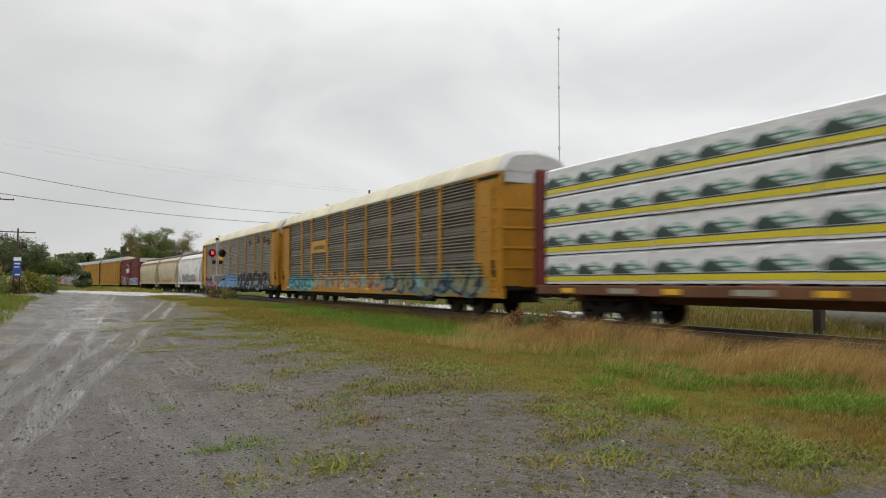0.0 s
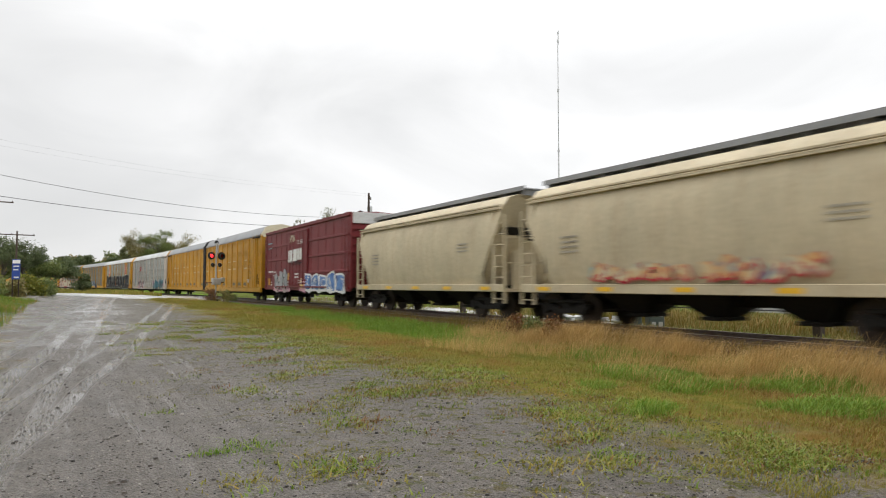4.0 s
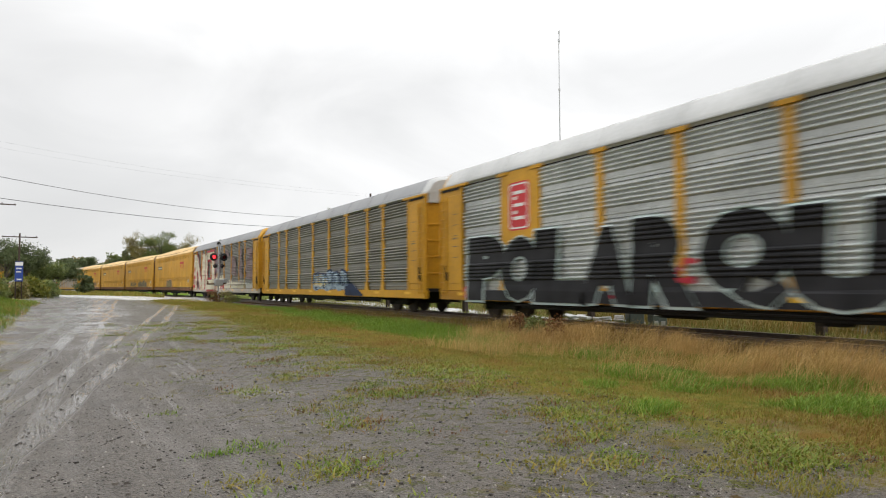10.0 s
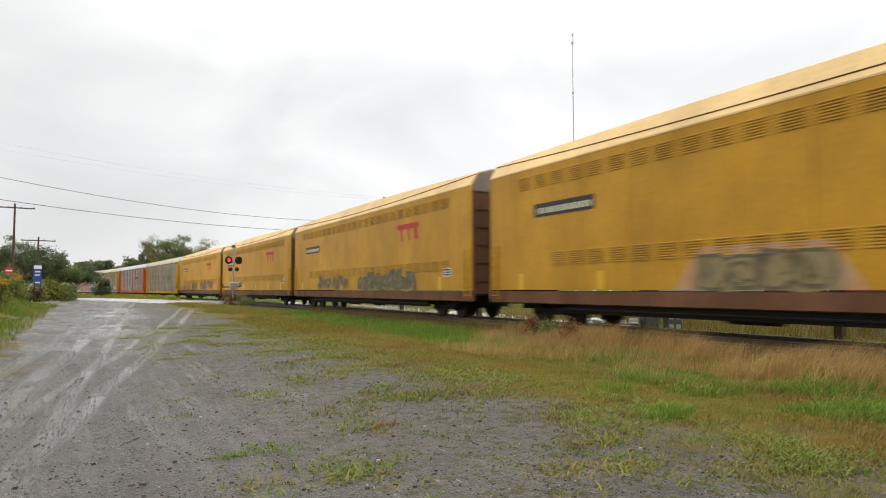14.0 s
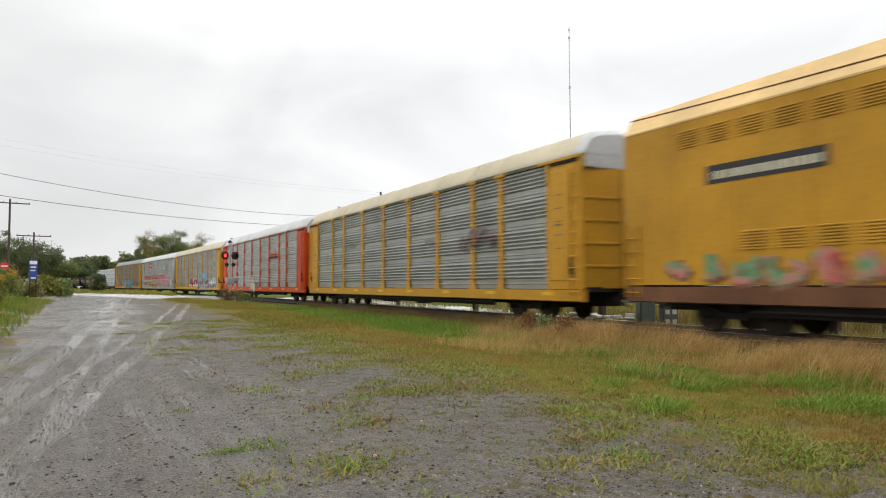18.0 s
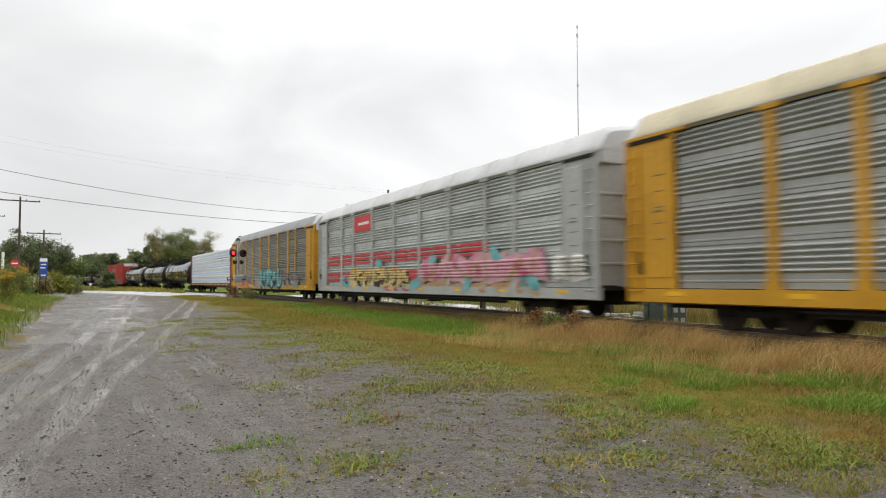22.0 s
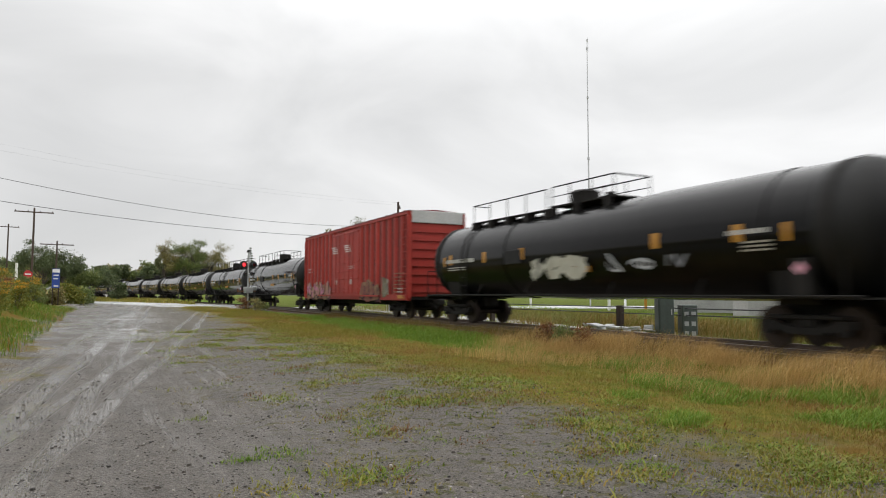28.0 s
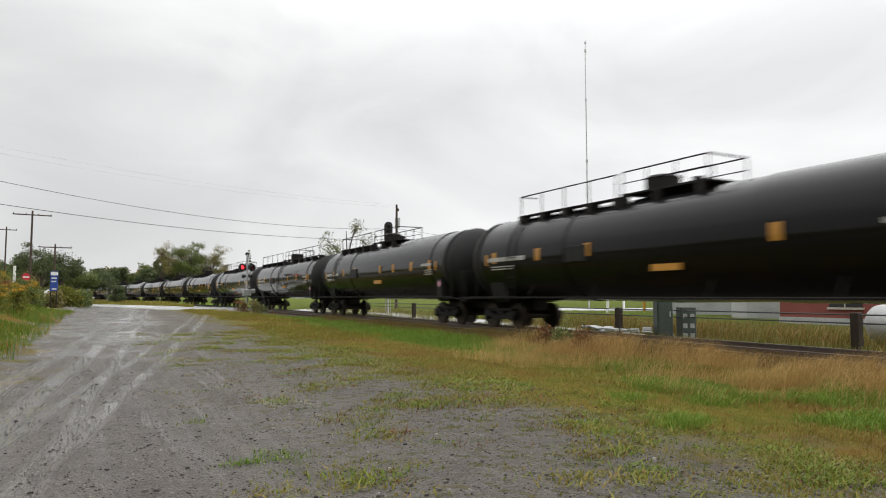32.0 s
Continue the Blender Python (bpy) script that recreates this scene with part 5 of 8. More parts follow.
def green_print(b, w, hh, k):
    """Yellow band, a row of green peaks and dark foothills."""
    x = -0.694
    part("yellow_band", kept("yellow_band/%.2f" % w, P_YELLOW, lambda s: s.box(x, x + 0.01, -w / 2 + 0.02, w / 2 - 0.02, 0.07, 0.21)), P_YELLOW, b)
    part("dark_band", kept("dark_band/%.2f" % w, P_DARK, lambda s: s.box(x, x + 0.01, -w / 2 + 0.02, w / 2 - 0.02, 0.22, 0.25)), P_DARK, b)
    p = (w - 0.1) / 3
    for i in range(3):
        y = -w / 2 + 0.05 + i * p
        part("green_peak", kept("green_peak/%.2f" % w, P_GREEN, lambda s: s.poly([(x - 0.002, 0, 0.3), (x - 0.002, p, 0.3), (x - 0.002, p, 0.36), (x - 0.002, p * 0.72, 0.52), (x - 0.002, p * 0.42, 0.64), (x - 0.002, p * 0.2, 0.47), (x - 0.002, 0, 0.38)])), P_GREEN, b, at=pose(0, y, 0))
        part("dark_peak", kept("dark_peak/%.2f" % w, P_DARK, lambda s: s.poly([(x - 0.004, p * 0.42, 0.27), (x - 0.004, p, 0.27), (x - 0.004, p, 0.4), (x - 0.004, p * 0.82, 0.6)])), P_DARK, b, at=pose(0, y, 0))


def blue_print(b, w, hh, k):
    """Repeated grey word-like blocks over blue lines, too soft to read."""
    x = -0.694
    n = 4
    p = (w - 0.1) / n
    for i in range(n):
        y = -w / 2 + 0.05 + i * p
        part("printed_word", kept("printed_word/%.2f" % w, P_GREY, lambda s: s.box(x, x + 0.01, 0.2 * p, 0.85 * p, 0.42, 0.72)), P_GREY, b, at=pose(0, y, 0))
        part("blue_line", kept("blue_line/%.2f" % w, P_BLUE, lambda s: s.box(x, x + 0.01, 0.06 * p, 0.95 * p, 0.12, 0.3)), P_BLUE, b, at=pose(0, y, 0))
        part("thin_blue_line", kept("thin_blue_line/%.2f" % w, P_BLUE, lambda s: s.box(x, x + 0.01, 0.1 * p, 0.92 * p, 0.35, 0.39)), P_BLUE, b, at=pose(0, y, 0))


CARS = []


def couple(car, s0, s1, shift=0.0):
    """Put a car between two places along the train (metres of track at 16 s)."""
    CARS.append((car, (s0 + s1) / 2 + shift))
    return car


couple(lumber_car("flat car stacked with white-wrapped timber printed in green and yellow", WRAP_A, 11.4, MAROON, 4, 1.16, 0.905, 5, green_print), -347.6, -323.6)
c = couple(autorack("car carrier with brown-stained screens, yellow posts, cream roof", OCHRE, GALVDARK, CREAM, OCHRE, OFFWHITE, OCHRE), -323.4, -294.84, 0.5)
graffiti(c, -12.6, -3.7, 0.72, 1.95, S_SAGE, S_NAVY, 3, cloud=S_SAGE, letters=7, bold=1.2)
graffiti(c, -3.5, 6.6, 0.9, 1.85, S_PEACH, S_FADED, 4, cloud=S_PEACH, letters=10)
for k, y in enumerate((5.6, 3.7, 1.0, -1.2, -3.0, -4.4, -7.4)):
    graffiti(c, y - 0.4, y + 0.4, 0.95, 1.75, S_AQUA, None, 80 + k, x=-1.595, letters=1, bold=0.8)
graffiti(c, 6.8, 12.0, 0.75, 1.85, S_DEEPTEAL, S_AQUA, 2, cloud=S_DEEPTEAL, letters=4)
part("yellow_plate", Shape().box(-1.572, -1.55, 4.5, 7.0, 3.0, 3.7), YELLOW, c)
bars(c, "plate_lettering", 4.7, 6.7, 3.2, 3.5, MARKBLACK, 1, -1.573, 2)
c = couple(autorack("car carrier with brown-stained screens and blue sprayed lettering", OCHRE, GALVSTREAK, CREAM, OCHRE, OFFWHITE, UNDER), -294.84, -266.34, 0.6)
graffiti(c, -11.4, -2.0, 0.74, 2.15, S_BLACK, S_STEEL, 5, letters=7, cloud=S_NAVY, bold=1.25)
graffiti(c, -1.8, 5.2, 0.8, 2.1, S_BLUE, S_TEAL, 6, cloud=S_BLUE, letters=6)
graffiti(c, 5.5, 11.6, 0.8, 1.85, S_NAVY, S_PINK, 7, cloud=S_NAVY, letters=6)
part("yellow_plate", Shape().box(-1.572, -1.55, 4.4, 7.0, 3.05, 3.75), YELLOW, c)
bars(c, "plate_lettering", 4.6, 6.8, 3.2, 3.55, OCHRE, 2, -1.573, 2)
for y, z, w in ((-11.0, 4.3, 0.9), (-9.9, 4.5, 0.6), (-5.6, 4.5, 0.5), (-8.2, 4.6, 0.4)):
    part("rust_stain", rippled(Shape().poly([(-1.5, y + w * (0.7 + 0.3 * math.sin(4 * k)) * math.cos(k), z + 0.3 * math.sin(k)) for k in [j * math.tau / 14 for j in range(14)]])), RUSTSTAIN, c, "brown rust stain")
c = couple(covered_hopper("white covered hopper with dark sprayed lettering", HOPWHITE, False, 31), -266.34, -252.2)
graffiti(c, -3.9, 3.6, 1.3, 2.3, S_STEEL, S_BLACK, 8, x=-1.575, cloud=S_STEEL, letters=8)
graffiti(c, -4.4, -3.7, 1.2, 2.2, S_PINK, None, 88, x=-1.58, letters=1)
graffiti(c, 3.3, 4.0, 1.2, 2.2, S_PINK, None, 89, x=-1.58, letters=1)
graffiti(c, -0.1, 1.5, 2.8, 3.4, S_PINK, None, 90, x=-1.57, letters=2, bold=0.5)
graffiti(c, -6.0, -5.0, 3.2, 3.6, S_STEEL, None, 91, x=-1.54, letters=2, bold=0.6)
c = couple(covered_hopper("tan rust-streaked covered hopper with ribbed top edge", HOPTAN, True, 33), -252.2, -237.8)
graffiti(c, -3.8, 3.4, 1.3, 1.95, S_MIX, S_RED, 9, x=-1.575)
couple(covered_hopper("tan rust-streaked covered hopper with ribbed top edge", HOPTAN, True, 35), -237.8, -223.43)
c = couple(boxcar("maroon boxcar with grey and pink sprayed lettering", MAROON, 8.6, 5.1, 13, (0.6, 2.1), MAROON, OFFWHITE, True), -223.43, -205.31)
graffiti(c, 2.5, 5.7, 0.8, 2.4, S_STEEL, S_BLACK, 12, x=-1.6, letters=3, cloud=S_MAUVE, bold=1.2)
graffiti(c, 2.2, 6.0, 0.8, 1.25, S_PINK, None, 15, x=-1.598, letters=5, cloud=S_PINK)
silver = Shape()
for k in range(3):
    silver.box(-1.652, -1.64, 1.45 - 1.0 * k, 2.35 - 1.0 * k, 2.75 + 0.06 * k, 3.55 + 0.03 * k, 0.004)
part("silver_patch", silver, S_WHITE, c, "three silver sprayed blocks on the doors")
graffiti(c, -0.7, 2.3, 2.5, 2.85, S_BLACK, None, 16, x=-1.646, letters=5)
graffiti(c, 0.9, 2.1, 3.95, 4.7, S_CREAM, None, 14, x=-1.64, letters=3, bold=0.6)
part("amber_patch", Shape().box(-1.612, -1.6, 2.25, 2.6, 1.56, 2.05), AMBER, c)
part("amber_patch", Shape().box(-1.512, -1.48, 7.45, 7.9, 1.23, 1.72), AMBER, c)
graffiti(c, -8.0, -1.1, 0.82, 2.0, S_BLUE, S_WHITE, 13, x=-1.6, letters=5, block=True, cloud=S_WHITE)
graffiti(c, -1.1, -0.2, 0.8, 1.8, S_GOLD, None, 17, x=-1.604, letters=1, cloud=S_PINK)
bars(c, "stencilling", 6.6, 7.9, 1.95, 2.35, S_WHITE, 2, -1.51, 3, 0.55)
bars(c, "stencilling", 5.9, 6.4, 1.9, 2.3, S_WHITE, 2, -1.51, 8, 0.5)
bars(c, "stencilling", 6.9, 7.2, 1.2, 1.6, S_WHITE, 2, -1.51, 9, 0.4)
bars(c, "stencilling", -0.7, 0.5, 3.9, 4.2, S_WHITE, 3, -1.645, 4, 0.35)
bars(c, "stencilling", 0.1, 0.9, 1.7, 2.1, S_WHITE, 2, -1.645, 5, 0.5)
bars(c, "stencilling", -0.7, 0.2, 1.35, 1.65, S_MAUVE, 2, -1.645, 6, 0.5)
bars(c, "stencilling", 7.0, 8.0, 3.9, 4.6, S_TEAL, 2, -1.51, 5, 0.25)
c = couple(long_rack("half of an articulated yellow car carrier with grey roof", True), -205.1, -183.0, 0.4)
c = couple(long_rack("rear half of an articulated yellow car carrier with grey roof", False), -183.0, -161.7, 0.4)
c = couple(autorack("car carrier with galvanised screens, pale posts, white roof", PALE, GALV, OFFWHITE, PALE, OCHRE, PALE), -161.5, -133.1, 0.5)
graffiti(c, 3.2, 8.0, 0.72, 2.0, S_BLACK, S_WHITE, 21, letters=4, cloud=S_PINK, bold=1.3)
graffiti(c, 2.9, 8.4, 1.6, 2.2, S_PINK, None, 25, x=-1.567, letters=5, bold=0.5)
graffiti(c, -3.4, 1.7, 0.8, 1.95, S_WHITE, S_MUTED, 22, letters=5, cloud=S_MUTED)
graffiti(c, -11.2, -4.4, 0.7, 2.1, S_DEEPTEAL, S_BLACK, 23, cloud=S_STEEL, letters=6, bold=1.2)
graffiti(c, -12.0, -10.6, 1.0, 1.7, S_PINK, None, 24, letters=2)
graffiti(c, -4.9, -4.0, 1.0, 2.0, S_PINK, None, 26, letters=1)
for y0, y1, z0, z1 in ((5.6, 7.1, 3.88, 4.02), (5.6, 7.1, 3.42, 3.56), (6.96, 7.1, 3.56, 3.88), (6.2, 6.34, 3.56, 3.88), (5.6, 5.74, 3.56, 3.88)):
    part("red_mark", Shape().box(-1.58, -1.572, y0, y1, z0, z1), MARKRED, c)
c = couple(autorack("yellow car carrier with black sprayed lettering and red emblem plates", YELLOW, GALV, OFFWHITE, YELLOW, YELLOW, OCHRE), -133.1, -104.8, 0.5)
word(c, "POLAR", 11.3, 1.0, 0.8, 2.85, S_BLACK, S_SILVER)
word(c, "QUAKE", 0.9, -10.6, 0.8, 2.85, S_BLACK, S_SILVER)
part("spray_background", rippled(Shape().box(-1.566, -1.56, -10.7, 10.9, 0.69, 1.06)), S_BLACK, c, "black sprayed sill")
graffiti(c, 10.9, 11.9, 0.72, 1.35, S_RED, None, 28, letters=1)
graffiti(c, 0.8, 1.6, 1.2, 2.0, S_RED, None, 38, x=-1.592, letters=1)
graffiti(c, 3.2, 3.9, 0.75, 1.2, S_RED, None, 39, x=-1.592, letters=1)
for y in (8.18, -8.18):
    part("emblem_backing", Shape().box(-1.56, -1.53, y - 0.9, y + 0.9, 2.6, 5.16), YELLOW, c, "plain yellow panel")
    corner = [(0.42 + 0.18 * math.cos(a), 0.64 + 0.18 * math.sin(a)) for a in [k * math.tau / 24 for k in range(7)]]
    ring = corner + [(-u, v) for u, v in reversed(corner)] + [(-u, -v) for u, v in corner] + [(u, -v) for u, v in reversed(corner)]
    e = part("emblem", Shape().poly([(-1.563, y + u, 3.88 + v) for u, v in ring]), MARKRED, c, "red rounded emblem")
    rim = Shape()
    for (u0, v0), (u1, v1) in zip(ring, ring[1:] + ring[:1]):
        rim.poly([(-1.568, y + u0 * 0.9, 3.88 + v0 * 0.93), (-1.568, y + u1 * 0.9, 3.88 + v1 * 0.93), (-1.568, y + u1 * 0.82, 3.88 + v1 * 0.87), (-1.568, y + u0 * 0.82, 3.88 + v0 * 0.87)])
    part("emblem_rim", rim, WHITE, e)
    for z, w in ((3.42, 0.3), (3.62, 0.1), (3.86, 0.3), (4.1, 0.1), (4.28, 0.3)):
        part("emblem_stroke", Shape().box(-1.572, -1.565, y + 0.3 - 2 * w, y + 0.3, z, z + 0.11), WHITE, e)
graffiti(c, -11.8, -10.6, 0.72, 1.5, S_RED, None, 27, letters=2)
c = couple(autorack("car carrier with dull screens, yellow posts and blue sprayed lettering", YELLOW, GALVOLD, GREYROOF, YELLOW, OFFWHITE, YELLOW), -104.8, -76.1, 0.5)
graffiti(c, -4.6, 1.2, 1.0, 2.15, S_DUSTBLUE, S_NAVY, 29, cloud=S_DUSTBLUE, letters=5, block=True)
graffiti(c, -1.6, 1.0, 1.15, 2.05, S_GOLD, S_CREAM, 30, x=-1.59, letters=3, bold=0.7)
smear = Shape()
for k in range(8):
    y = -4.2 - 0.32 * k
    smear.poly([(-1.57, y, 0.7), (-1.57, y - 0.33, 0.7), (-1.57, y - 0.33, 1.75 - 0.12 * (k + 1)), (-1.57, y, 1.75 - 0.12 * k)])
part("spray_background", rippled(smear), S_NAVY, c, "dark blue sprayed wedge")
c = couple(autorack("yellow-ended car carrier with two huge cream sprayed letters", OCHRE, GALVOLD, GREYROOF, YELLOW, YELLOW, PALE), -76.1, -47.6, 0.5)


def letter_stroke(s, y0, z0, y1, z1, r, d):
    a = Vector((y1 - y0, z1 - z0)).normalized() * r
    s.poly([(d, y0 - a.y, z0 + a.x), (d, y1 - a.y, z1 + a.x), (d, y1 + a.y, z1 - a.x), (d, y0 + a.y, z0 - a.x)])


for grow, d, mat_ in ((0.22, -1.574, S_RED), (0.0, -1.584, S_CREAM)):
    s = Shape()
    for q, r in (((12.3, 0.95, 12.0, 4.75), 0.85), ((11.6, 4.6, 9.2, 1.2), 0.5), ((8.0, 0.95, 7.6, 4.7), 0.75)):
        letter_stroke(s, *q, r + grow, d)
    for q, r in (((6.3, 0.95, 6.2, 4.5), 0.5), ((6.2, 4.35, 2.6, 4.35), 0.35), ((3.1, 4.4, 2.9, 0.95), 0.7), ((6.2, 1.4, 2.7, 1.4), 0.5)):
        letter_stroke(s, *q, r + grow, d - 0.002)
    part("sprayed_letters" if not grow else "spray_outline", rippled(s), mat_, c)
part("sprayed_wedge", Shape().poly([(-1.612, 12.2, 1.05), (-1.612, 13.5, 1.05), (-1.612, 12.9, 2.6), (-1.612, 12.3, 3.9)]), S_RED, c, "dark red sprayed wedge on the corner")
for y0, y1, z1, mat_ in ((-1.6, 1.9, 2.35, S_CREAM), (-9.4, -1.7, 1.85, S_CREAM), (-12.0, -9.6, 1.7, S_PALE)):
    band = Shape()
    k = round((y1 - y0) / 0.4)
    for i in range(k):
        t = z1 - 0.25 * abs(math.sin(1.7 * i + y0))
        band.poly([(-1.572, y0 + (y1 - y0) * i / k, 1.05), (-1.572, y0 + (y1 - y0) * (i + 0.96) / k, 1.05), (-1.572, y0 + (y1 - y0) * (i + 0.96) / k, t), (-1.572, y0 + (y1 - y0) * i / k, t - 0.1)])
    part("spray_background", rippled(band), mat_, c, "worn cream sprayed blocks")
graffiti(c, -1.7, 0.0, 0.75, 1.9, S_RED, None, 35, x=-1.58, letters=2, bold=1.4)
for y0, y1, z0, z1 in ((-0.1, 2.0, 2.4, 4.6), (-6.4, -4.6, 2.1, 4.0), (-8.6, -7.4, 1.9, 4.6), (-11.9, -9.8, 1.7, 4.5), (-3.6, -2.0, 3.9, 4.7)):
    part("faded_spray", rippled(Shape().poly([(-1.569, y0, z0), (-1.569, y1, z0 + 0.2), (-1.569, y1 - 0.2, z1), (-1.569, y0 + 0.3, z1 - 0.15)])), S_MAUVEDARK, c, "faded mauve sprayed block")
graffiti(c, -9.0, -1.8, 1.15, 1.9, S_MAUVE, None, 36, x=-1.59, bold=0.6)
for k, (a, b) in enumerate(((-47.6, -21.35), (-21.35, 4.9), (4.9, 31.15), (31.15, 57.3))):
    c = couple(smooth_rack("yellow car carrier with sheet sides and rusty sill"), a, b)
    if k == 0:
        graffiti(c, -0.4, 3.0, 1.16, 2.1, S_STONE, S_DARKSTONE, 41, x=-1.575, letters=4, cloud=S_STONE, block=True)
        part("spray_background", Shape().poly([(-1.566, -1.0, 1.17), (-1.566, 3.7, 1.17), (-1.566, 3.0, 2.2), (-1.566, -0.3, 2.2)]), S_FADEPINK, c, "faded pink spray haze")
    elif k == 1:
        graffiti(c, -7.4, -0.3, 1.2, 2.2, S_DARKSTONE, S_STONE, 42, x=-1.575, cloud=S_DARKSTONE, letters=7)
        graffiti(c, 1.2, 7.2, 1.2, 2.1, S_DARKSTONE, S_STONE, 43, x=-1.575, letters=6)
    elif k == 3:
        graffiti(c, 4.4, 11.0, 1.16, 2.1, S_MANY, S_FADED, 44, x=-1.575, letters=7)
        graffiti(c, -9.0, -2.1, 1.2, 2.4, S_FADED, S_STONE, 49, x=-1.575, letters=7, bold=1.3)
        graffiti(c, -0.2, 3.4, 1.16, 2.3, S_DARKSTONE, S_FADED, 45, x=-1.575, letters=4)
c = couple(autorack("car carrier with galvanised screens, yellow posts, cream roof", YELLOW, GALVMID, TANCREAM, YELLOW, OFFWHITE, YELLOW), 57.3, 86.0, 0.4)
graffiti(c, 5.4, 6.9, 3.1, 3.75, S_STEEL, None, 3, letters=2)
bars(c, "dark_mark", -4.1, -3.2, 2.95, 3.2, S_STEEL, 1, -1.57, 3)
graffiti(c, -9.0, -6.2, 2.4, 3.4, S_MAUVEDARK, None, 46, letters=4, bold=0.8)
c = couple(autorack("orange-red car carrier with galvanised screens and white roof", ORANGE, GALV, OFFWHITE, ORANGE, OFFWHITE, ORANGE), 86.0, 114.8, 0.35)
part("red_stripe", rippled(Shape().box(-1.57, -1.56, -7.0, -4.5, 3.4, 3.62)), ORANGE, c)
part("black_stripe", rippled(Shape().box(-1.57, -1.56, -7.0, -4.5, 3.28, 3.39)), S_BLACK, c)
graffiti(c, 0.1, 1.5, 0.72, 2.1, S_CREAM, S_MUTED, 47, letters=2, bold=1.3)
graffiti(c, -0.7, 0.1, 1.1, 1.6, S_STEEL, None, 50, letters=1)
for k in range(9):
    q = [(10.5 + 0.55 * math.cos(a), 1.7 + 0.5 * math.sin(a)) for a in (k * math.tau / 9, (k + 1) * math.tau / 9)]
    part("spray_stroke", rippled(Shape().poly([(-1.57, q[0][0], q[0][1]), (-1.57, q[1][0], q[1][1]), (-1.57, 10.5 + (q[1][0] - 10.5) * 0.8, 1.7 + (q[1][1] - 1.7) * 0.8), (-1.57, 10.5 + (q[0][0] - 10.5) * 0.8, 1.7 + (q[0][1] - 1.7) * 0.8)])), S_STEEL, c)
c = couple(autorack("car carrier with yellow posts, cream roof, white sprayed blocks", YELLOW, GALVMID, TANCREAM, YELLOW, OFFWHITE, YELLOW), 114.8, 143.3, 0.3)
graffiti(c, -1.8, 3.2, 1.1, 2.1, S_RED, S_BLACK, 51, cloud=S_WHITE, letters=4, bold=1.2)
graffiti(c, -8.4, -2.0, 0.75, 2.0, S_DARKWINE, S_MAUVE, 52, cloud=S_STEEL, letters=5)
graffiti(c, -3.7, -2.4, 2.0, 2.6, S_SKYBLUE, None, 54, x=-1.56, letters=1, cloud=S_SKYBLUE)
graffiti(c, -7.2, -4.6, 2.0, 2.7, S_SKYBLUE, None, 58, x=-1.56, letters=2, cloud=S_SKYBLUE)
graffiti(c, -12.2, -8.6, 0.95, 2.1, S_WHITE, S_BLACK, 53, letters=5, cloud=S_STEEL, bold=1.3)
graffiti(c, 5.2, 6.4, 3.25, 3.7, S_STEEL, None, 59, letters=2)
c = couple(autorack("grey car carrier with red stripes, red sign and white roof", GREYPAINT, GALV, OFFWHITE, GREYPAINT, OFFWHITE, GREYPAINT), 143.3, 171.8, 0.2)
for i in range(8):
    w = 2.4
    for z in (1.28, 1.46, 1.64, 2.22, 2.42, 2.62):
        part("red_stripe", kept("rack_stripe/%.2f" % z, MARKRED, lambda s: s.box(-1.549, -1.53, -1.14, 1.14, z, z + 0.12)), MARKRED, c, at=pose(0, 10.6 - i * 2.42, 0))
part("red_sign", Shape().box(-1.575, -1.55, 4.45, 6.95, 4.0, 4.85), MARKRED, c, "red sign plate with white lettering")
bars(c, "sign_lettering", 4.7, 6.3, 4.35, 4.55, WHITE, 1, -1.578, 7)
graffiti(c, -0.4, 7.6, 1.0, 2.15, S_GOLD, S_BLACK, 55, cloud=S_GOLD, letters=7, bold=1.1)
graffiti(c, -0.6, 8.6, 0.72, 1.05, S_RED, None, 65, x=-1.564, letters=8, cloud=S_RED)
graffiti(c, -11.0, -1.8, 1.2, 2.5, S_PINK, S_PEACH, 56, cloud=S_PINK, letters=6, bold=1.2)
graffiti(c, -11.0, -1.2, 0.72, 1.3, S_PEACH, None, 66, x=-1.564, letters=9, cloud=S_PEACH)
for k, y in enumerate((8.2, 3.0, -0.9, -3.0, -5.6, -8.2, -10.3)):
    graffiti(c, y - 0.6, y + 0.6, 0.8 + 1.1 * (k % 2), 1.6 + 1.0 * (k % 2), S_AQUA, None, 67 + k, x=-1.596, letters=1, bold=1.3)
graffiti(c, -13.2, -11.4, 1.1, 2.1, S_WHITE, None, 57, letters=2, block=True)
c = couple(autorack("car carrier with dull screens, yellow posts, teal sprayed lettering", YELLOW, GALVOLD, GREYROOF, YELLOW, OFFWHITE, YELLOW), 171.8, 200.45, 0.35)
graffiti(c, -5.6, 1.4, 0.72, 2.4, S_AQUA, S_BLACK, 61, cloud=S_DUSTAQUA, letters=6, bold=1.35)
graffiti(c, 1.4, 3.6, 0.75, 1.9, S_STEEL, S_MAUVE, 64, letters=2)
graffiti(c, 5.6, 11.4, 0.72, 1.6, S_RED, S_FADEPINK, 62, letters=6, bold=0.8)
graffiti(c, -10.6, -5.4, 0.75, 2.3, S_MAUVEDARK, S_STEEL, 63, letters=4, bold=0.9)
couple(lumber_car("flat car stacked with white-wrapped timber printed in blue", WRAP_B, 11.5, MAROON, 4, 1.16, 0.89, 5, blue_print), 200.45, 224.3)
BLACK_TANK = [tank_car("black tank car with yellow patches and a railed top platform", k) for k in range(3)]
ends = [224.3, 244.6, 265.0, 285.8]
for k in range(3):
    couple(BLACK_TANK[k], ends[k], ends[k + 1], 0.6)
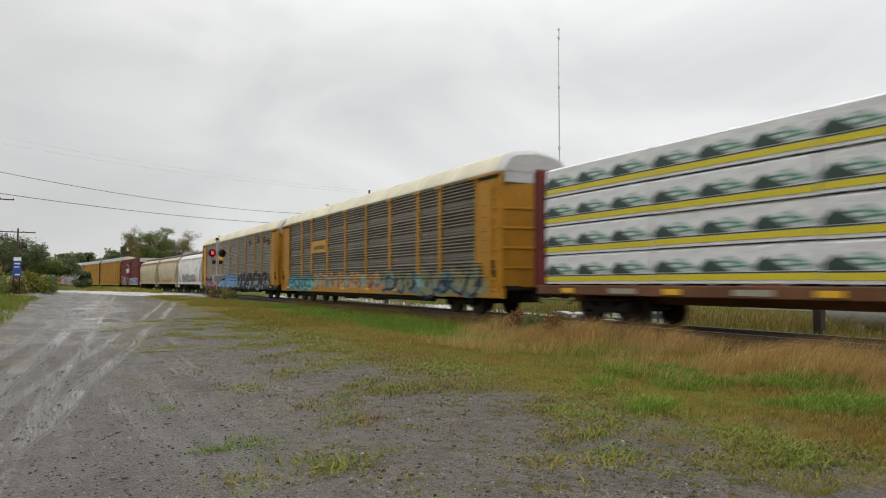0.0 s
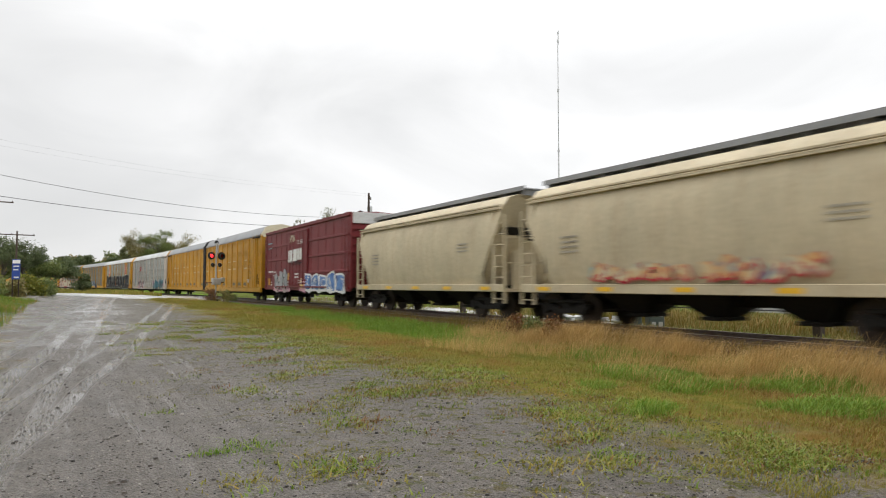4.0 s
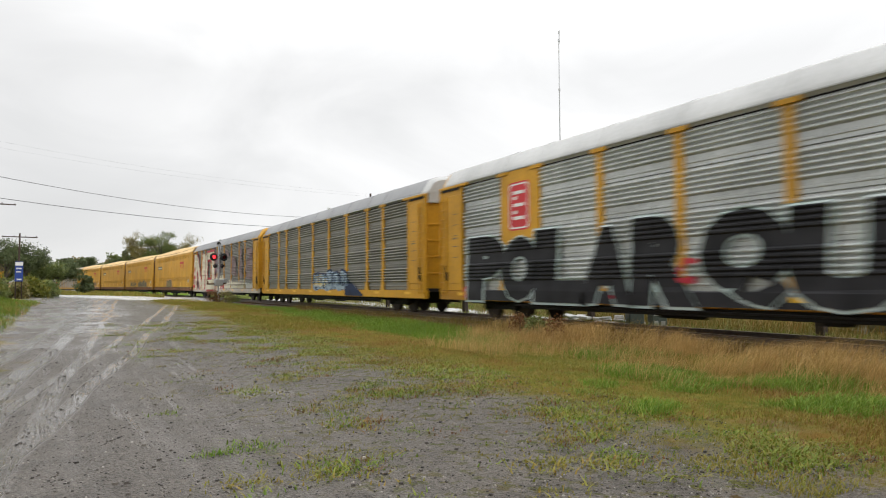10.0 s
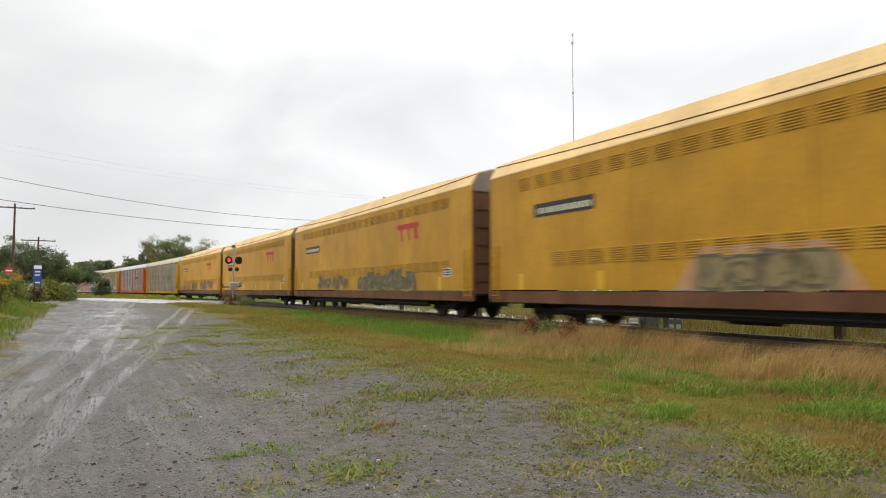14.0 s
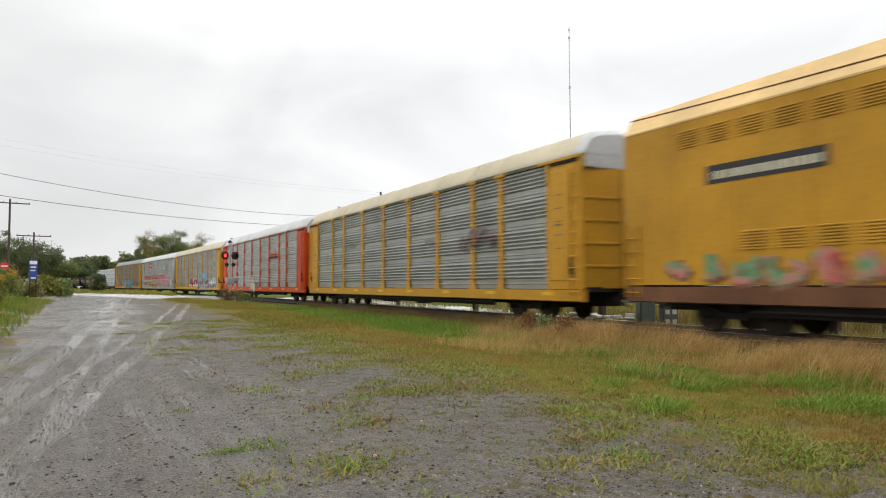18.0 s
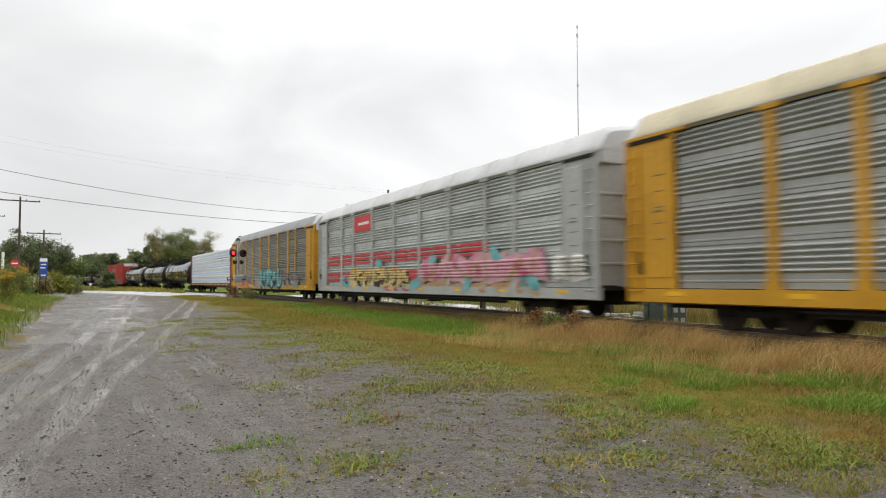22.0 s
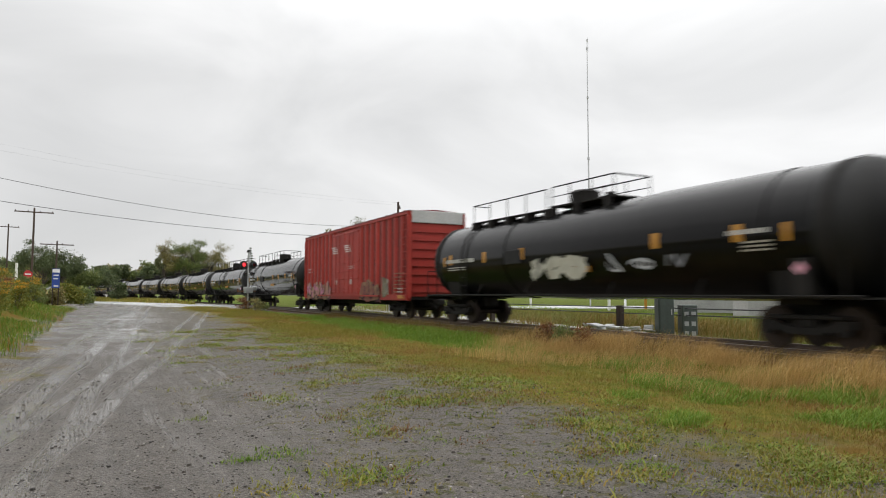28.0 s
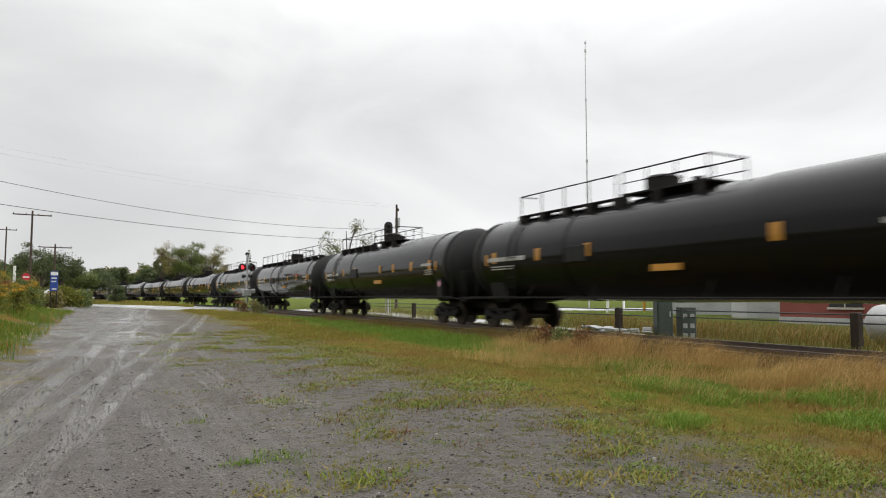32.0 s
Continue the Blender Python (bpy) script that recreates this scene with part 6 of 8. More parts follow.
graffiti(BLACK_TANK[2], -1.7, 2.2, 1.75, 2.5, S_PALECREAM, None, 71, x=-1.6, letters=3, bold=2.2)
graffiti(BLACK_TANK[2], -5.5, -2.2, 1.7, 2.5, S_STEEL, None, 72, x=-1.6, letters=3, bold=0.5)
c = couple(boxcar("faded red ribbed boxcar with white end top", REDBOX, 9.3, 5.25, 22, (0.15, 2.5), MAROON, OFFWHITE), 285.8, 306.95, 1.0)
graffiti(c, 3.0, 8.4, 0.9, 2.2, S_PINKGREEN, S_DARKWINE, 73, x=-1.6, letters=5, cloud=S_FADED)
graffiti(c, -5.6, -2.7, 0.85, 2.2, S_FADED, S_DARKWINE, 74, x=-1.6, letters=4, cloud=S_FADED)
graffiti(c, -6.9, -5.9, 0.9, 2.3, S_DARKSTONE, None, 75, x=-1.598, letters=1, block=True)
bars(c, "stencilling", -8.9, -7.6, 1.3, 2.4, S_FADED, 6, -1.6, 16, 0.3)
bars(c, "stencilling", -8.7, -8.0, 1.3, 1.6, S_PALE, 2, -1.604, 18, 0.3)
part("amber_patch", Shape().box(-1.606, -1.596, -8.9, -8.1, 1.0, 1.16), AMBER, c)
bars(c, "stencilling", 7.4, 8.7, 2.7, 3.1, S_MAUVE, 2, -1.56, 6, 0.5)
for y in (2.0, -0.5):
    for k in range(4):
        part("white_stripe", Shape().box(-1.606, -1.601, y - 0.48 + 0.08 * k, y + 0.48 + 0.08 * k, 3.75 + 0.12 * k, 3.81 + 0.12 * k), S_WHITE, c)
for y in (1.8, -1.0):
    part("white_patch", Shape().box(-1.606, -1.601, y - 0.2, y + 0.2, 1.8, 2.2), S_MAUVE, c)
bars(c, "stencilling", -1.6, -0.5, 2.72, 2.95, S_MAUVE, 2, -1.603, 4, 0.5)
at = 306.95
TANKS_LATER = [tank_car("black tank car with yellow patches and a railed top platform", k) for k in (0, 1, 2)]
k = 0
while at < 600:
    c = TANKS_LATER[k] if k < 3 else copy_thing(TANKS_LATER[(0, 2, 1, 0, 1, 2)[k % 6]], Matrix())
    couple(c, at, at + 20.58, 0.6)
    at += 20.58
    k += 1


# ---------------------------------------------------------------- how the train runs
TRACK_X, BEND_Y, BEND_R, BEND_END, RAIL_Z = 14.65, 42.0, 930.0, 270.0, 0.43


def along(a):
    """The track at a metres: x, y and its turn to the left in radians."""
    if a < BEND_Y:
        return TRACK_X, a, 0.0
    b = (min(a, BEND_END) - BEND_Y) / BEND_R
    x, y = TRACK_X - BEND_R * (1 - math.cos(b)), BEND_Y + BEND_R * math.sin(b)
    if a > BEND_END:
        x, y = x - (a - BEND_END) * math.sin(b), y + (a - BEND_END) * math.cos(b)
    return x, y, b


def motions():
    """The train runs at about 21.5 m/s, slightly gaining."""
    for car, s in CARS:
        rows = []
        for k in range(33):
            d = k - 16.0
            x, y, b = along(s - 21.454 * d - 0.0074 * d * d)
            rows.append((float(k), pose(x, y, RAIL_Z, 0, 0, math.degrees(b))))
        walk(car, rows)
    # the wheels roll; those alike in their trucks share one set of keys
    lead = {}
    for ob in [o for o in scene.objects if o.name.split(".")[0] == "wheelset"]:
        y = round(ob.location.y, 2)
        if y not in lead:
            rows = []
            for k in range(961):
                d = k / 30 - 16.0
                rows.append((k / 30, pose(0, y, WHEEL_R, math.degrees((21.454 * d + 0.0074 * d * d) / WHEEL_R))))
            walk(ob, rows)
            lead[y] = ob.animation_data
        else:
            ob.rotation_mode = "QUATERNION"
            keys = ob.animation_data_create()
            keys.action = lead[y].action
            keys.action_slot = lead[y].action_slot


# ---------------------------------------------------------------- the ground
def ease(v, a, b):
    k = max(0.0, min(1.0, (v - a) / (b - a)))
    return k * k * (3 - 2 * k)


def track_off(x, y):
    """Distance of a place from the track's centre line, to its right."""
    if y < BEND_Y:
        return x - TRACK_X
    b = math.asin(max(-1, min(1, (y - BEND_Y) / BEND_R))) if y < BEND_Y + 226 else (BEND_END - BEND_Y) / BEND_R
    cx = TRACK_X - BEND_R * (1 - math.cos(b)) - max(0, y - BEND_Y - 226) * math.tan((BEND_END - BEND_Y) / BEND_R)
    return (x - cx) * math.cos(b)


def ground_z(x, y):
    d = track_off(x, y)
    z = 0.36 * ease(y, 18, 56)
    z += 0.06 * noise.noise((x * 0.22, y * 0.22, 0)) + 0.03 * noise.noise((x * 0.9, y * 0.9, 3))
    if x < -1.6:
        z += (1.15 * ease(-x, 2.6, 6.0) + 0.2 * ease(-x, 1.6, 3.2)) * ease(y, 10, 24) * (1 - ease(y, 50, 68))
    # low bank under the track
    z = z + (0.16 - z) * (1 - ease(abs(d), 2.6, 4.6)) if abs(d) < 4.6 else z
    if d > 3:
        z = z * 0.8 + 0.05 * ease(d, 3, 6)
    return z


def ground_mat():
    """Wet grey gravel drive with reflecting ruts, thinning into yellow-green turf towards the track and the bank."""
    m, n, l, b = node_mat("wet_gravel_and_turf")
    tc = n.new("ShaderNodeTexCoord")
    sep = n.new("ShaderNodeSeparateXYZ")
    l.new(tc.outputs["Object"], sep.inputs[0])

    def math_(op, a, c=None, clamp=False):
        k = n.new("ShaderNodeMath")
        k.operation, k.use_clamp = op, clamp
        for i, v in enumerate((a, c)):
            if v is None:
                continue
            if isinstance(v, (int, float)):
                k.inputs[i].default_value = v
            else:
                l.new(v, k.inputs[i])
        return k.outputs[0]

    def band(v, a, c):
        k = n.new("ShaderNodeMapRange")
        k.interpolation_type = "SMOOTHSTEP"
        k.inputs["From Min"].default_value, k.inputs["From Max"].default_value = a, c
        l.new(v, k.inputs["Value"])
        return k.outputs[0]
    fine = noise_of(n, l, 26, 6, rough=0.7)
    mid = noise_of(n, l, 3.0, 5)
    broad = noise_of(n, l, 0.35, 4)
    peb = n.new("ShaderNodeTexVoronoi")
    peb.inputs["Scale"].default_value = 52
    l.new(tc.outputs["Object"], peb.inputs["Vector"])
    gravel = ramp(n, l, fine, [(0.3, (0.018, 0.0145, 0.011)), (0.5, (0.14, 0.12, 0.098)), (0.7, (0.38, 0.345, 0.295))])
    gravel = mixed(n, l, 0.5, gravel, ramp(n, l, peb.outputs["Color"], [(0.1, (0.022, 0.018, 0.0145)), (0.9, (0.25, 0.222, 0.19))]))
    gravel = mixed(n, l, ramp(n, l, broad, [(0.35, (0, 0, 0)), (0.7, (0.5, 0.5, 0.5))]), gravel, (0.125, 0.111, 0.095))
    stony = noise_of(n, l, 1.3, 5, rough=0.7)
    gravel = mixed(n, l, ramp(n, l, stony, [(0.48, (0, 0, 0)), (0.64, (0.45, 0.45, 0.45))]), gravel, (0.05, 0.041, 0.034))
    # wheel ruts run along the drive, wet and smooth; shallow puddles lie across it farther on
    wav = math_("MULTIPLY", math_("SUBTRACT", noise_of(n, l, 0.12, 2), 0.5), 0.7)
    worn = noise_of(n, l, 1.0, 5, stretch=(2.4, 0.2, 1), rough=0.65)
    wet = None
    for slope, c, w in ((0.072, -1.8, 0.3), (0.072, -2.6, 0.26), (0.17, -1.75, 0.2), (0.17, -2.5, 0.16), (0.072, -1.0, 0.18)):
        u = math_("ADD", math_("SUBTRACT", sep.outputs["X"], math_("MULTIPLY", sep.outputs["Y"], slope)), wav)
        k = band(math_("ABSOLUTE", math_("SUBTRACT", u, c)), w, w * 0.4)
        wet = k if wet is None else math_("MAXIMUM", wet, k)
    wet = math_("MULTIPLY", wet, band(worn, 0.28, 0.46))
    streak = noise_of(n, l, 1.0, 5, stretch=(3.2, 0.16, 1), rough=0.62)
    lane = math_("MULTIPLY", band(sep.outputs["X"], 4.2, 1.0), band(sep.outputs["X"], -3.4, -2.2))
    wet = math_("MAXIMUM", wet, math_("MULTIPLY", math_("MULTIPLY", band(streak, 0.55, 0.66), lane), 0.6))
    pud = noise_of(n, l, 0.6, 5, stretch=(0.9, 0.5, 1), rough=0.6)
    wet = math_("MAXIMUM", wet, math_("MULTIPLY", lane, math_("ADD", 0.03, math_("MULTIPLY", band(worn, 0.42, 0.62), 0.25))))
    wet = math_("MAXIMUM", wet, math_("MULTIPLY", math_("MULTIPLY", band(pud, 0.49, 0.57), lane), band(sep.outputs["Y"], 15, 27)))
    wet = math_("MAXIMUM", wet, math_("MULTIPLY", band(pud, 0.6, 0.68), math_("MULTIPLY", band(sep.outputs["X"], 7.5, 6.0), 0.6)))
    across = noise_of(n, l, 1.0, 4, stretch=(0.22, 0.34, 1), rough=0.6)
    wet = math_("MAXIMUM", wet, math_("MULTIPLY", math_("MULTIPLY", band(across, 0.5, 0.55), lane), band(sep.outputs["Y"], 22, 30)))
    wob = math_("MULTIPLY", math_("SUBTRACT", noise_of(n, l, 0.5, 5, rough=0.65), 0.5), 6.5)
    xw = math_("ADD", sep.outputs["X"], wob)
    xl = math_("ADD", xw, math_("MULTIPLY", sep.outputs["Y"], 0.03))
    turf_r = band(xw, 4.8, 7.6)
    turf_l = band(xl, -1.0, -2.2)
    turf = math_("MAXIMUM", turf_r, turf_l)
    speck = noise_of(n, l, 5.0, 5, rough=0.7)
    weeds = math_("MULTIPLY", band(speck, 0.52, 0.6), math_("ADD", math_("MULTIPLY", band(xw, 0.8, 2.6), 0.5), math_("MULTIPLY", band(xw, 2.0, 6.0), 0.45)))
    turf_all = math_("MAXIMUM", turf, weeds)
    patch = noise_of(n, l, 0.9, 5, stretch=(1, 0.6, 1), rough=0.6)
    green = ramp(n, l, mid, [(0.25, (0.12, 0.14, 0.02)), (0.5, (0.21, 0.18, 0.032)), (0.75, (0.28, 0.2, 0.05))])
    green = mixed(n, l, math_("MULTIPLY", band(patch, 0.5, 0.64), 0.85), green, (0.22, 0.125, 0.032))
    green = mixed(n, l, math_("MULTIPLY", band(patch, 0.46, 0.34), 0.8), green, (0.12, 0.155, 0.02))
    lush = math_("MULTIPLY", math_("MULTIPLY", band(xw, 9.0, 10.6), band(sep.outputs["Y"], 13, 18)), 0.8)
    green = mixed(n, l, lush, green, (0.1, 0.21, 0.024))
    green = mixed(n, l, math_("MULTIPLY", band(sep.outputs["X"], 17.0, 18.0), 0.7), green, (0.115, 0.12, 0.03))
    low = ramp(n, l, mid, [(0.35, (0.075, 0.1, 0.016)), (0.55, (0.14, 0.125, 0.03)), (0.7, (0.12, 0.075, 0.03))])
    col = mixed(n, l, turf, mixed(n, l, weeds, gravel, low), green)
    turf = turf_all
    col = mixed(n, l, math_("MULTIPLY", wet, 0.4), col, (0.065, 0.062, 0.06))
    l.new(col, b.inputs["Base Color"])
    l.new(math_("SUBTRACT", 0.5, math_("MULTIPLY", turf, 0.45)), b.inputs["Specular IOR Level"])
    dry = math_("ADD", math_("MULTIPLY", fine, 0.3), 0.5)
    dry = math_("ADD", dry, math_("MULTIPLY", turf, 0.25))
    r = math_("SUBTRACT", dry, math_("MULTIPLY", wet, 0.68))
    l.new(math_("MAXIMUM", r, 0.06), b.inputs["Roughness"])
    hgt = math_("ADD", math_("MULTIPLY", fine, 0.5), math_("MULTIPLY", peb.outputs["Distance"], 0.9))
    hgt = math_("MULTIPLY", hgt, math_("SUBTRACT", 1.0, math_("MULTIPLY", wet, 0.9)))
    bumped(n, l, b, hgt, 1.0, 0.05)
    return m


GROUND = ground_mat()


def grid_lines():
    xs = list(np.arange(-1200, -60, 60.0)) + list(np.arange(-60, -8, 2.0)) + list(np.arange(-8, 20, 0.25)) + list(np.arange(20, 60, 2.0)) + list(np.arange(60, 1261, 60.0))
    ys = list(np.arange(-1200, -20, 60.0)) + list(np.arange(-20, 2, 1.0)) + list(np.arange(2, 30, 0.25)) + list(np.arange(30, 80, 0.6)) + list(np.arange(80, 300, 4.0)) + list(np.arange(300, 1801, 60.0))
    return xs, ys


def build_ground():
    xs, ys = grid_lines()
    v = [(x, y, ground_z(x, y)) for y in ys for x in xs]
    w = len(xs)
    f = [(j * w + i, j * w + i + 1, (j + 1) * w + i + 1, (j + 1) * w + i) for j in range(len(ys) - 1) for i in range(w - 1)]
    me = raw_mesh("ground", v, f, GROUND)
    me.shade_smooth()
    return tagged(new("ground", me), "wet grey gravel drive and rough turf beside the railway", "ground", kind="structure")


build_ground()


def asphalt_mat(name, col, rough, scale=30):
    m, n, l, b = node_mat(name)
    f = noise_of(n, l, scale, 5, rough=0.7)
    g = noise_of(n, l, 0.5, 4)
    c = ramp(n, l, f, [(0.3, tone(col, 0.7)), (0.7, tone(col, 1.3))])
    l.new(mixed(n, l, ramp(n, l, g, [(0.35, (0, 0, 0)), (0.65, (0.5, 0.5, 0.5))]), c, tone(col, 0.6)), b.inputs["Base Color"])
    r = n.new("ShaderNodeMapRange")
    r.inputs["To Min"].default_value, r.inputs["To Max"].default_value = rough * 0.6, rough * 1.4
    l.new(g, r.inputs["Value"])
    l.new(r.outputs[0], b.inputs["Roughness"])
    bumped(n, l, b, f, 0.05 if rough < 0.3 else 1.0, 0.01 if rough < 0.3 else 0.05)
    return m


# the wet road's reflection of the sky is put into this pale base colour
SHEENPAVING = asphalt_mat("wet_paving_painted_sky_sheen", (0.5, 0.5, 0.49), 0.25)
BALLAST = asphalt_mat("ballast_stone", (0.085, 0.07, 0.06), 0.8, 16)


def ribbon(name, pts, width, z_up, material, label, category):
    """A strip of road laid on the ground along a line of places."""
    v, f = [], []
    for i, (x, y) in enumerate(pts):
        a = Vector(pts[max(0, i - 1)])
        c = Vector(pts[min(len(pts) - 1, i + 1)])
        d = (c - a).normalized()
        for k in (-1, 1):
            px, py = x - d.y * k * width / 2, y + d.x * k * width / 2
            v.append((px, py, max(ground_z(x, y), ground_z(px, py)) + z_up))
        for k in (-1, 1):
            px, py = x - d.y * k * (width / 2 + 0.15), y + d.x * k * (width / 2 + 0.15)
            v.append((px, py, ground_z(px, py) - 0.3))
        if i:
            o = 4 * i
            f += [(o - 4, o - 3, o + 1, o), (o - 2, o - 4, o, o + 2), (o - 3, o - 1, o + 3, o + 1)]
    return tagged(new(name, raw_mesh(name, v, f, material)), label, category, kind="structure")


# the paved road crosses the track on a slant
ROAD = [(90 - k * 3.0, 34 + k * 1.23) for k in range(27)] + [(9.8 - 0.45 * k - 0.035 * k * k, 69.5 + 3.2 * k) for k in range(1, 26)]
ribbon("road", ROAD, 9.0, 0.05, SHEENPAVING, "wet paved road crossing the railway on a slant, sky sheen painted pale", "road")
ribbon("service_road", [(19.7, y) for y in np.arange(25.0, 60.5, 1.5)], 2.2, 0.03, SHEENPAVING, "narrow wet paved strip behind the track", "road")


def build_track():
    arcs = list(np.arange(-740, -40, 20.0)) + list(np.arange(-40, 42, 4.0)) + list(np.arange(42, 300, 6.0)) + list(np.arange(300, 1000, 25.0))

    def swept(prof, name, material):
        v, f = [], []
        n = len(prof)
        for i, a in enumerate(arcs):
            x, y, b = along(a)
            for o, z in prof:
                v.append((x + o * math.cos(b), y + o * math.sin(b), z))
            if i:
                q = i * n
                f += [(q - n + k, q - n + (k + 1) % n, q + (k + 1) % n, q + k) for k in range(n)]
        return raw_mesh(name, v, f, material)
    bed = swept([(-2.5, 0.0), (-1.6, 0.22), (1.6, 0.24), (2.9, 0.0), (2.9, -0.4), (-2.9, -0.4)], "ballast", BALLAST)
    t = tagged(new("railway_track", bed), "ballast bed of the railway track with steel rails", "track", kind="structure")
    for o in (-0.755, 0.755):
        w, z = 0.036, RAIL_Z
        prof = [(o - 0.07, z - 0.16), (o + 0.07, z - 0.16), (o + 0.07, z - 0.145), (o + 0.012, z - 0.12), (o + 0.012, z - 0.045), (o + w, z - 0.035), (o + w, z), (o - w, z), (o - w, z - 0.035), (o - 0.012, z - 0.045), (o - 0.012, z - 0.12), (o - 0.07, z - 0.145)]
        part("rail", swept(prof, "rail", RAILSTEEL), RAILSTEEL, t)
    tie = Shape().box(-1.3, 1.3, -0.11, 0.11, RAIL_Z - 0.33, RAIL_Z - 0.16, 0.015).mesh("tie", TIEWOOD)
    rnd = random.Random(2)
    for i in range(170):
        x, y, b = along(-14 + i * 0.52)
        part("tie", tie, TIEWOOD, t, at=pose(x + rnd.uniform(-0.04, 0.04), y, rnd.uniform(-0.012, 0.008), 0, 0, math.degrees(b) + rnd.uniform(-1, 1)))


build_track()


# ---------------------------------------------------------------- grass and weeds
def blades(name, places, h0, h1, w, material, label, lean=0.5, seed=1, category="grass", wind=0.25):
    """Grass blades, each a bent strip; places are (x, y, density weight) already scattered."""
    rng = np.random.default_rng(seed)
    n = len(places)
    p = np.array(places)
    z = np.array([ground_z(x, y) for x, y in p[:, :2]])
    ang = rng.uniform(0, math.tau, n)
    h = rng.uniform(h0, h1, n) * (p[:, 2] if p.shape[1] > 2 else 1)
    ln = rng.normal(0, lean, n) * h * 0.6
    wind = wind * h * rng.uniform(0.3, 1.5, n)
    ux, uy = np.cos(ang), np.sin(ang)
    ww = w * rng.uniform(0.6, 1.3, n)
    base = np.stack([p[:, 0], p[:, 1], z - 0.02], 1)
    side = np.stack([-uy * ww, ux * ww, 0 * ww], 1)
    mid = base + np.stack([ux * ln * 0.35 - wind * 0.05, uy * ln * 0.35 - wind * 0.3, h * 0.62], 1)
    tip = base + np.stack([ux * ln - wind * 0.2, uy * ln - wind, h * 0.98], 1)
    v = np.empty((n, 5, 3))
    v[:, 0], v[:, 1], v[:, 2], v[:, 3], v[:, 4] = base - side, base + side, mid + side * 0.7, mid - side * 0.7, tip
    o = np.arange(n)[:, None] * 5
    f4 = (o + np.array([[0, 1, 2, 3]])).tolist()
    f3 = (o + np.array([[3, 2, 4]])).tolist()
    me = raw_mesh(name, v.reshape(-1, 3).tolist(), f4 + f3, material)
    return tagged(new(name, me), label, category, kind="stuff")


def scatter(rng, n, x0, x1, y0, y1, clump=0.9, thresh=-0.05, keep=None, far=0.0):
    """Places in a strip, thinned by patches of noise; denser towards the near end where far is above 0."""
    out = []
    while len(out) < n:
        x = rng.uniform(x0, x1)
        u = rng.random()
        y = y0 + (y1 - y0) * (u ** (1 + far))
        v = noise.noise((x * clump, y * clump * 0.6, 7.3))
        if v < thresh:
            continue
        if keep and not keep(x, y):
            continue
        out.append((x, y, 0.7 + 0.6 * min(1, max(0, v + 0.4))))
    return out


RNG = random.Random(11)
G_GREEN = leafy("green_grass_blades", (0.11, 0.225, 0.022), (0.19, 0.3, 0.034), (0.3, 0.33, 0.06))
G_TAN = leafy("dry_tan_grass", (0.29, 0.155, 0.042), (0.43, 0.255, 0.085), (0.25, 0.18, 0.045))
G_STRAW = leafy("pale_feathery_grass", (0.42, 0.25, 0.085), (0.72, 0.49, 0.2), (0.36, 0.27, 0.09))
G_TURF = leafy("green_and_yellow_turf", (0.15, 0.19, 0.025), (0.25, 0.23, 0.04), (0.34, 0.24, 0.06))
G_EDGE = leafy("mixed_edge_grass", (0.11, 0.12, 0.02), (0.24, 0.17, 0.045), (0.38, 0.22, 0.075))
G_BANK = leafy("bright_bank_grass", (0.085, 0.17, 0.016), (0.17, 0.26, 0.03), (0.32, 0.28, 0.06))
G_FAR = leafy("rough_far_grass", (0.13, 0.14, 0.03), (0.22, 0.2, 0.055), (0.34, 0.25, 0.09))
G_RUST = leafy("rusty_brown_weeds", (0.19, 0.075, 0.03), (0.24, 0.12, 0.045), (0.14, 0.12, 0.03))
G_OLIVE = leafy("yellow_green_turf", (0.17, 0.2, 0.026), (0.27, 0.24, 0.042), (0.33, 0.225, 0.052))
G_WEED = leafy("low_green_weeds", (0.12, 0.2, 0.022), (0.2, 0.27, 0.035), (0.29, 0.28, 0.05))
G_ORANGE = leafy("orange_brown_turf", (0.2, 0.12, 0.026), (0.27, 0.17, 0.042), (0.22, 0.18, 0.04))

def road_y(x):
    """How far off the road lies at x, beyond the drive."""
    k = 0.0
    while 9.8 - 0.45 * k - 0.035 * k * k > x:
        k += 0.25
    return 69.5 + 3.2 * k


def near_any(x, y, spots):
    """Likelihood of lush grass: high inside the spots, fading over ragged edges."""
    k = max(1.4 - ((x - a) / rx) ** 2 - ((y - b) / ry) ** 2 for a, b, rx, ry in spots)
    return ease(k + 1.1 * noise.noise((x * 0.9, y * 0.5, 2)) + 0.6 * noise.noise((x * 3, y * 2, 6)), 0.0, 1.4)


GREENS = ((11.0, 27, 1.5, 9.0), (10.6, 18.0, 1.0, 3.0), (9.5, 9.0, 1.1, 1.0), (10.4, 7.0, 1.3, 1.0), (9.1, 7.6, 0.8, 0.7), (9.3, 5.3, 1.0, 0.8), (7.6, 8.5, 0.5, 0.5), (6.9, 6.5, 0.5, 0.4), (11.3, 44, 1.2, 6.0), (10.8, 11.5, 0.9, 1.2))


def rusty(x, y):
    """Where the turf has turned orange-brown: a band by the gravel and drifts through the rest."""
    return ease(noise.noise((x * 0.55, y * 0.3, 12)) + 0.5 * noise.noise((x * 1.7, y * 1.1, 2)) + 0.12 * ease(y, 14, 22) * (1 - ease(x, 8.0, 10.0)), -0.1, 0.35)


def turf_in(x, y):
    """How thick the turf grows from the gravel's ragged edge towards the track."""
    return ease(x + noise.noise((x * 0.5, y * 0.5, 5)) * 2.4 + noise.noise((x * 1.6, y * 1.6, 15)) * 1.2, 5.2, 7.6)


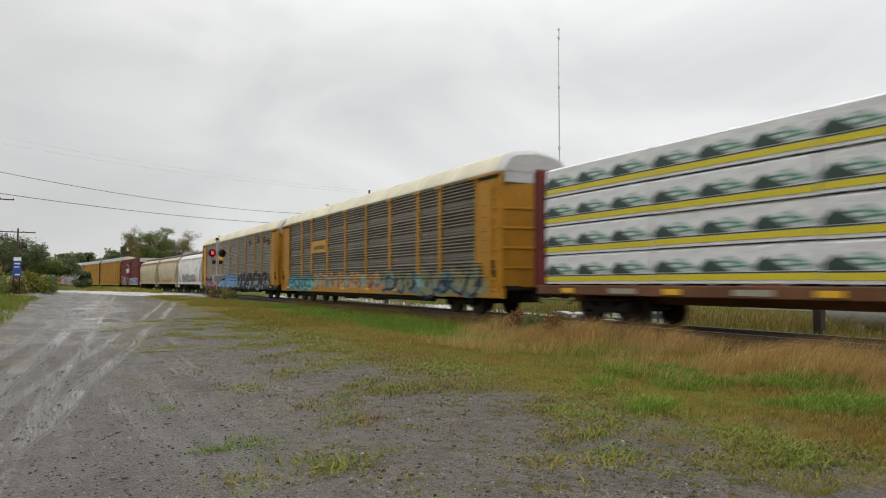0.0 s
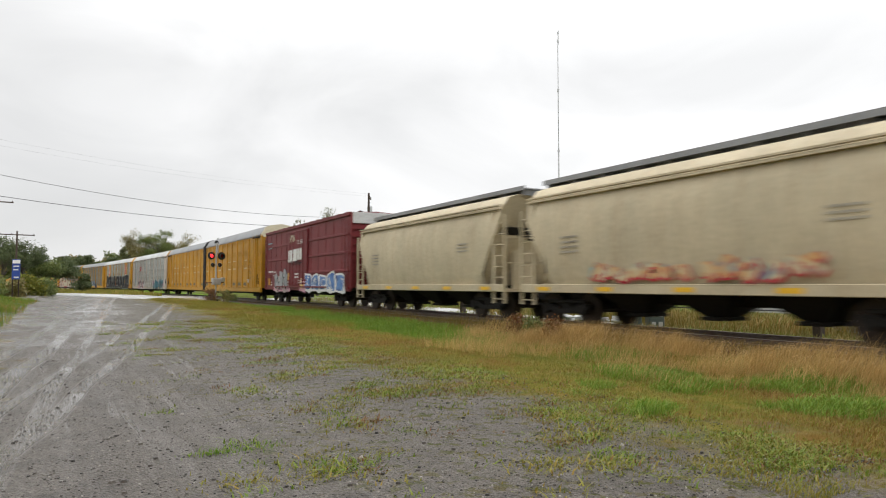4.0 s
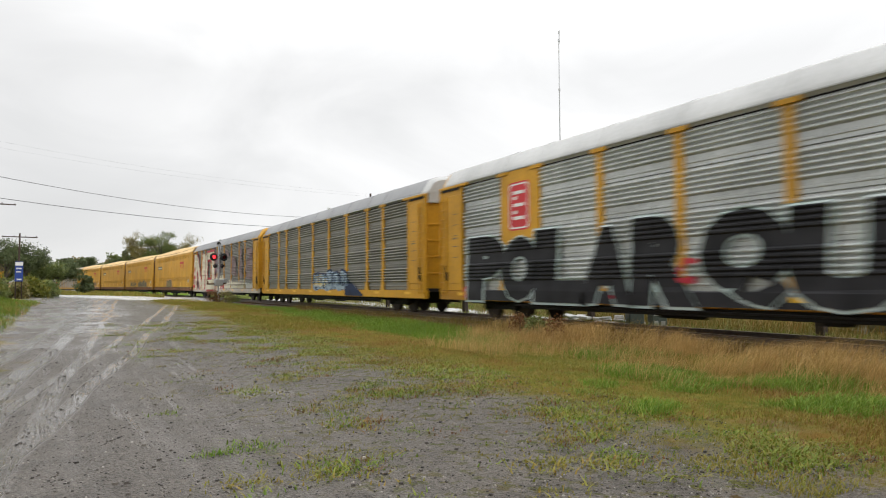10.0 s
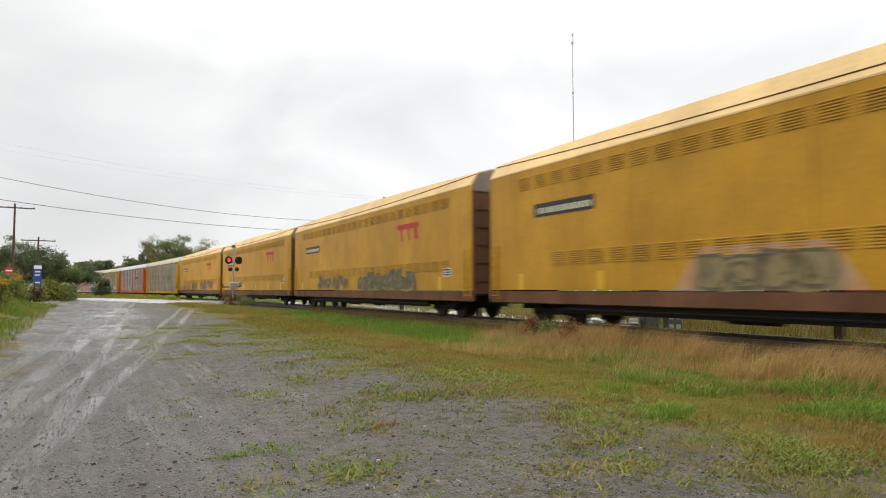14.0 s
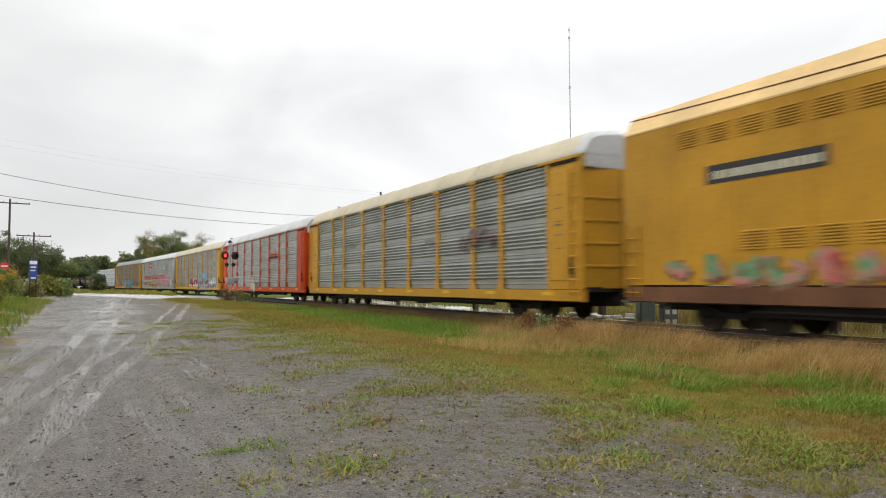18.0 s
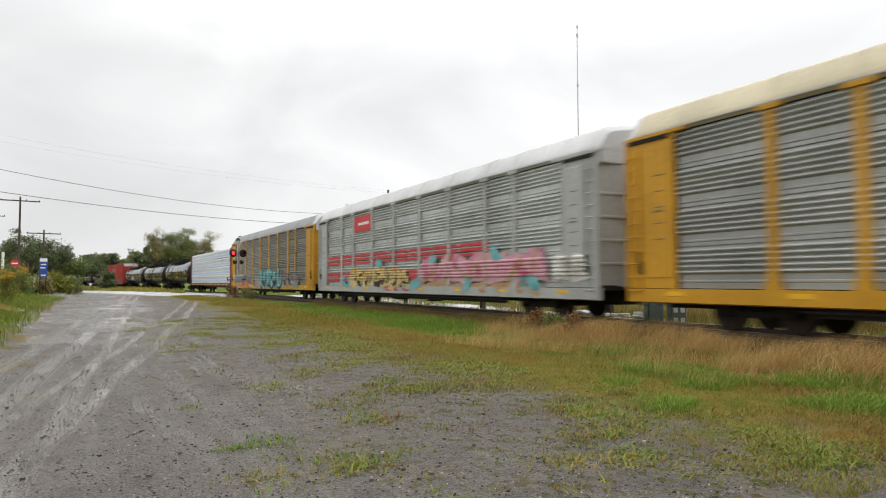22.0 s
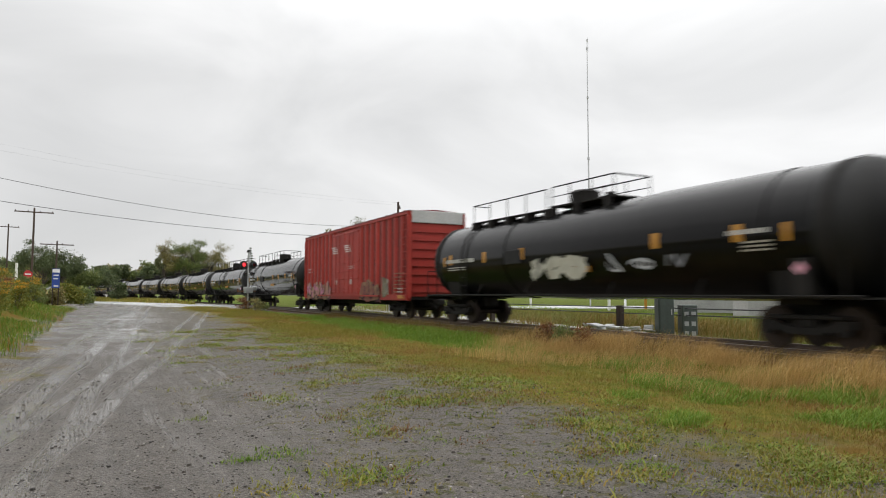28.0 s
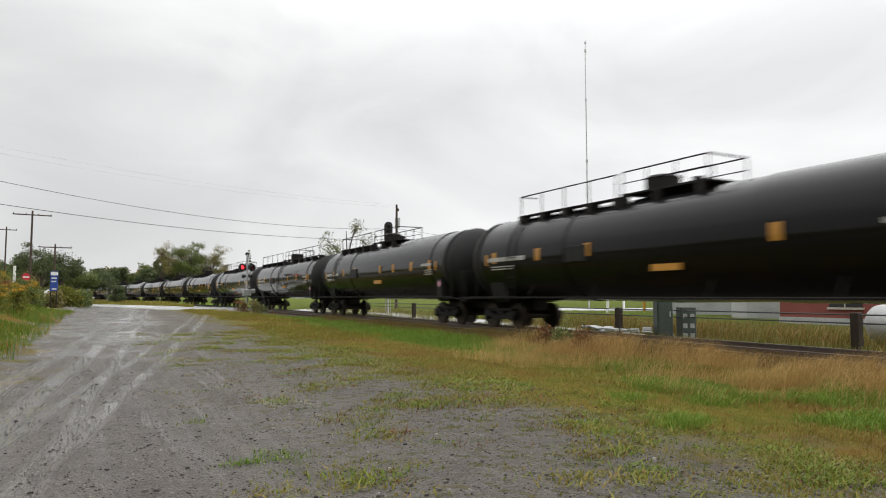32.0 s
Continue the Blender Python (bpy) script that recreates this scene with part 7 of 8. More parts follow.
blades("short_turf", scatter(RNG, 80000, 5.0, 12.4, 3.2, 64, 0.6, -0.4, lambda x, y: RNG.random() < turf_in(x, y) * (1 - 0.75 * rusty(x, y)), 1.0), 0.02, 0.09, 0.005, G_OLIVE, "thin yellow-green turf at the edge of the gravel", 1.5, 3)
blades("rusty_turf", scatter(RNG, 70000, 5.0, 12.4, 3.2, 64, 0.6, -0.6, lambda x, y: RNG.random() < turf_in(x, y) * rusty(x, y), 0.9), 0.02, 0.1, 0.005, G_ORANGE, "orange-brown short turf in drifts beside the gravel", 1.5, 53)
blades("straw_turf", scatter(RNG, 9000, 6.6, 12.4, 3.2, 64, 0.45, 0.0, lambda x, y: RNG.random() < ease(x, 6.4, 9.0), 0.8), 0.05, 0.2, 0.004, G_TAN, "straw-coloured short grass among the turf", 1.4, 13, wind=0.7)
blades("green_grass", scatter(RNG, 80000, 6.2, 12.6, 3.6, 52, 0.8, -0.35, lambda x, y: RNG.random() < near_any(x, y, GREENS), 0.6), 0.04, 0.17, 0.005, G_GREEN, "patches of lush green grass beside the track", 1.5, 4, wind=0.4)
blades("near_turf", scatter(RNG, 60000, 5.0, 12.4, 3.2, 17, 0.9, -0.45, lambda x, y: RNG.random() < turf_in(x, y) * (1 - 0.6 * rusty(x, y)), 0.5), 0.015, 0.075, 0.0045, G_TURF, "thin yellow-green turf by the gravel", 1.8, 23)
blades("tall_dry_grass", scatter(RNG, 25000, 10.2, 13.4, 3, 18.5, 0.7, -0.6, lambda x, y: RNG.random() < ease(x + 1.6 * noise.noise((x * 0.6, y * 0.6, 1)), 10.0, 12.0) * (0.08 + 0.92 * ease(noise.noise((x * 0.8, y * 0.5, 8)) + 0.6 * noise.noise((x * 2, y * 1.6, 3)), -0.15, 0.45)), 0.2), 0.15, 0.62, 0.003, G_STRAW, "tall dry tan grass along the ballast", 1.3, 5, wind=0.9)
blades("wispy_grass", scatter(RNG, 5000, 8.6, 11.4, 4, 17, 1.1, 0.0, None, 0.2), 0.12, 0.4, 0.0028, G_STRAW, "wisps of dry grass among the green", 1.4, 55, wind=0.9)
blades("lush_grass", scatter(RNG, 26000, 9.6, 12.5, 17, 42, 0.6, -0.5, lambda x, y: RNG.random() < near_any(x, y, ((11.3, 26, 1.2, 8.0), (11.4, 36, 1.0, 6.0)))), 0.06, 0.22, 0.008, G_GREEN, "lush green grass at the foot of the ballast", 1.0, 41)
blades("trackside_grass", scatter(RNG, 15000, 12.1, 13.75, 1.5, 44, 0.8, -0.5, None, 0.2), 0.12, 0.42, 0.0045, G_EDGE, "mixed dry grass reaching up to the rail", 1.2, 42, wind=0.6)
blades("brown_weeds", scatter(RNG, 2500, 11.2, 13.2, 2, 58, 0.9, 0.05, None, 0.3), 0.15, 0.42, 0.004, G_RUST, "rusty brown weeds at the foot of the ballast", 1.0, 6, wind=0.5)
blades("weed_stalks", scatter(RNG, 500, 11.0, 13.0, 2.5, 34, 0.9, -0.2, None, 0.3), 0.35, 0.7, 0.003, G_RUST, "thin dead weed stalks beside the rails", 1.2, 16, wind=0.5)
blades("far_strip_grass", scatter(RNG, 30000, 6.4, 10.4, 24, 66, 0.4, -0.2, None, 0.0), 0.05, 0.16, 0.008, G_OLIVE, "rusty yellow grass strip towards the crossing", 0.9, 7)
blades("bank_grass", scatter(RNG, 46000, -10, -1.9, 12, 64, 0.35, -0.3, lambda x, y: RNG.random() < ease(-x, 1.7, 3.0)), 0.08, 0.32, 0.012, G_BANK, "green grass on the low bank by the drive", 0.9, 9)
blades("bank_straw", scatter(RNG, 3500, -9, -1.9, 10, 60, 0.35, 0.0, None), 0.08, 0.35, 0.010, G_TAN, "straw-coloured grass on the low bank", 0.9, 19)
blades("far_side_grass", scatter(RNG, 36000, 17.4, 33, 4, 64, 0.4, -0.4), 0.1, 0.32, 0.014, G_FAR, "rough yellow-green grass behind the track", 0.9, 10)
blades("far_weeds", scatter(RNG, 7000, 18.6, 27, 6, 30, 0.8, 0.05), 0.25, 0.65, 0.011, G_EDGE, "tall rough weeds behind the track", 1.1, 61, wind=0.4)
blades("far_side_green", scatter(RNG, 9000, 17.8, 38, 4, 70, 0.3, 0.0), 0.1, 0.28, 0.016, G_GREEN, "green grass behind the track", 0.9, 20)
blades("verge_grass", scatter(RNG, 26000, -14, 9.5, 78, 175, 0.3, -0.4, lambda x, y: abs(track_off(x, y)) > 3.4 and y > road_y(x) + 9), 0.25, 0.7, 0.04, G_OLIVE, "rough grass on the far verge", 0.9, 12)


def weed_tufts(name, n, material, label, seed, spread=0.07):
    """Low rosettes of small leaves, thickening towards the turf."""
    rng = random.Random(seed)
    out = []
    while len(out) < n * 24:
        x, y = rng.uniform(1.0, 7.2), 3.2 + 28 * rng.random() ** 1.6
        v = 0.6 * noise.noise((x * 0.8, y * 0.8, 9)) + 0.6 * noise.noise((x * 2.2, y * 2.2, 4 + seed))
        if rng.random() > 0.015 + 0.985 * ease(v + 0.08 * (x - 3.6) + 0.006 * (y - 10), 0.15, 0.45):
            continue
        k = rng.uniform(0.4, 1.6)
        for i in range(24):
            out.append((x + rng.gauss(0, spread * 1.5) * k, y + rng.gauss(0, spread) * k, k))
    return blades(name, out, 0.015, 0.06, 0.0095, material, label, 2.4, seed)


weed_tufts("gravel_weeds", 2000, G_WEED, "small green weeds in the gravel", 31)
weed_tufts("yellowing_weeds", 1900, G_OLIVE, "small yellowing weeds in the gravel", 32, 0.09)
weed_tufts("dead_weeds", 500, G_RUST, "small brown dead weeds in the gravel", 33)
blades("grass_tuft", [(1.62 + RNG.gauss(0, 0.2), 6.8 + RNG.gauss(0, 0.12), 1) for _ in range(300)] + [(1.25 + RNG.gauss(0, 0.12), 6.72 + RNG.gauss(0, 0.05), 1) for _ in range(160)], 0.02, 0.07, 0.006, G_GREEN, "low tuft of green grass in the gravel", 1.2, 34)


def leaves(name, blobs, size, material, per, seed, squash=0.8):
    """A crown of many small leaf quads gathered in uneven clumps."""
    rng = np.random.default_rng(seed)
    out = []
    for (x, y, z, r), k in zip(blobs, per):
        d = rng.normal(size=(k, 3))
        d /= np.linalg.norm(d, axis=1)[:, None]
        rr = r * rng.random(k) ** 0.45
        wob = 1 + 0.35 * np.sin(d[:, 0] * 5 + x) * np.cos(d[:, 2] * 4 + y)
        out.append(np.array([x, y, z]) + d * (rr * wob)[:, None] * np.array([1, 1, squash]))
    c = np.concatenate(out)
    n = len(c)
    a = rng.normal(size=(n, 3))
    a /= np.linalg.norm(a, axis=1)[:, None]
    b = np.cross(a, rng.normal(size=(n, 3)))
    b /= np.linalg.norm(b, axis=1)[:, None]
    s = size * rng.uniform(0.5, 1.4, n)[:, None]
    v = np.stack([c - a * s, c + b * s * 0.55, c + a * s, c - b * s * 0.55], 1).reshape(-1, 3)
    o = np.arange(n)[:, None] * 4
    return raw_mesh(name, v.tolist(), (o + np.array([[0, 1, 2, 3]])).tolist(), material)


LEAF_GREEN = leafy("green_leaves", (0.095, 0.135, 0.041), (0.162, 0.203, 0.061), (0.243, 0.257, 0.081))
LEAF_DARK = leafy("dark_green_leaves", (0.061, 0.088, 0.041), (0.115, 0.149, 0.061), (0.176, 0.189, 0.081))
LEAF_OLIVE = leafy("olive_autumn_leaves", (0.162, 0.162, 0.061), (0.257, 0.230, 0.081), (0.365, 0.257, 0.095))
LEAF_GREY = leafy("thin_grey_green_leaves", (0.108, 0.135, 0.054), (0.176, 0.189, 0.081), (0.216, 0.203, 0.108))
LEAF_RUST = leafy("rusty_leaves", (0.169, 0.065, 0.029), (0.234, 0.111, 0.046), (0.143, 0.117, 0.039))
LEAF_LIME = leafy("yellow_green_leaves", (0.115, 0.149, 0.023), (0.196, 0.207, 0.034), (0.276, 0.230, 0.034))


def tree(x, y, h, r, material, label, seed, density=1.0, leaf=0.16, name="tree", bare=0.0):
    """A tapered trunk, limbs, and a crown of leaf clumps with gaps."""
    rnd = random.Random(seed)
    z = ground_z(x, y)
    t = thing(name, pose(x, y, z), label, "tree" if name == "tree" else "shrub")
    wood = Shape()
    blobs, per = [], []
    wood.rod((0, 0, -0.2), (0.05 * r, 0, h * 0.45), 0.035 * h * 0.6, 8, 0.02 * h * 0.6)
    wood.rod((0.05 * r, 0, h * 0.45), (0, 0.05 * r, h * 0.92), 0.02 * h * 0.6, 6, 0.004 * h)
    limbs = int(9 + 4 * density)
    for i in range(limbs):
        a = i * 2.4 + rnd.random()
        z0 = h * rnd.uniform(0.22, 0.6)
        z1 = min(h, z0 + h * rnd.uniform(0.2, 0.42))
        d = r * rnd.uniform(0.45, 0.95)
        p, q = Vector((0.03 * r, 0, z0)), Vector((d * math.cos(a), d * math.sin(a), z1))
        mid = p.lerp(q, 0.5) + Vector((0, 0, 0.05 * h))
        wood.rod(p, mid, 0.011 * h, 5, 0.007 * h)
        wood.rod(mid, q, 0.007 * h, 5, 0.003 * h)
        for k in range(4):
            e = mid.lerp(q, rnd.uniform(0.2, 1)) + Vector((rnd.uniform(-1, 1), rnd.uniform(-1, 1), rnd.uniform(0.0, 1.1))) * r * 0.3
            wood.rod(mid.lerp(q, rnd.uniform(0.3, 0.9)), e, 0.0035 * h, 4, 0.001 * h)
            if rnd.random() > bare:
                blobs.append((e.x, e.y, e.z, r * rnd.uniform(0.16, 0.34)))
                per.append(int(110 * density * rnd.uniform(0.5, 1.4)))
        if bare < 0.5:
            blobs.append((q.x, q.y, q.z, r * rnd.uniform(0.2, 0.4)))
            per.append(int(170 * density))
    part("trunk", wood, BARK, t)
    part("crown", leaves("crown", blobs, leaf, material, per, seed), material, t)
    return t


FLOWER = leafy("orange_yellow_flowers", (0.55, 0.27, 0.02), (0.6, 0.38, 0.03), (0.45, 0.16, 0.02))


def shrub(x, y, h, r, material, label, seed, n=700, leaf=0.07, flower=None):
    """A leafy shrub of several stems and clumps down to the ground."""
    rnd = random.Random(seed)
    z = ground_z(x, y)
    t = thing("shrub", pose(x, y, z), label, "shrub")
    wood, blobs = Shape(), []
    for i in range(7):
        a = i * 2.4 + rnd.random()
        q = (r * 0.65 * math.cos(a) * rnd.random(), r * 0.65 * math.sin(a) * rnd.random(), h * rnd.uniform(0.45, 0.85))
        wood.rod((0.1 * q[0], 0.1 * q[1], -0.1), q, 0.02 * h, 4, 0.006 * h)
        blobs.append((*q, r * rnd.uniform(0.3, 0.5)))
        blobs.append((q[0] * 1.25, q[1] * 1.25, h * rnd.uniform(0.15, 0.4), r * rnd.uniform(0.35, 0.5)))
    part("stems", wood, BARK, t)
    part("leaves", leaves("leaves", blobs, leaf, material, [n // 14] * 14, seed), material, t)
    if flower:
        heads = [(a, b, c + 0.5 * d, d * 0.8) for a, b, c, d in blobs[::2]]
        part("flower_heads", leaves("flower_heads", heads, leaf * 0.55, flower, [n // 13] * len(heads), seed + 1, 0.4), flower, t, "orange-yellow flower heads")
    return t


def at_view(azimuth, dist):
    """A place by its bearing to the right of the track's line and its distance."""
    a = radians(azimuth)
    return dist * math.sin(a), dist * math.cos(a)


# trees behind the crossing and beyond the road
for k, (az, dist, h, r, m_, dens, name) in enumerate((
        (-4.1, 124, 8.8, 4.0, LEAF_DARK, 0.8, "dark green tree with open foliage by the road"),
        (-6.2, 132, 5.6, 4.0, LEAF_GREEN, 0.9, "green tree by the far road"),
        (-2.9, 128, 7.6, 3.4, LEAF_DARK, 0.7, "dark green tree with open foliage by the road"),
        (-1.9, 135, 5.4, 3.8, LEAF_GREEN, 1.0, "rounded green tree beside the far road"),
        (-0.8, 140, 5.2, 3.4, LEAF_DARK, 1.0, "rounded green tree beside the far road"),
        (5.3, 172, 13.0, 4.6, LEAF_OLIVE, 0.7, "olive autumn tree behind the railway"),
        (6.3, 168, 13.6, 4.4, LEAF_GREEN, 0.8, "green tree behind the railway"),
        (7.4, 172, 12.4, 4.4, LEAF_OLIVE, 0.6, "olive autumn tree behind the railway"),
        (4.2, 176, 12.4, 2.6, LEAF_GREY, 0.35, "thin greyish tree behind the railway"),
        (8.5, 176, 9.0, 3.2, LEAF_OLIVE, 0.5, "small olive tree behind the railway"))):
    tree(*at_view(az, dist), h, r, m_, name, 100 + k, dens * 2.1, 0.115)
def spruce(x, y, h, r, label, seed):
    """A narrow dark conifer: tiers of drooping boughs on a straight trunk."""
    rnd = random.Random(seed)
    t = thing("conifer", pose(x, y, ground_z(x, y)), label, "tree")
    part("trunk", Shape().rod((0, 0, -0.2), (0, 0, h), 0.16, 7, 0.02), BARK, t)
    blobs, per = [], []
    z = h * 0.25
    while z < h * 0.98:
        w = r * (1 - (z / h) ** 1.3) + 0.15
        for i in range(6):
            a = i * math.tau / 6 + rnd.random() * 2
            blobs.append((w * 0.6 * math.cos(a), w * 0.6 * math.sin(a), z, w * 0.42))
            per.append(60)
        z += 0.55
    part("crown", leaves("crown", blobs, 0.13, LEAF_DARK, per, seed, 0.5), LEAF_DARK, t)


spruce(*at_view(10.75, 150), 11.4, 1.7, "narrow dark conifer far behind the crossing", 130)
tree(*at_view(18.75, 84), 10.3, 3.6, LEAF_GREY, "thin half-bare tree with sparse leaves behind the track", 120, 0.4, 0.11, bare=0.42)
for k in range(34):
    az = -9 + k * 0.5
    d = 215 + 40 * random.Random(k).random()
    x, y = at_view(az, d)
    if abs(track_off(x, y)) < 9:
        continue
    tree(x, y, 8.0 + 3.5 * random.Random(k + 50).random(), 5.0, (LEAF_GREEN, LEAF_DARK, LEAF_OLIVE)[k % 3], "distant green tree in the wood edge", 200 + k, 0.8, 0.36)
for k, (az, dist, h, r, m_, lab) in enumerate((
        (1.1, 120, 3.6, 1.7, LEAF_DARK, "dark rounded shrub beside the railway"),
        (-2.6, 95, 2.6, 2.4, LEAF_LIME, "yellow-green shrub by the road"),
        (-1.4, 98, 2.2, 2.2, LEAF_GREEN, "green shrub by the road"),
        (-3.9, 86, 1.7, 1.8, LEAF_OLIVE, "olive autumn shrub by the road"),
        (-5.4, 80, 2.6, 2.4, LEAF_GREEN, "green shrub by the road"))):
    shrub(*at_view(az, dist), h, r, m_, lab, 300 + k, 2600, 0.16)
srnd = random.Random(5)
for k in range(64):
    x, y = srnd.uniform(-7.5, -3.3), srnd.uniform(21, 58)
    x -= 0.03 * (y - 20)
    m_, lab = ((LEAF_GREEN, "green weedy shrub on the bank"), (LEAF_LIME, "yellow-flowered weeds on the bank"), (LEAF_GREEN, "green weedy shrub on the bank"), (LEAF_LIME, "yellow-flowered weeds on the bank"), (LEAF_LIME, "yellow-flowered weeds on the bank"), (LEAF_RUST, "rusty autumn shrub on the bank"))[k % 6]
    shrub(x, y, srnd.uniform(0.9, 1.85), srnd.uniform(0.7, 1.25), m_, lab, 400 + k, 1600, 0.045, FLOWER if "flower" in lab else None)
for k, (x, y) in enumerate(((11.1, 55.5), (12.0, 57.5), (10.4, 57.2))):
    shrub(x, y, 1.1, 0.7, (LEAF_OLIVE, LEAF_GREEN, LEAF_RUST)[k], "scrubby bush at the foot of the crossing signal", 450 + k, 1000, 0.05)
for k in range(3):
    shrub(11.7 + 0.3 * k, 14.6 + 1.2 * k, 0.65, 0.5, (LEAF_RUST, LEAF_GREEN, LEAF_RUST)[k], "low reddish shrub beside the ballast", 460 + k, 700, 0.04)


# the wood behind the drive, seen only as dark reflections in wet paint
wood_a = tree(-46, -30, 10.5, 6.0, LEAF_DARK, "leafy tree of the wood behind the drive", 601, 0.6, 0.62)
wood_b = tree(-52, -18, 12.0, 6.5, LEAF_GREEN, "leafy tree of the wood behind the drive", 602, 0.6, 0.62)
wrnd = random.Random(3)
for k in range(22):
    a = radians(-175 + k * 6.2)
    d = 46 + 14 * wrnd.random()
    x, y = d * math.sin(a), d * math.cos(a)
    if x > 4 or y > 26:
        continue
    copy_thing(wood_a if k % 2 else wood_b, pose(x, y, 0, 0, 0, wrnd.uniform(0, 360)))


# ---------------------------------------------------------------- poles, wires, mast, signals
def utility_pole(x, y, h, arm, label, heading=0, arms=1, can=False):
    z = ground_z(x, y)
    p = thing("utility_pole", pose(x, y, z, 0, 0, heading), label, "utility pole")
    part("pole", Shape().rod((0, 0, -0.4), (0, 0, h), 0.15, 10, 0.1), POLEWOOD, p)
    for k in range(arms):
        zz = h - 0.5 - 0.9 * k
        a = part("crossarm", Shape().box(-arm / 2, arm / 2, -0.16, -0.05, zz - 0.07, zz + 0.06, 0.01), POLEWOOD, p)
        for i in range(4):
            xx = -arm / 2 + 0.12 + i * (arm - 0.24) / 3
            part("insulator", Shape().rod((xx, -0.1, zz + 0.06), (xx, -0.1, zz + 0.2), 0.045, 6, 0.03), STEEL, a)
    if can:
        t = part("transformer", Shape().rod((0.42, -0.05, h - 2.3), (0.42, -0.05, h - 1.3), 0.26, 12).rod((0.42, -0.05, h - 1.3), (0.42, -0.05, h - 1.2), 0.26, 12, 0.12), ALU, p, "grey transformer can")
        part("bracket", Shape().box(0.05, 0.2, -0.1, 0.0, h - 2.0, h - 1.5), STEEL, t)
        part("cutout", Shape().rod((-0.5, -0.1, h - 1.2), (-0.3, -0.1, h - 0.9), 0.05, 6).rod((-0.5, -0.1, h - 1.6), (-0.4, -0.1, h - 1.2), 0.04, 6), STEEL, p)
    return p


def height_at(el, dist):
    return EYE.z + dist * math.tan(radians(el))


p1 = at_view(-4.75, 92)
utility_pole(*p1, height_at(6.25, 92) - ground_z(*p1), 4.0, "dark wooden utility pole with one crossarm", 8)
p2 = at_view(-3.22, 104)
utility_pole(*p2, height_at(3.9, 104) - ground_z(*p2), 4.0, "wooden utility pole with one crossarm beside trees", 8)
p4 = at_view(-6.3, 130)
utility_pole(*p4, height_at(5.0, 130) - ground_z(*p4), 3.0, "distant wooden utility pole", 8)
p5 = at_view(-2.3, 170)
utility_pole(*p5, height_at(2.6, 170) - ground_z(*p5), 3.8, "distant wooden utility pole with one crossarm", 8)
p3 = at_view(23.0, 66)
utility_pole(*p3, height_at(7.85, 66) - ground_z(*p3), 1.7, "wooden utility pole with grey transformer behind the track", 60, can=True)
p6 = at_view(-5.7, 104)
solo("white_post", Shape().rod((*p6, ground_z(*p6) - 0.2), (*p6, height_at(2.2, 104)), 0.16, 8), WHITE, "plain white post by the road", "post")


def cable(name, p, q, sag, r, label):
    """One tube along a sagging line."""
    s = Shape()
    p, q = Vector(p), Vector(q)
    d = (q - p).normalized()
    u = d.cross(Vector((0, 0, 1))).normalized()
    n, k = 24, 5
    for t in range(n + 1):
        c = p.lerp(q, t / n) - Vector((0, 0, sag * 4 * (t / n) * (1 - t / n)))
        s.v += [tuple(c + u * r * math.cos(i * math.tau / k) + Vector((0, 0, r * math.sin(i * math.tau / k)))) for i in range(k)]
        if t:
            a = t * k
            s.f += [(a - k + i, a - k + (i + 1) % k, a + (i + 1) % k, a + i) for i in range(k)]
    return solo(name, s, WIRE, label, "cable")


far_end = Vector((*p3, height_at(5.8, 66)))
left = Vector((*at_view(-16, 45), height_at(9.7, 45)))
cable("overhead_wire", left, far_end, 1.3, 0.016, "overhead wire sagging across the sky")
cable("overhead_wire", Vector((*at_view(-16, 45), height_at(7.6, 45))), Vector((*p3, height_at(4.85, 66))), 0.9, 0.018, "overhead wire sagging across the sky")
for k in range(2):
    cable("overhead_wire", Vector((*at_view(-14, 70), height_at(11.0 + 0.5 * k, 70))), Vector((*p3, height_at(7.6 + 0.2 * k, 66))), 0.9, 0.003, "thin high wire across the sky")
cable("overhead_wire", far_end, Vector((*at_view(60, 70), height_at(3.0, 70))), 1.2, 0.012, "wire running on from the transformer pole")


def radio_mast():
    x, y = at_view(39.3, 70)
    z = ground_z(x, y)
    top = height_at(20.78, 70)
    m = thing("radio_mast", pose(x, y, z), "thin grey tubular radio mast", "mast")
    h = top - z
    cuts = [0.0, h * 0.55, h * 0.78, h * 0.97, h]
    for k, r in enumerate((0.07, 0.055, 0.045, 0.02)):
        part("mast_section", Shape().rod((0, 0, cuts[k]), (0, 0, cuts[k + 1]), r, 8), ALU, m)
        part("joint_collar", Shape().rod((0, 0, cuts[k + 1] - 0.12), (0, 0, cuts[k + 1] + 0.12), r + 0.05, 8), ALU, m)
    part("antenna", Shape().rod((0.12, 0, h - 1.2), (0.12, 0, h + 0.3), 0.025, 6).rod((0, 0, h - 0.9), (0.14, 0, h - 0.9), 0.02, 5), ALU, m)


radio_mast()

LAMP_RED = plain("lit_red_lens", (1.0, 0.03, 0.04), 0.3, emit=2.6)
LAMP_OFF = plain("unlit_red_lens", (0.12, 0.01, 0.012), 0.25)


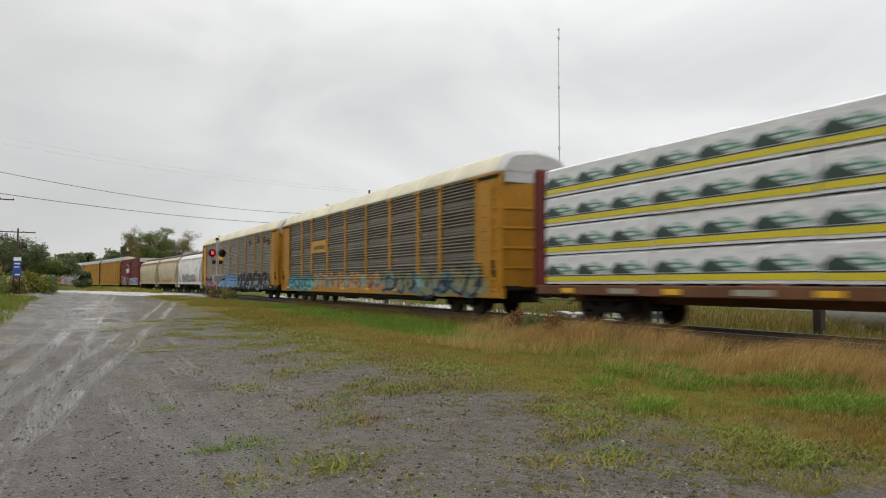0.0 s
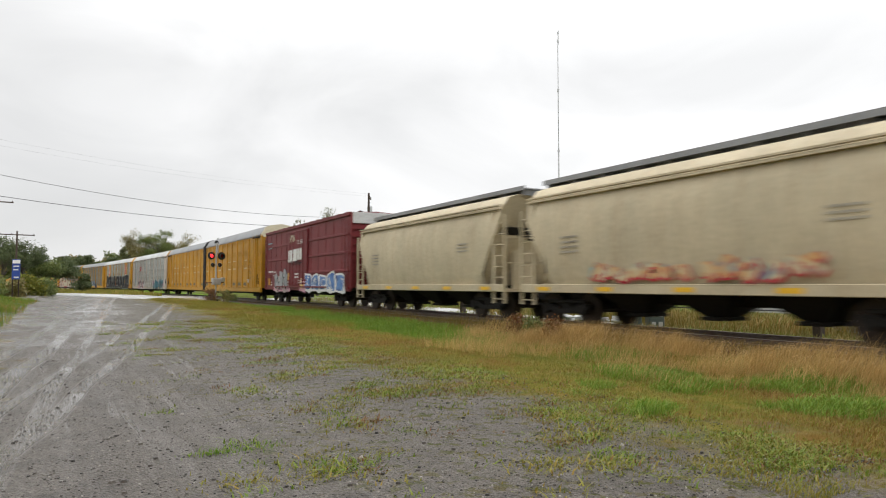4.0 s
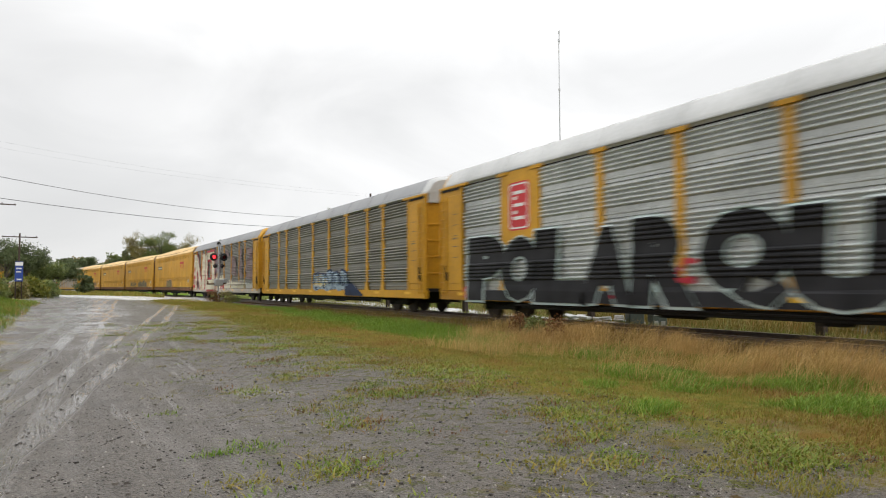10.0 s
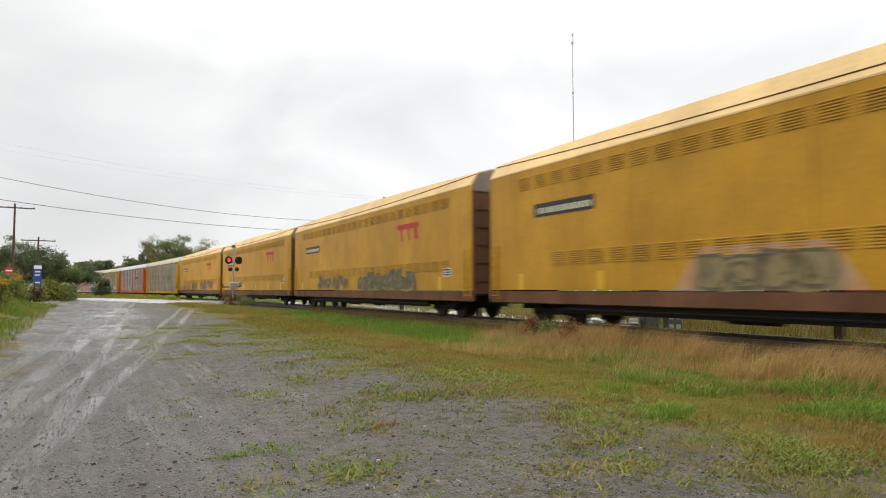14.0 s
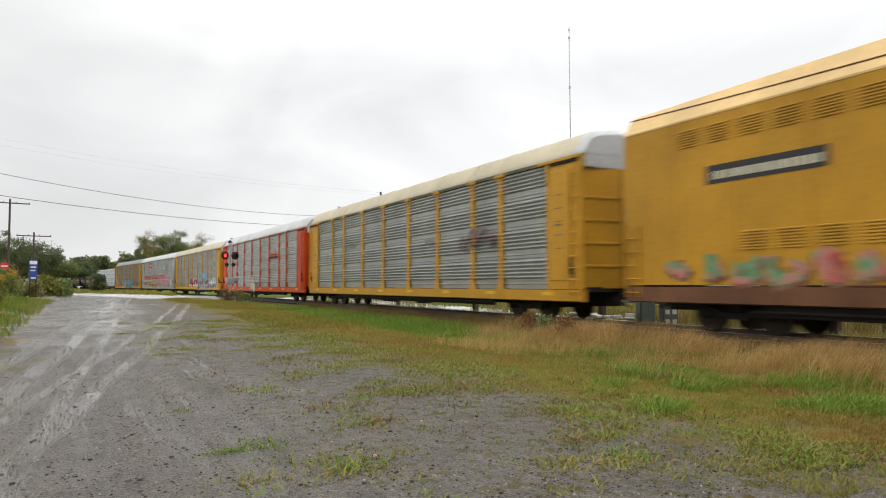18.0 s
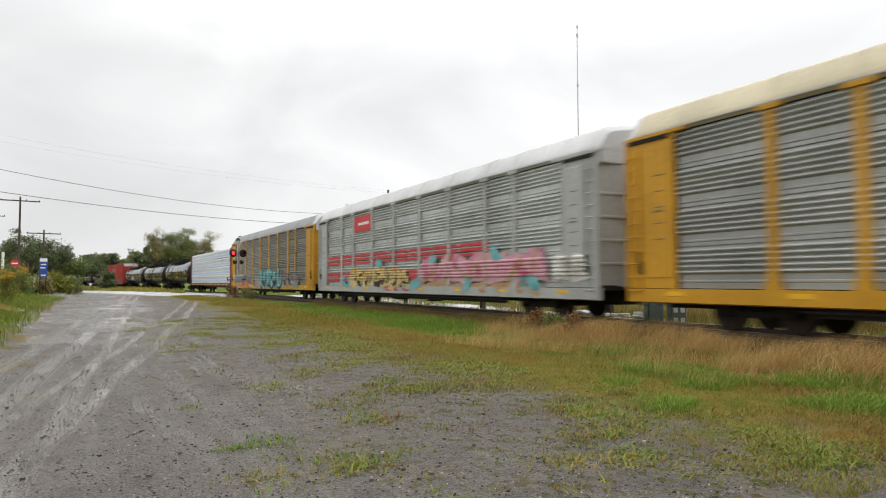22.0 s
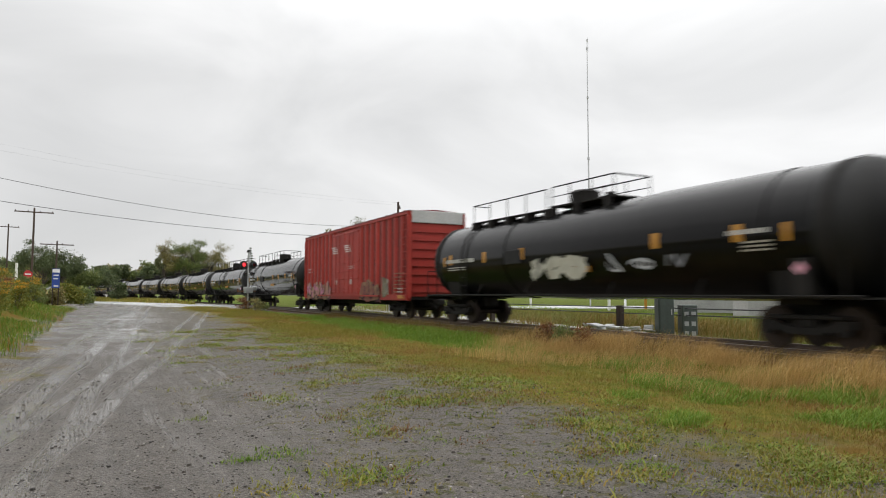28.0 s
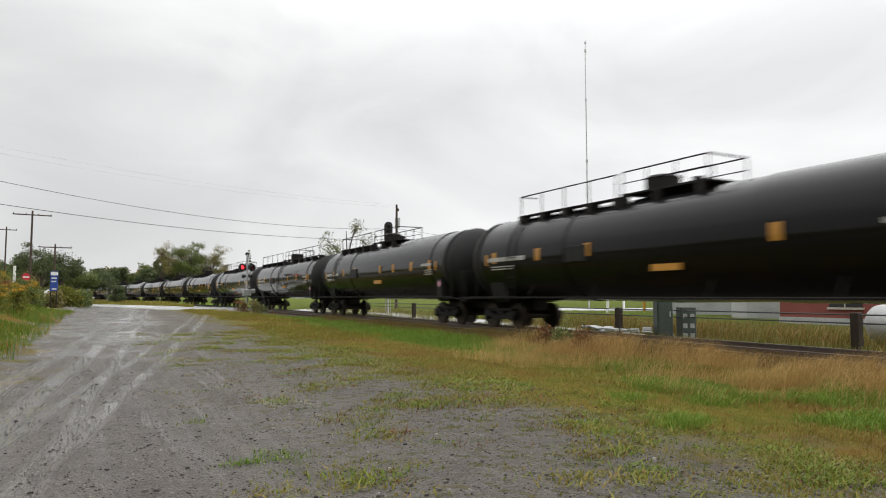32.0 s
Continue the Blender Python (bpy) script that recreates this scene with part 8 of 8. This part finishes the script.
def crossing_signal():
    x, y = at_view(10.62, 60)
    z = ground_z(x, y)
    heading = 12
    s = thing("crossing_signal", pose(x, y, z, 0, 0, heading), "railway crossing signal with red lights flashing on an aluminium mast", "crossing signal")
    top = height_at(3.5, 60) - z
    part("mast", Shape().rod((0, 0, -0.1), (0, 0, top - 0.1), 0.065, 12), ALU, s)
    part("base", Shape().box(-0.3, 0.3, -0.3, 0.3, -0.1, 0.25, 0.03), STEEL, s)
    part("bell", Shape().rod((0, 0, top - 0.1), (0, 0, top + 0.12), 0.2, 14, 0.1), UNDER, s, "dark bell on the mast top")
    b = part("crossbuck", Shape().add(Shape().box(-0.62, 0.62, -0.02, 0.0, -0.115, 0.115, 0.01), pose(0, -0.1, top - 0.55, 0, 45, 0)).add(Shape().box(-0.62, 0.62, -0.02, 0.0, -0.115, 0.115, 0.01), pose(0, -0.125, top - 0.55, 0, -45, 0)), ALU, s, "crossed boards seen from behind", at=pose(0, 0, 0, 0, 0, 58))
    for zz, w, rr, tag in ((top - 1.18, 0.44, 0.33, 0), (top - 1.95, 0.3, 0.17, 1)):
        a = part("lamp_arm", Shape().rod((-w, 0, zz), (w, 0, zz), 0.03, 8), ALU, s)
        for k in (-1, 1):
            d = part("lamp_disc", Shape().rod((k * w, -0.05, zz), (k * w, -0.02, zz), rr, 20), MARKBLACK, s)
            part("lamp_body", Shape().rod((k * w, -0.02, zz), (k * w, 0.22, zz), rr * 0.55, 14, rr * 0.4), MARKBLACK, d)
            part("lamp_hood", Shape().rings([(-0.32, rr * 0.62, rr * 0.62, 0), (-0.05, rr * 0.62, rr * 0.62, 0)], 16, False), MARKBLACK, d, at=pose(k * w, 0, zz))
            part("lens", Shape().rod((k * w, -0.075, zz), (k * w, -0.052, zz), rr * 0.46, 16), LAMP_RED if k < 0 and not tag else LAMP_OFF, d, "red lens")
    box_z = height_at(0.33, 60) - z
    part("junction_box", Shape().box(-0.35, 0.35, -0.25, 0.15, box_z - 0.3, box_z + 0.25, 0.03), ALU, s, "grey junction box")
    part("side_box", Shape().box(0.45, 0.75, -0.15, 0.15, box_z - 0.05, box_z + 0.3, 0.03), ALU, s)
    part("bracket", Shape().rod((-0.9, 0, box_z - 0.15), (0.7, 0, box_z - 0.1), 0.05, 6).rod((-0.9, 0, box_z - 0.2), (-0.9, 0, box_z + 0.1), 0.05, 6), RUST, s)


crossing_signal()


def rail_signal():
    x, y = at_view(22.3, 50)
    z = ground_z(x, y)
    s = thing("railway_signal", pose(x, y, z, 0, 0, -20), "black railway signal head on a grey mast", "signal")
    t = height_at(6.35, 50) - z
    part("mast", Shape().rod((0, 0.18, 0), (0, 0.18, t - 0.2), 0.07, 10), ALU, s)
    oval = [(0.32 * math.cos(a), (0.45 if math.sin(a) > 0 else -0.45) + 0.32 * math.sin(a) + t - 0.75) for a in [k * math.tau / 20 for k in range(20)]]
    b = part("backboard", Shape().sweep(oval, -0.02, 0.02), MARKBLACK, s, "black oval backboard")
    for k in (-0.4, 0, 0.4):
        part("lamp_hood", Shape().rings([(-0.3, 0.13, 0.13, t - 0.75 + k), (-0.02, 0.13, 0.13, t - 0.75 + k)], 12, False), MARKBLACK, b)
    part("ladder", Shape().add(Shape(), Matrix()).box(-0.2, -0.17, 0.3, 0.33, 0, t - 1.2).box(0.17, 0.2, 0.3, 0.33, 0, t - 1.2), ALU, s)


rail_signal()


# ---------------------------------------------------------------- signs
def blue_sign():
    x, y = at_view(-3.24, 84)
    z = ground_z(x, y)
    s = thing("blue_sign", pose(x, y, z, 0, 0, 10), "tall blue and white roadside sign board", "sign")
    zt, zb = height_at(1.84, 84) - z, height_at(0.4, 84) - z
    part("board", Shape().box(-0.32, 0.42, -0.06, 0.06, zb, zt, 0.02), paint("blue_board", (0.03, 0.07, 0.3), 0.4, grime=0.1), s)
    part("white_panel", Shape().box(-0.3, 0.4, -0.068, -0.058, zt - 0.42, zt - 0.06), WHITE, s)
    part("sign_lettering", Shape().box(-0.2, 0.3, -0.068, -0.058, zt - 0.8, zt - 0.65).box(-0.22, 0.25, -0.068, -0.058, zt - 1.15, zt - 1.02).box(-0.15, 0.3, -0.068, -0.058, zb + 0.15, zb + 0.3), S_WHITE, s)
    part("leg", Shape().box(-0.28, -0.18, -0.05, 0.05, -0.2, zb), STEEL, s)
    part("leg", Shape().box(0.28, 0.38, -0.05, 0.05, -0.2, zb), STEEL, s)


blue_sign()


def red_sign():
    x, y = at_view(-4.98, 78)
    z = ground_z(x, y)
    s = thing("red_sign", pose(x, y, z, 0, 0, 8), "red roadside sign with a white bar on a dark post", "sign")
    c = height_at(1.4, 78) - z
    part("plate", Shape().poly([(0.4 * math.cos(a), -0.05, c + 0.4 * math.sin(a)) for a in [(k + 0.5) * math.tau / 8 for k in range(8)]]).poly([(0.4 * math.cos(a), -0.03, c + 0.4 * math.sin(a)) for a in [(k + 0.5) * math.tau / 8 for k in range(8)]]), MARKRED, s)
    part("white_bar", Shape().box(-0.26, 0.26, -0.06, -0.052, c - 0.06, c + 0.07), WHITE, s)
    part("post", Shape().rod((0, 0, -0.2), (0, 0, c + 0.5), 0.05, 8), POLEWOOD, s)


red_sign()


# ---------------------------------------------------------------- behind the track
def cabinet():
    x, y = 18.3, 18.2
    z = ground_z(x, y)
    s = thing("signal_cabinet", pose(x, y, z, 0, 0, -30), "green-grey steel trackside cabinet", "cabinet")
    part("body", Shape().box(-0.28, 0.28, -0.3, 0.3, 0, 1.75, 0.03), CABINET, s)
    part("door", Shape().box(-0.24, 0.24, -0.325, -0.302, 0.15, 1.65, 0.01), CABINET, s)
    part("handle", Shape().box(0.15, 0.19, -0.35, -0.325, 0.85, 1.05), ALU, s)
    part("roof", Shape().box(-0.33, 0.33, -0.35, 0.35, 1.75, 1.81, 0.02), CABINET, s)
    x, y = 18.98, 17.75
    z = ground_z(x, y)
    s = thing("battery_box", pose(x, y, z, 0, 0, -30), "grey trackside box with white louvred plates", "cabinet")
    part("body", Shape().box(-0.27, 0.27, -0.3, 0.3, 0, 1.25, 0.02), CABINET, s)
    for zz in (0.15, 0.5, 0.85):
        part("louvre_plate", Shape().box(-0.2, -0.05, -0.315, -0.302, zz, zz + 0.16).box(0.05, 0.2, -0.315, -0.302, zz, zz + 0.16), ALU, s)


cabinet()
drnd = random.Random(8)
for k in range(14):
    s = Shape()
    w, h = drnd.uniform(0.3, 0.9), drnd.uniform(0.06, 0.14)
    s.box(-w / 2, w / 2, -0.18, 0.18, 0, h, 0.02)
    x, y = 17.9 + drnd.uniform(-0.4, 0.5), 20.0 + drnd.uniform(-2.2, 2.0)
    o = solo("concrete_slab", s, OFFWHITE if k % 3 else GREYPAINT, "broken pale slab lying beside the track", "rubble", "rubble beside the track")
    o.matrix_world = pose(x, y, max(0.2, ground_z(x, y)) + 0.09 * (k % 3), drnd.uniform(-7, 7), drnd.uniform(-7, 7), drnd.uniform(0, 180))


def cable_fence():
    f = thing("cable_fence", pose(0, 0, 0), "dark two-cable fence on timber posts behind the track", "fence")
    for y in (11.4, 21.0, 31.0, 41.0, 2.0, -8.0):
        z = ground_z(18.7, y)
        part("post", Shape().box(18.58, 18.82, y - 0.12, y + 0.12, z - 0.3, 1.2, 0.02), TIEWOOD, f)
    for z in (1.14, 0.9):
        part("cable", Shape().rod((18.7, -30, z), (18.7, 52, z), 0.022, 6), WIRE, f)


cable_fence()


def propane_tank():
    x, y = 22.3, 10.6
    z = ground_z(x, y) - 0.02
    s = thing("propane_tank", pose(x, y, z), "white steel propane tank on saddles", "tank")
    rows = [(-2.6, 0.03, 0.03, 0.72)] + [(-2.6 + 0.45 * (1 - math.cos(math.asin(k))), 0.63 * k, 0.63 * k, 0.72) for k in (0.3, 0.6, 0.8, 0.93, 1.0)]
    rows += [(-y_, a, b, c_) for y_, a, b, c_ in reversed(rows)]
    part("vessel", Shape().rings(rows, 32), OFFWHITE, s, smooth=True)
    for k in (-1.4, 1.4):
        part("saddle", Shape().box(-0.45, 0.45, k - 0.12, k + 0.12, -0.1, 0.3, 0.02), GREYPAINT, s)
    part("valve_dome", Shape().rod((0, 0, 1.32), (0, 0, 1.5), 0.18, 14, 0.14), OFFWHITE, s)


propane_tank()


def brick_building():
    """A low red-brick building far behind the track, with dark windows."""
    x, y = 41.2, 9.6
    b = thing("brick_building", pose(x, y, 0.0, 0, 0, 90), "long low red-brick building with dark windows", "building")
    wall = paint("red_brickwork", (0.26, 0.08, 0.065), 0.8, grime=0.3, dirt=(0.2, 0.1, 0.08), bump=0.4)
    part("wall", Shape().box(-17, 17, -5, 5, -0.2, 3.3), wall, b, "red brick wall")
    part("plinth", Shape().box(-17.06, 17.06, -5.06, 5.06, -0.2, 0.45), GREYPAINT, b)
    part("roof", Shape().sweep([(-17.3, 3.3), (17.3, 3.3), (17.3, 3.5), (-17.3, 3.5)], -5.4, 5.4), GREYROOF, b)
    for side in (-1, 1):
        for k in range(6):
            wx = -14 + k * 5.4
            w = part("window", Shape().box(wx - 0.9, wx + 0.9, side * 5.02 - 0.06, side * 5.02 + 0.06, 1.05, 2.2), MARKBLACK, b, "dark window")
            part("window_frame", Shape().box(wx - 1.0, wx + 1.0, side * 5.05 - 0.07, side * 5.05 + 0.07, 0.93, 1.05).box(wx - 0.03, wx + 0.03, side * 5.05 - 0.07, side * 5.05 + 0.07, 1.05, 2.2), PALE, w)


brick_building()


def shed(x, y, w, d, h, rz, material, label):
    b = thing("shed", pose(x, y, 0, 0, 0, rz), label, "building")
    part("wall", Shape().box(-w / 2, w / 2, -d / 2, d / 2, -0.3, h), material, b)
    part("roof", Shape().sweep([(-w / 2 - 0.3, h), (0, h + w * 0.12), (w / 2 + 0.3, h), (w / 2 + 0.3, h + 0.1), (0, h + w * 0.12 + 0.1), (-w / 2 - 0.3, h + 0.1)], -d / 2 - 0.3, d / 2 + 0.3), GREYROOF, b)
    part("door", Shape().box(-1.0, 1.0, -d / 2 - 0.05, -d / 2 + 0.02, -0.1, h * 0.8), GREYPAINT, b)


shed(47, 40, 8, 9, 2.6, -45, GREYPAINT, "low grey metal shed behind the track")
shed(42.5, 32.5, 4, 4, 2.4, -55, OFFWHITE, "small white shed behind the track")
for k, (x, y) in enumerate(((44, 46), (47, 52), (41, 60), (38, 44))):
    solo("white_post", Shape().box(x - 0.09, x + 0.09, y - 0.09, y + 0.09, -0.1, 1.5, 0.01), WHITE if k else AMBER, "pale marker post in the grass behind the track", "post", "marker posts")


# ---------------------------------------------------------------- pebbles on the drive
def pebbles():
    rng = random.Random(21)
    s = Shape()
    for k in range(14000):
        x, y = rng.uniform(-2.4, 7.0), 3.6 + 18 * rng.random() ** 1.7
        r = rng.uniform(0.005, 0.014) * (2.0 if rng.random() < 0.06 else 1)
        z = ground_z(x, y)
        a = len(s.v)
        ro = rng.random() * 3
        for i in range(5):
            t = i * math.tau / 5 + ro
            s.v.append((x + r * math.cos(t), y + r * 0.8 * math.sin(t), z - 0.004))
            s.v.append((x + r * 0.7 * math.cos(t), y + r * 0.6 * math.sin(t), z + r * 0.7))
        for i in range(5):
            j = (i + 1) % 5
            s.f.append((a + 2 * i, a + 2 * j, a + 2 * j + 1, a + 2 * i + 1))
        s.f.append(tuple(a + 2 * i + 1 for i in range(5)))
    m, n, l, b = node_mat("pebble_stone")
    g = n.new("ShaderNodeNewGeometry")
    l.new(ramp(n, l, g.outputs["Random Per Island"], [(0, (0.018, 0.015, 0.013)), (0.55, (0.07, 0.058, 0.048)), (0.86, (0.15, 0.13, 0.11)), (1, (0.4, 0.37, 0.33))]), b.inputs["Base Color"])
    b.inputs["Roughness"].default_value = 0.45
    tagged(new("pebbles", raw_mesh("pebbles", s.v, s.f, m)), "scattered small stones on the wet gravel", "stones", kind="stuff")


pebbles()

motions()
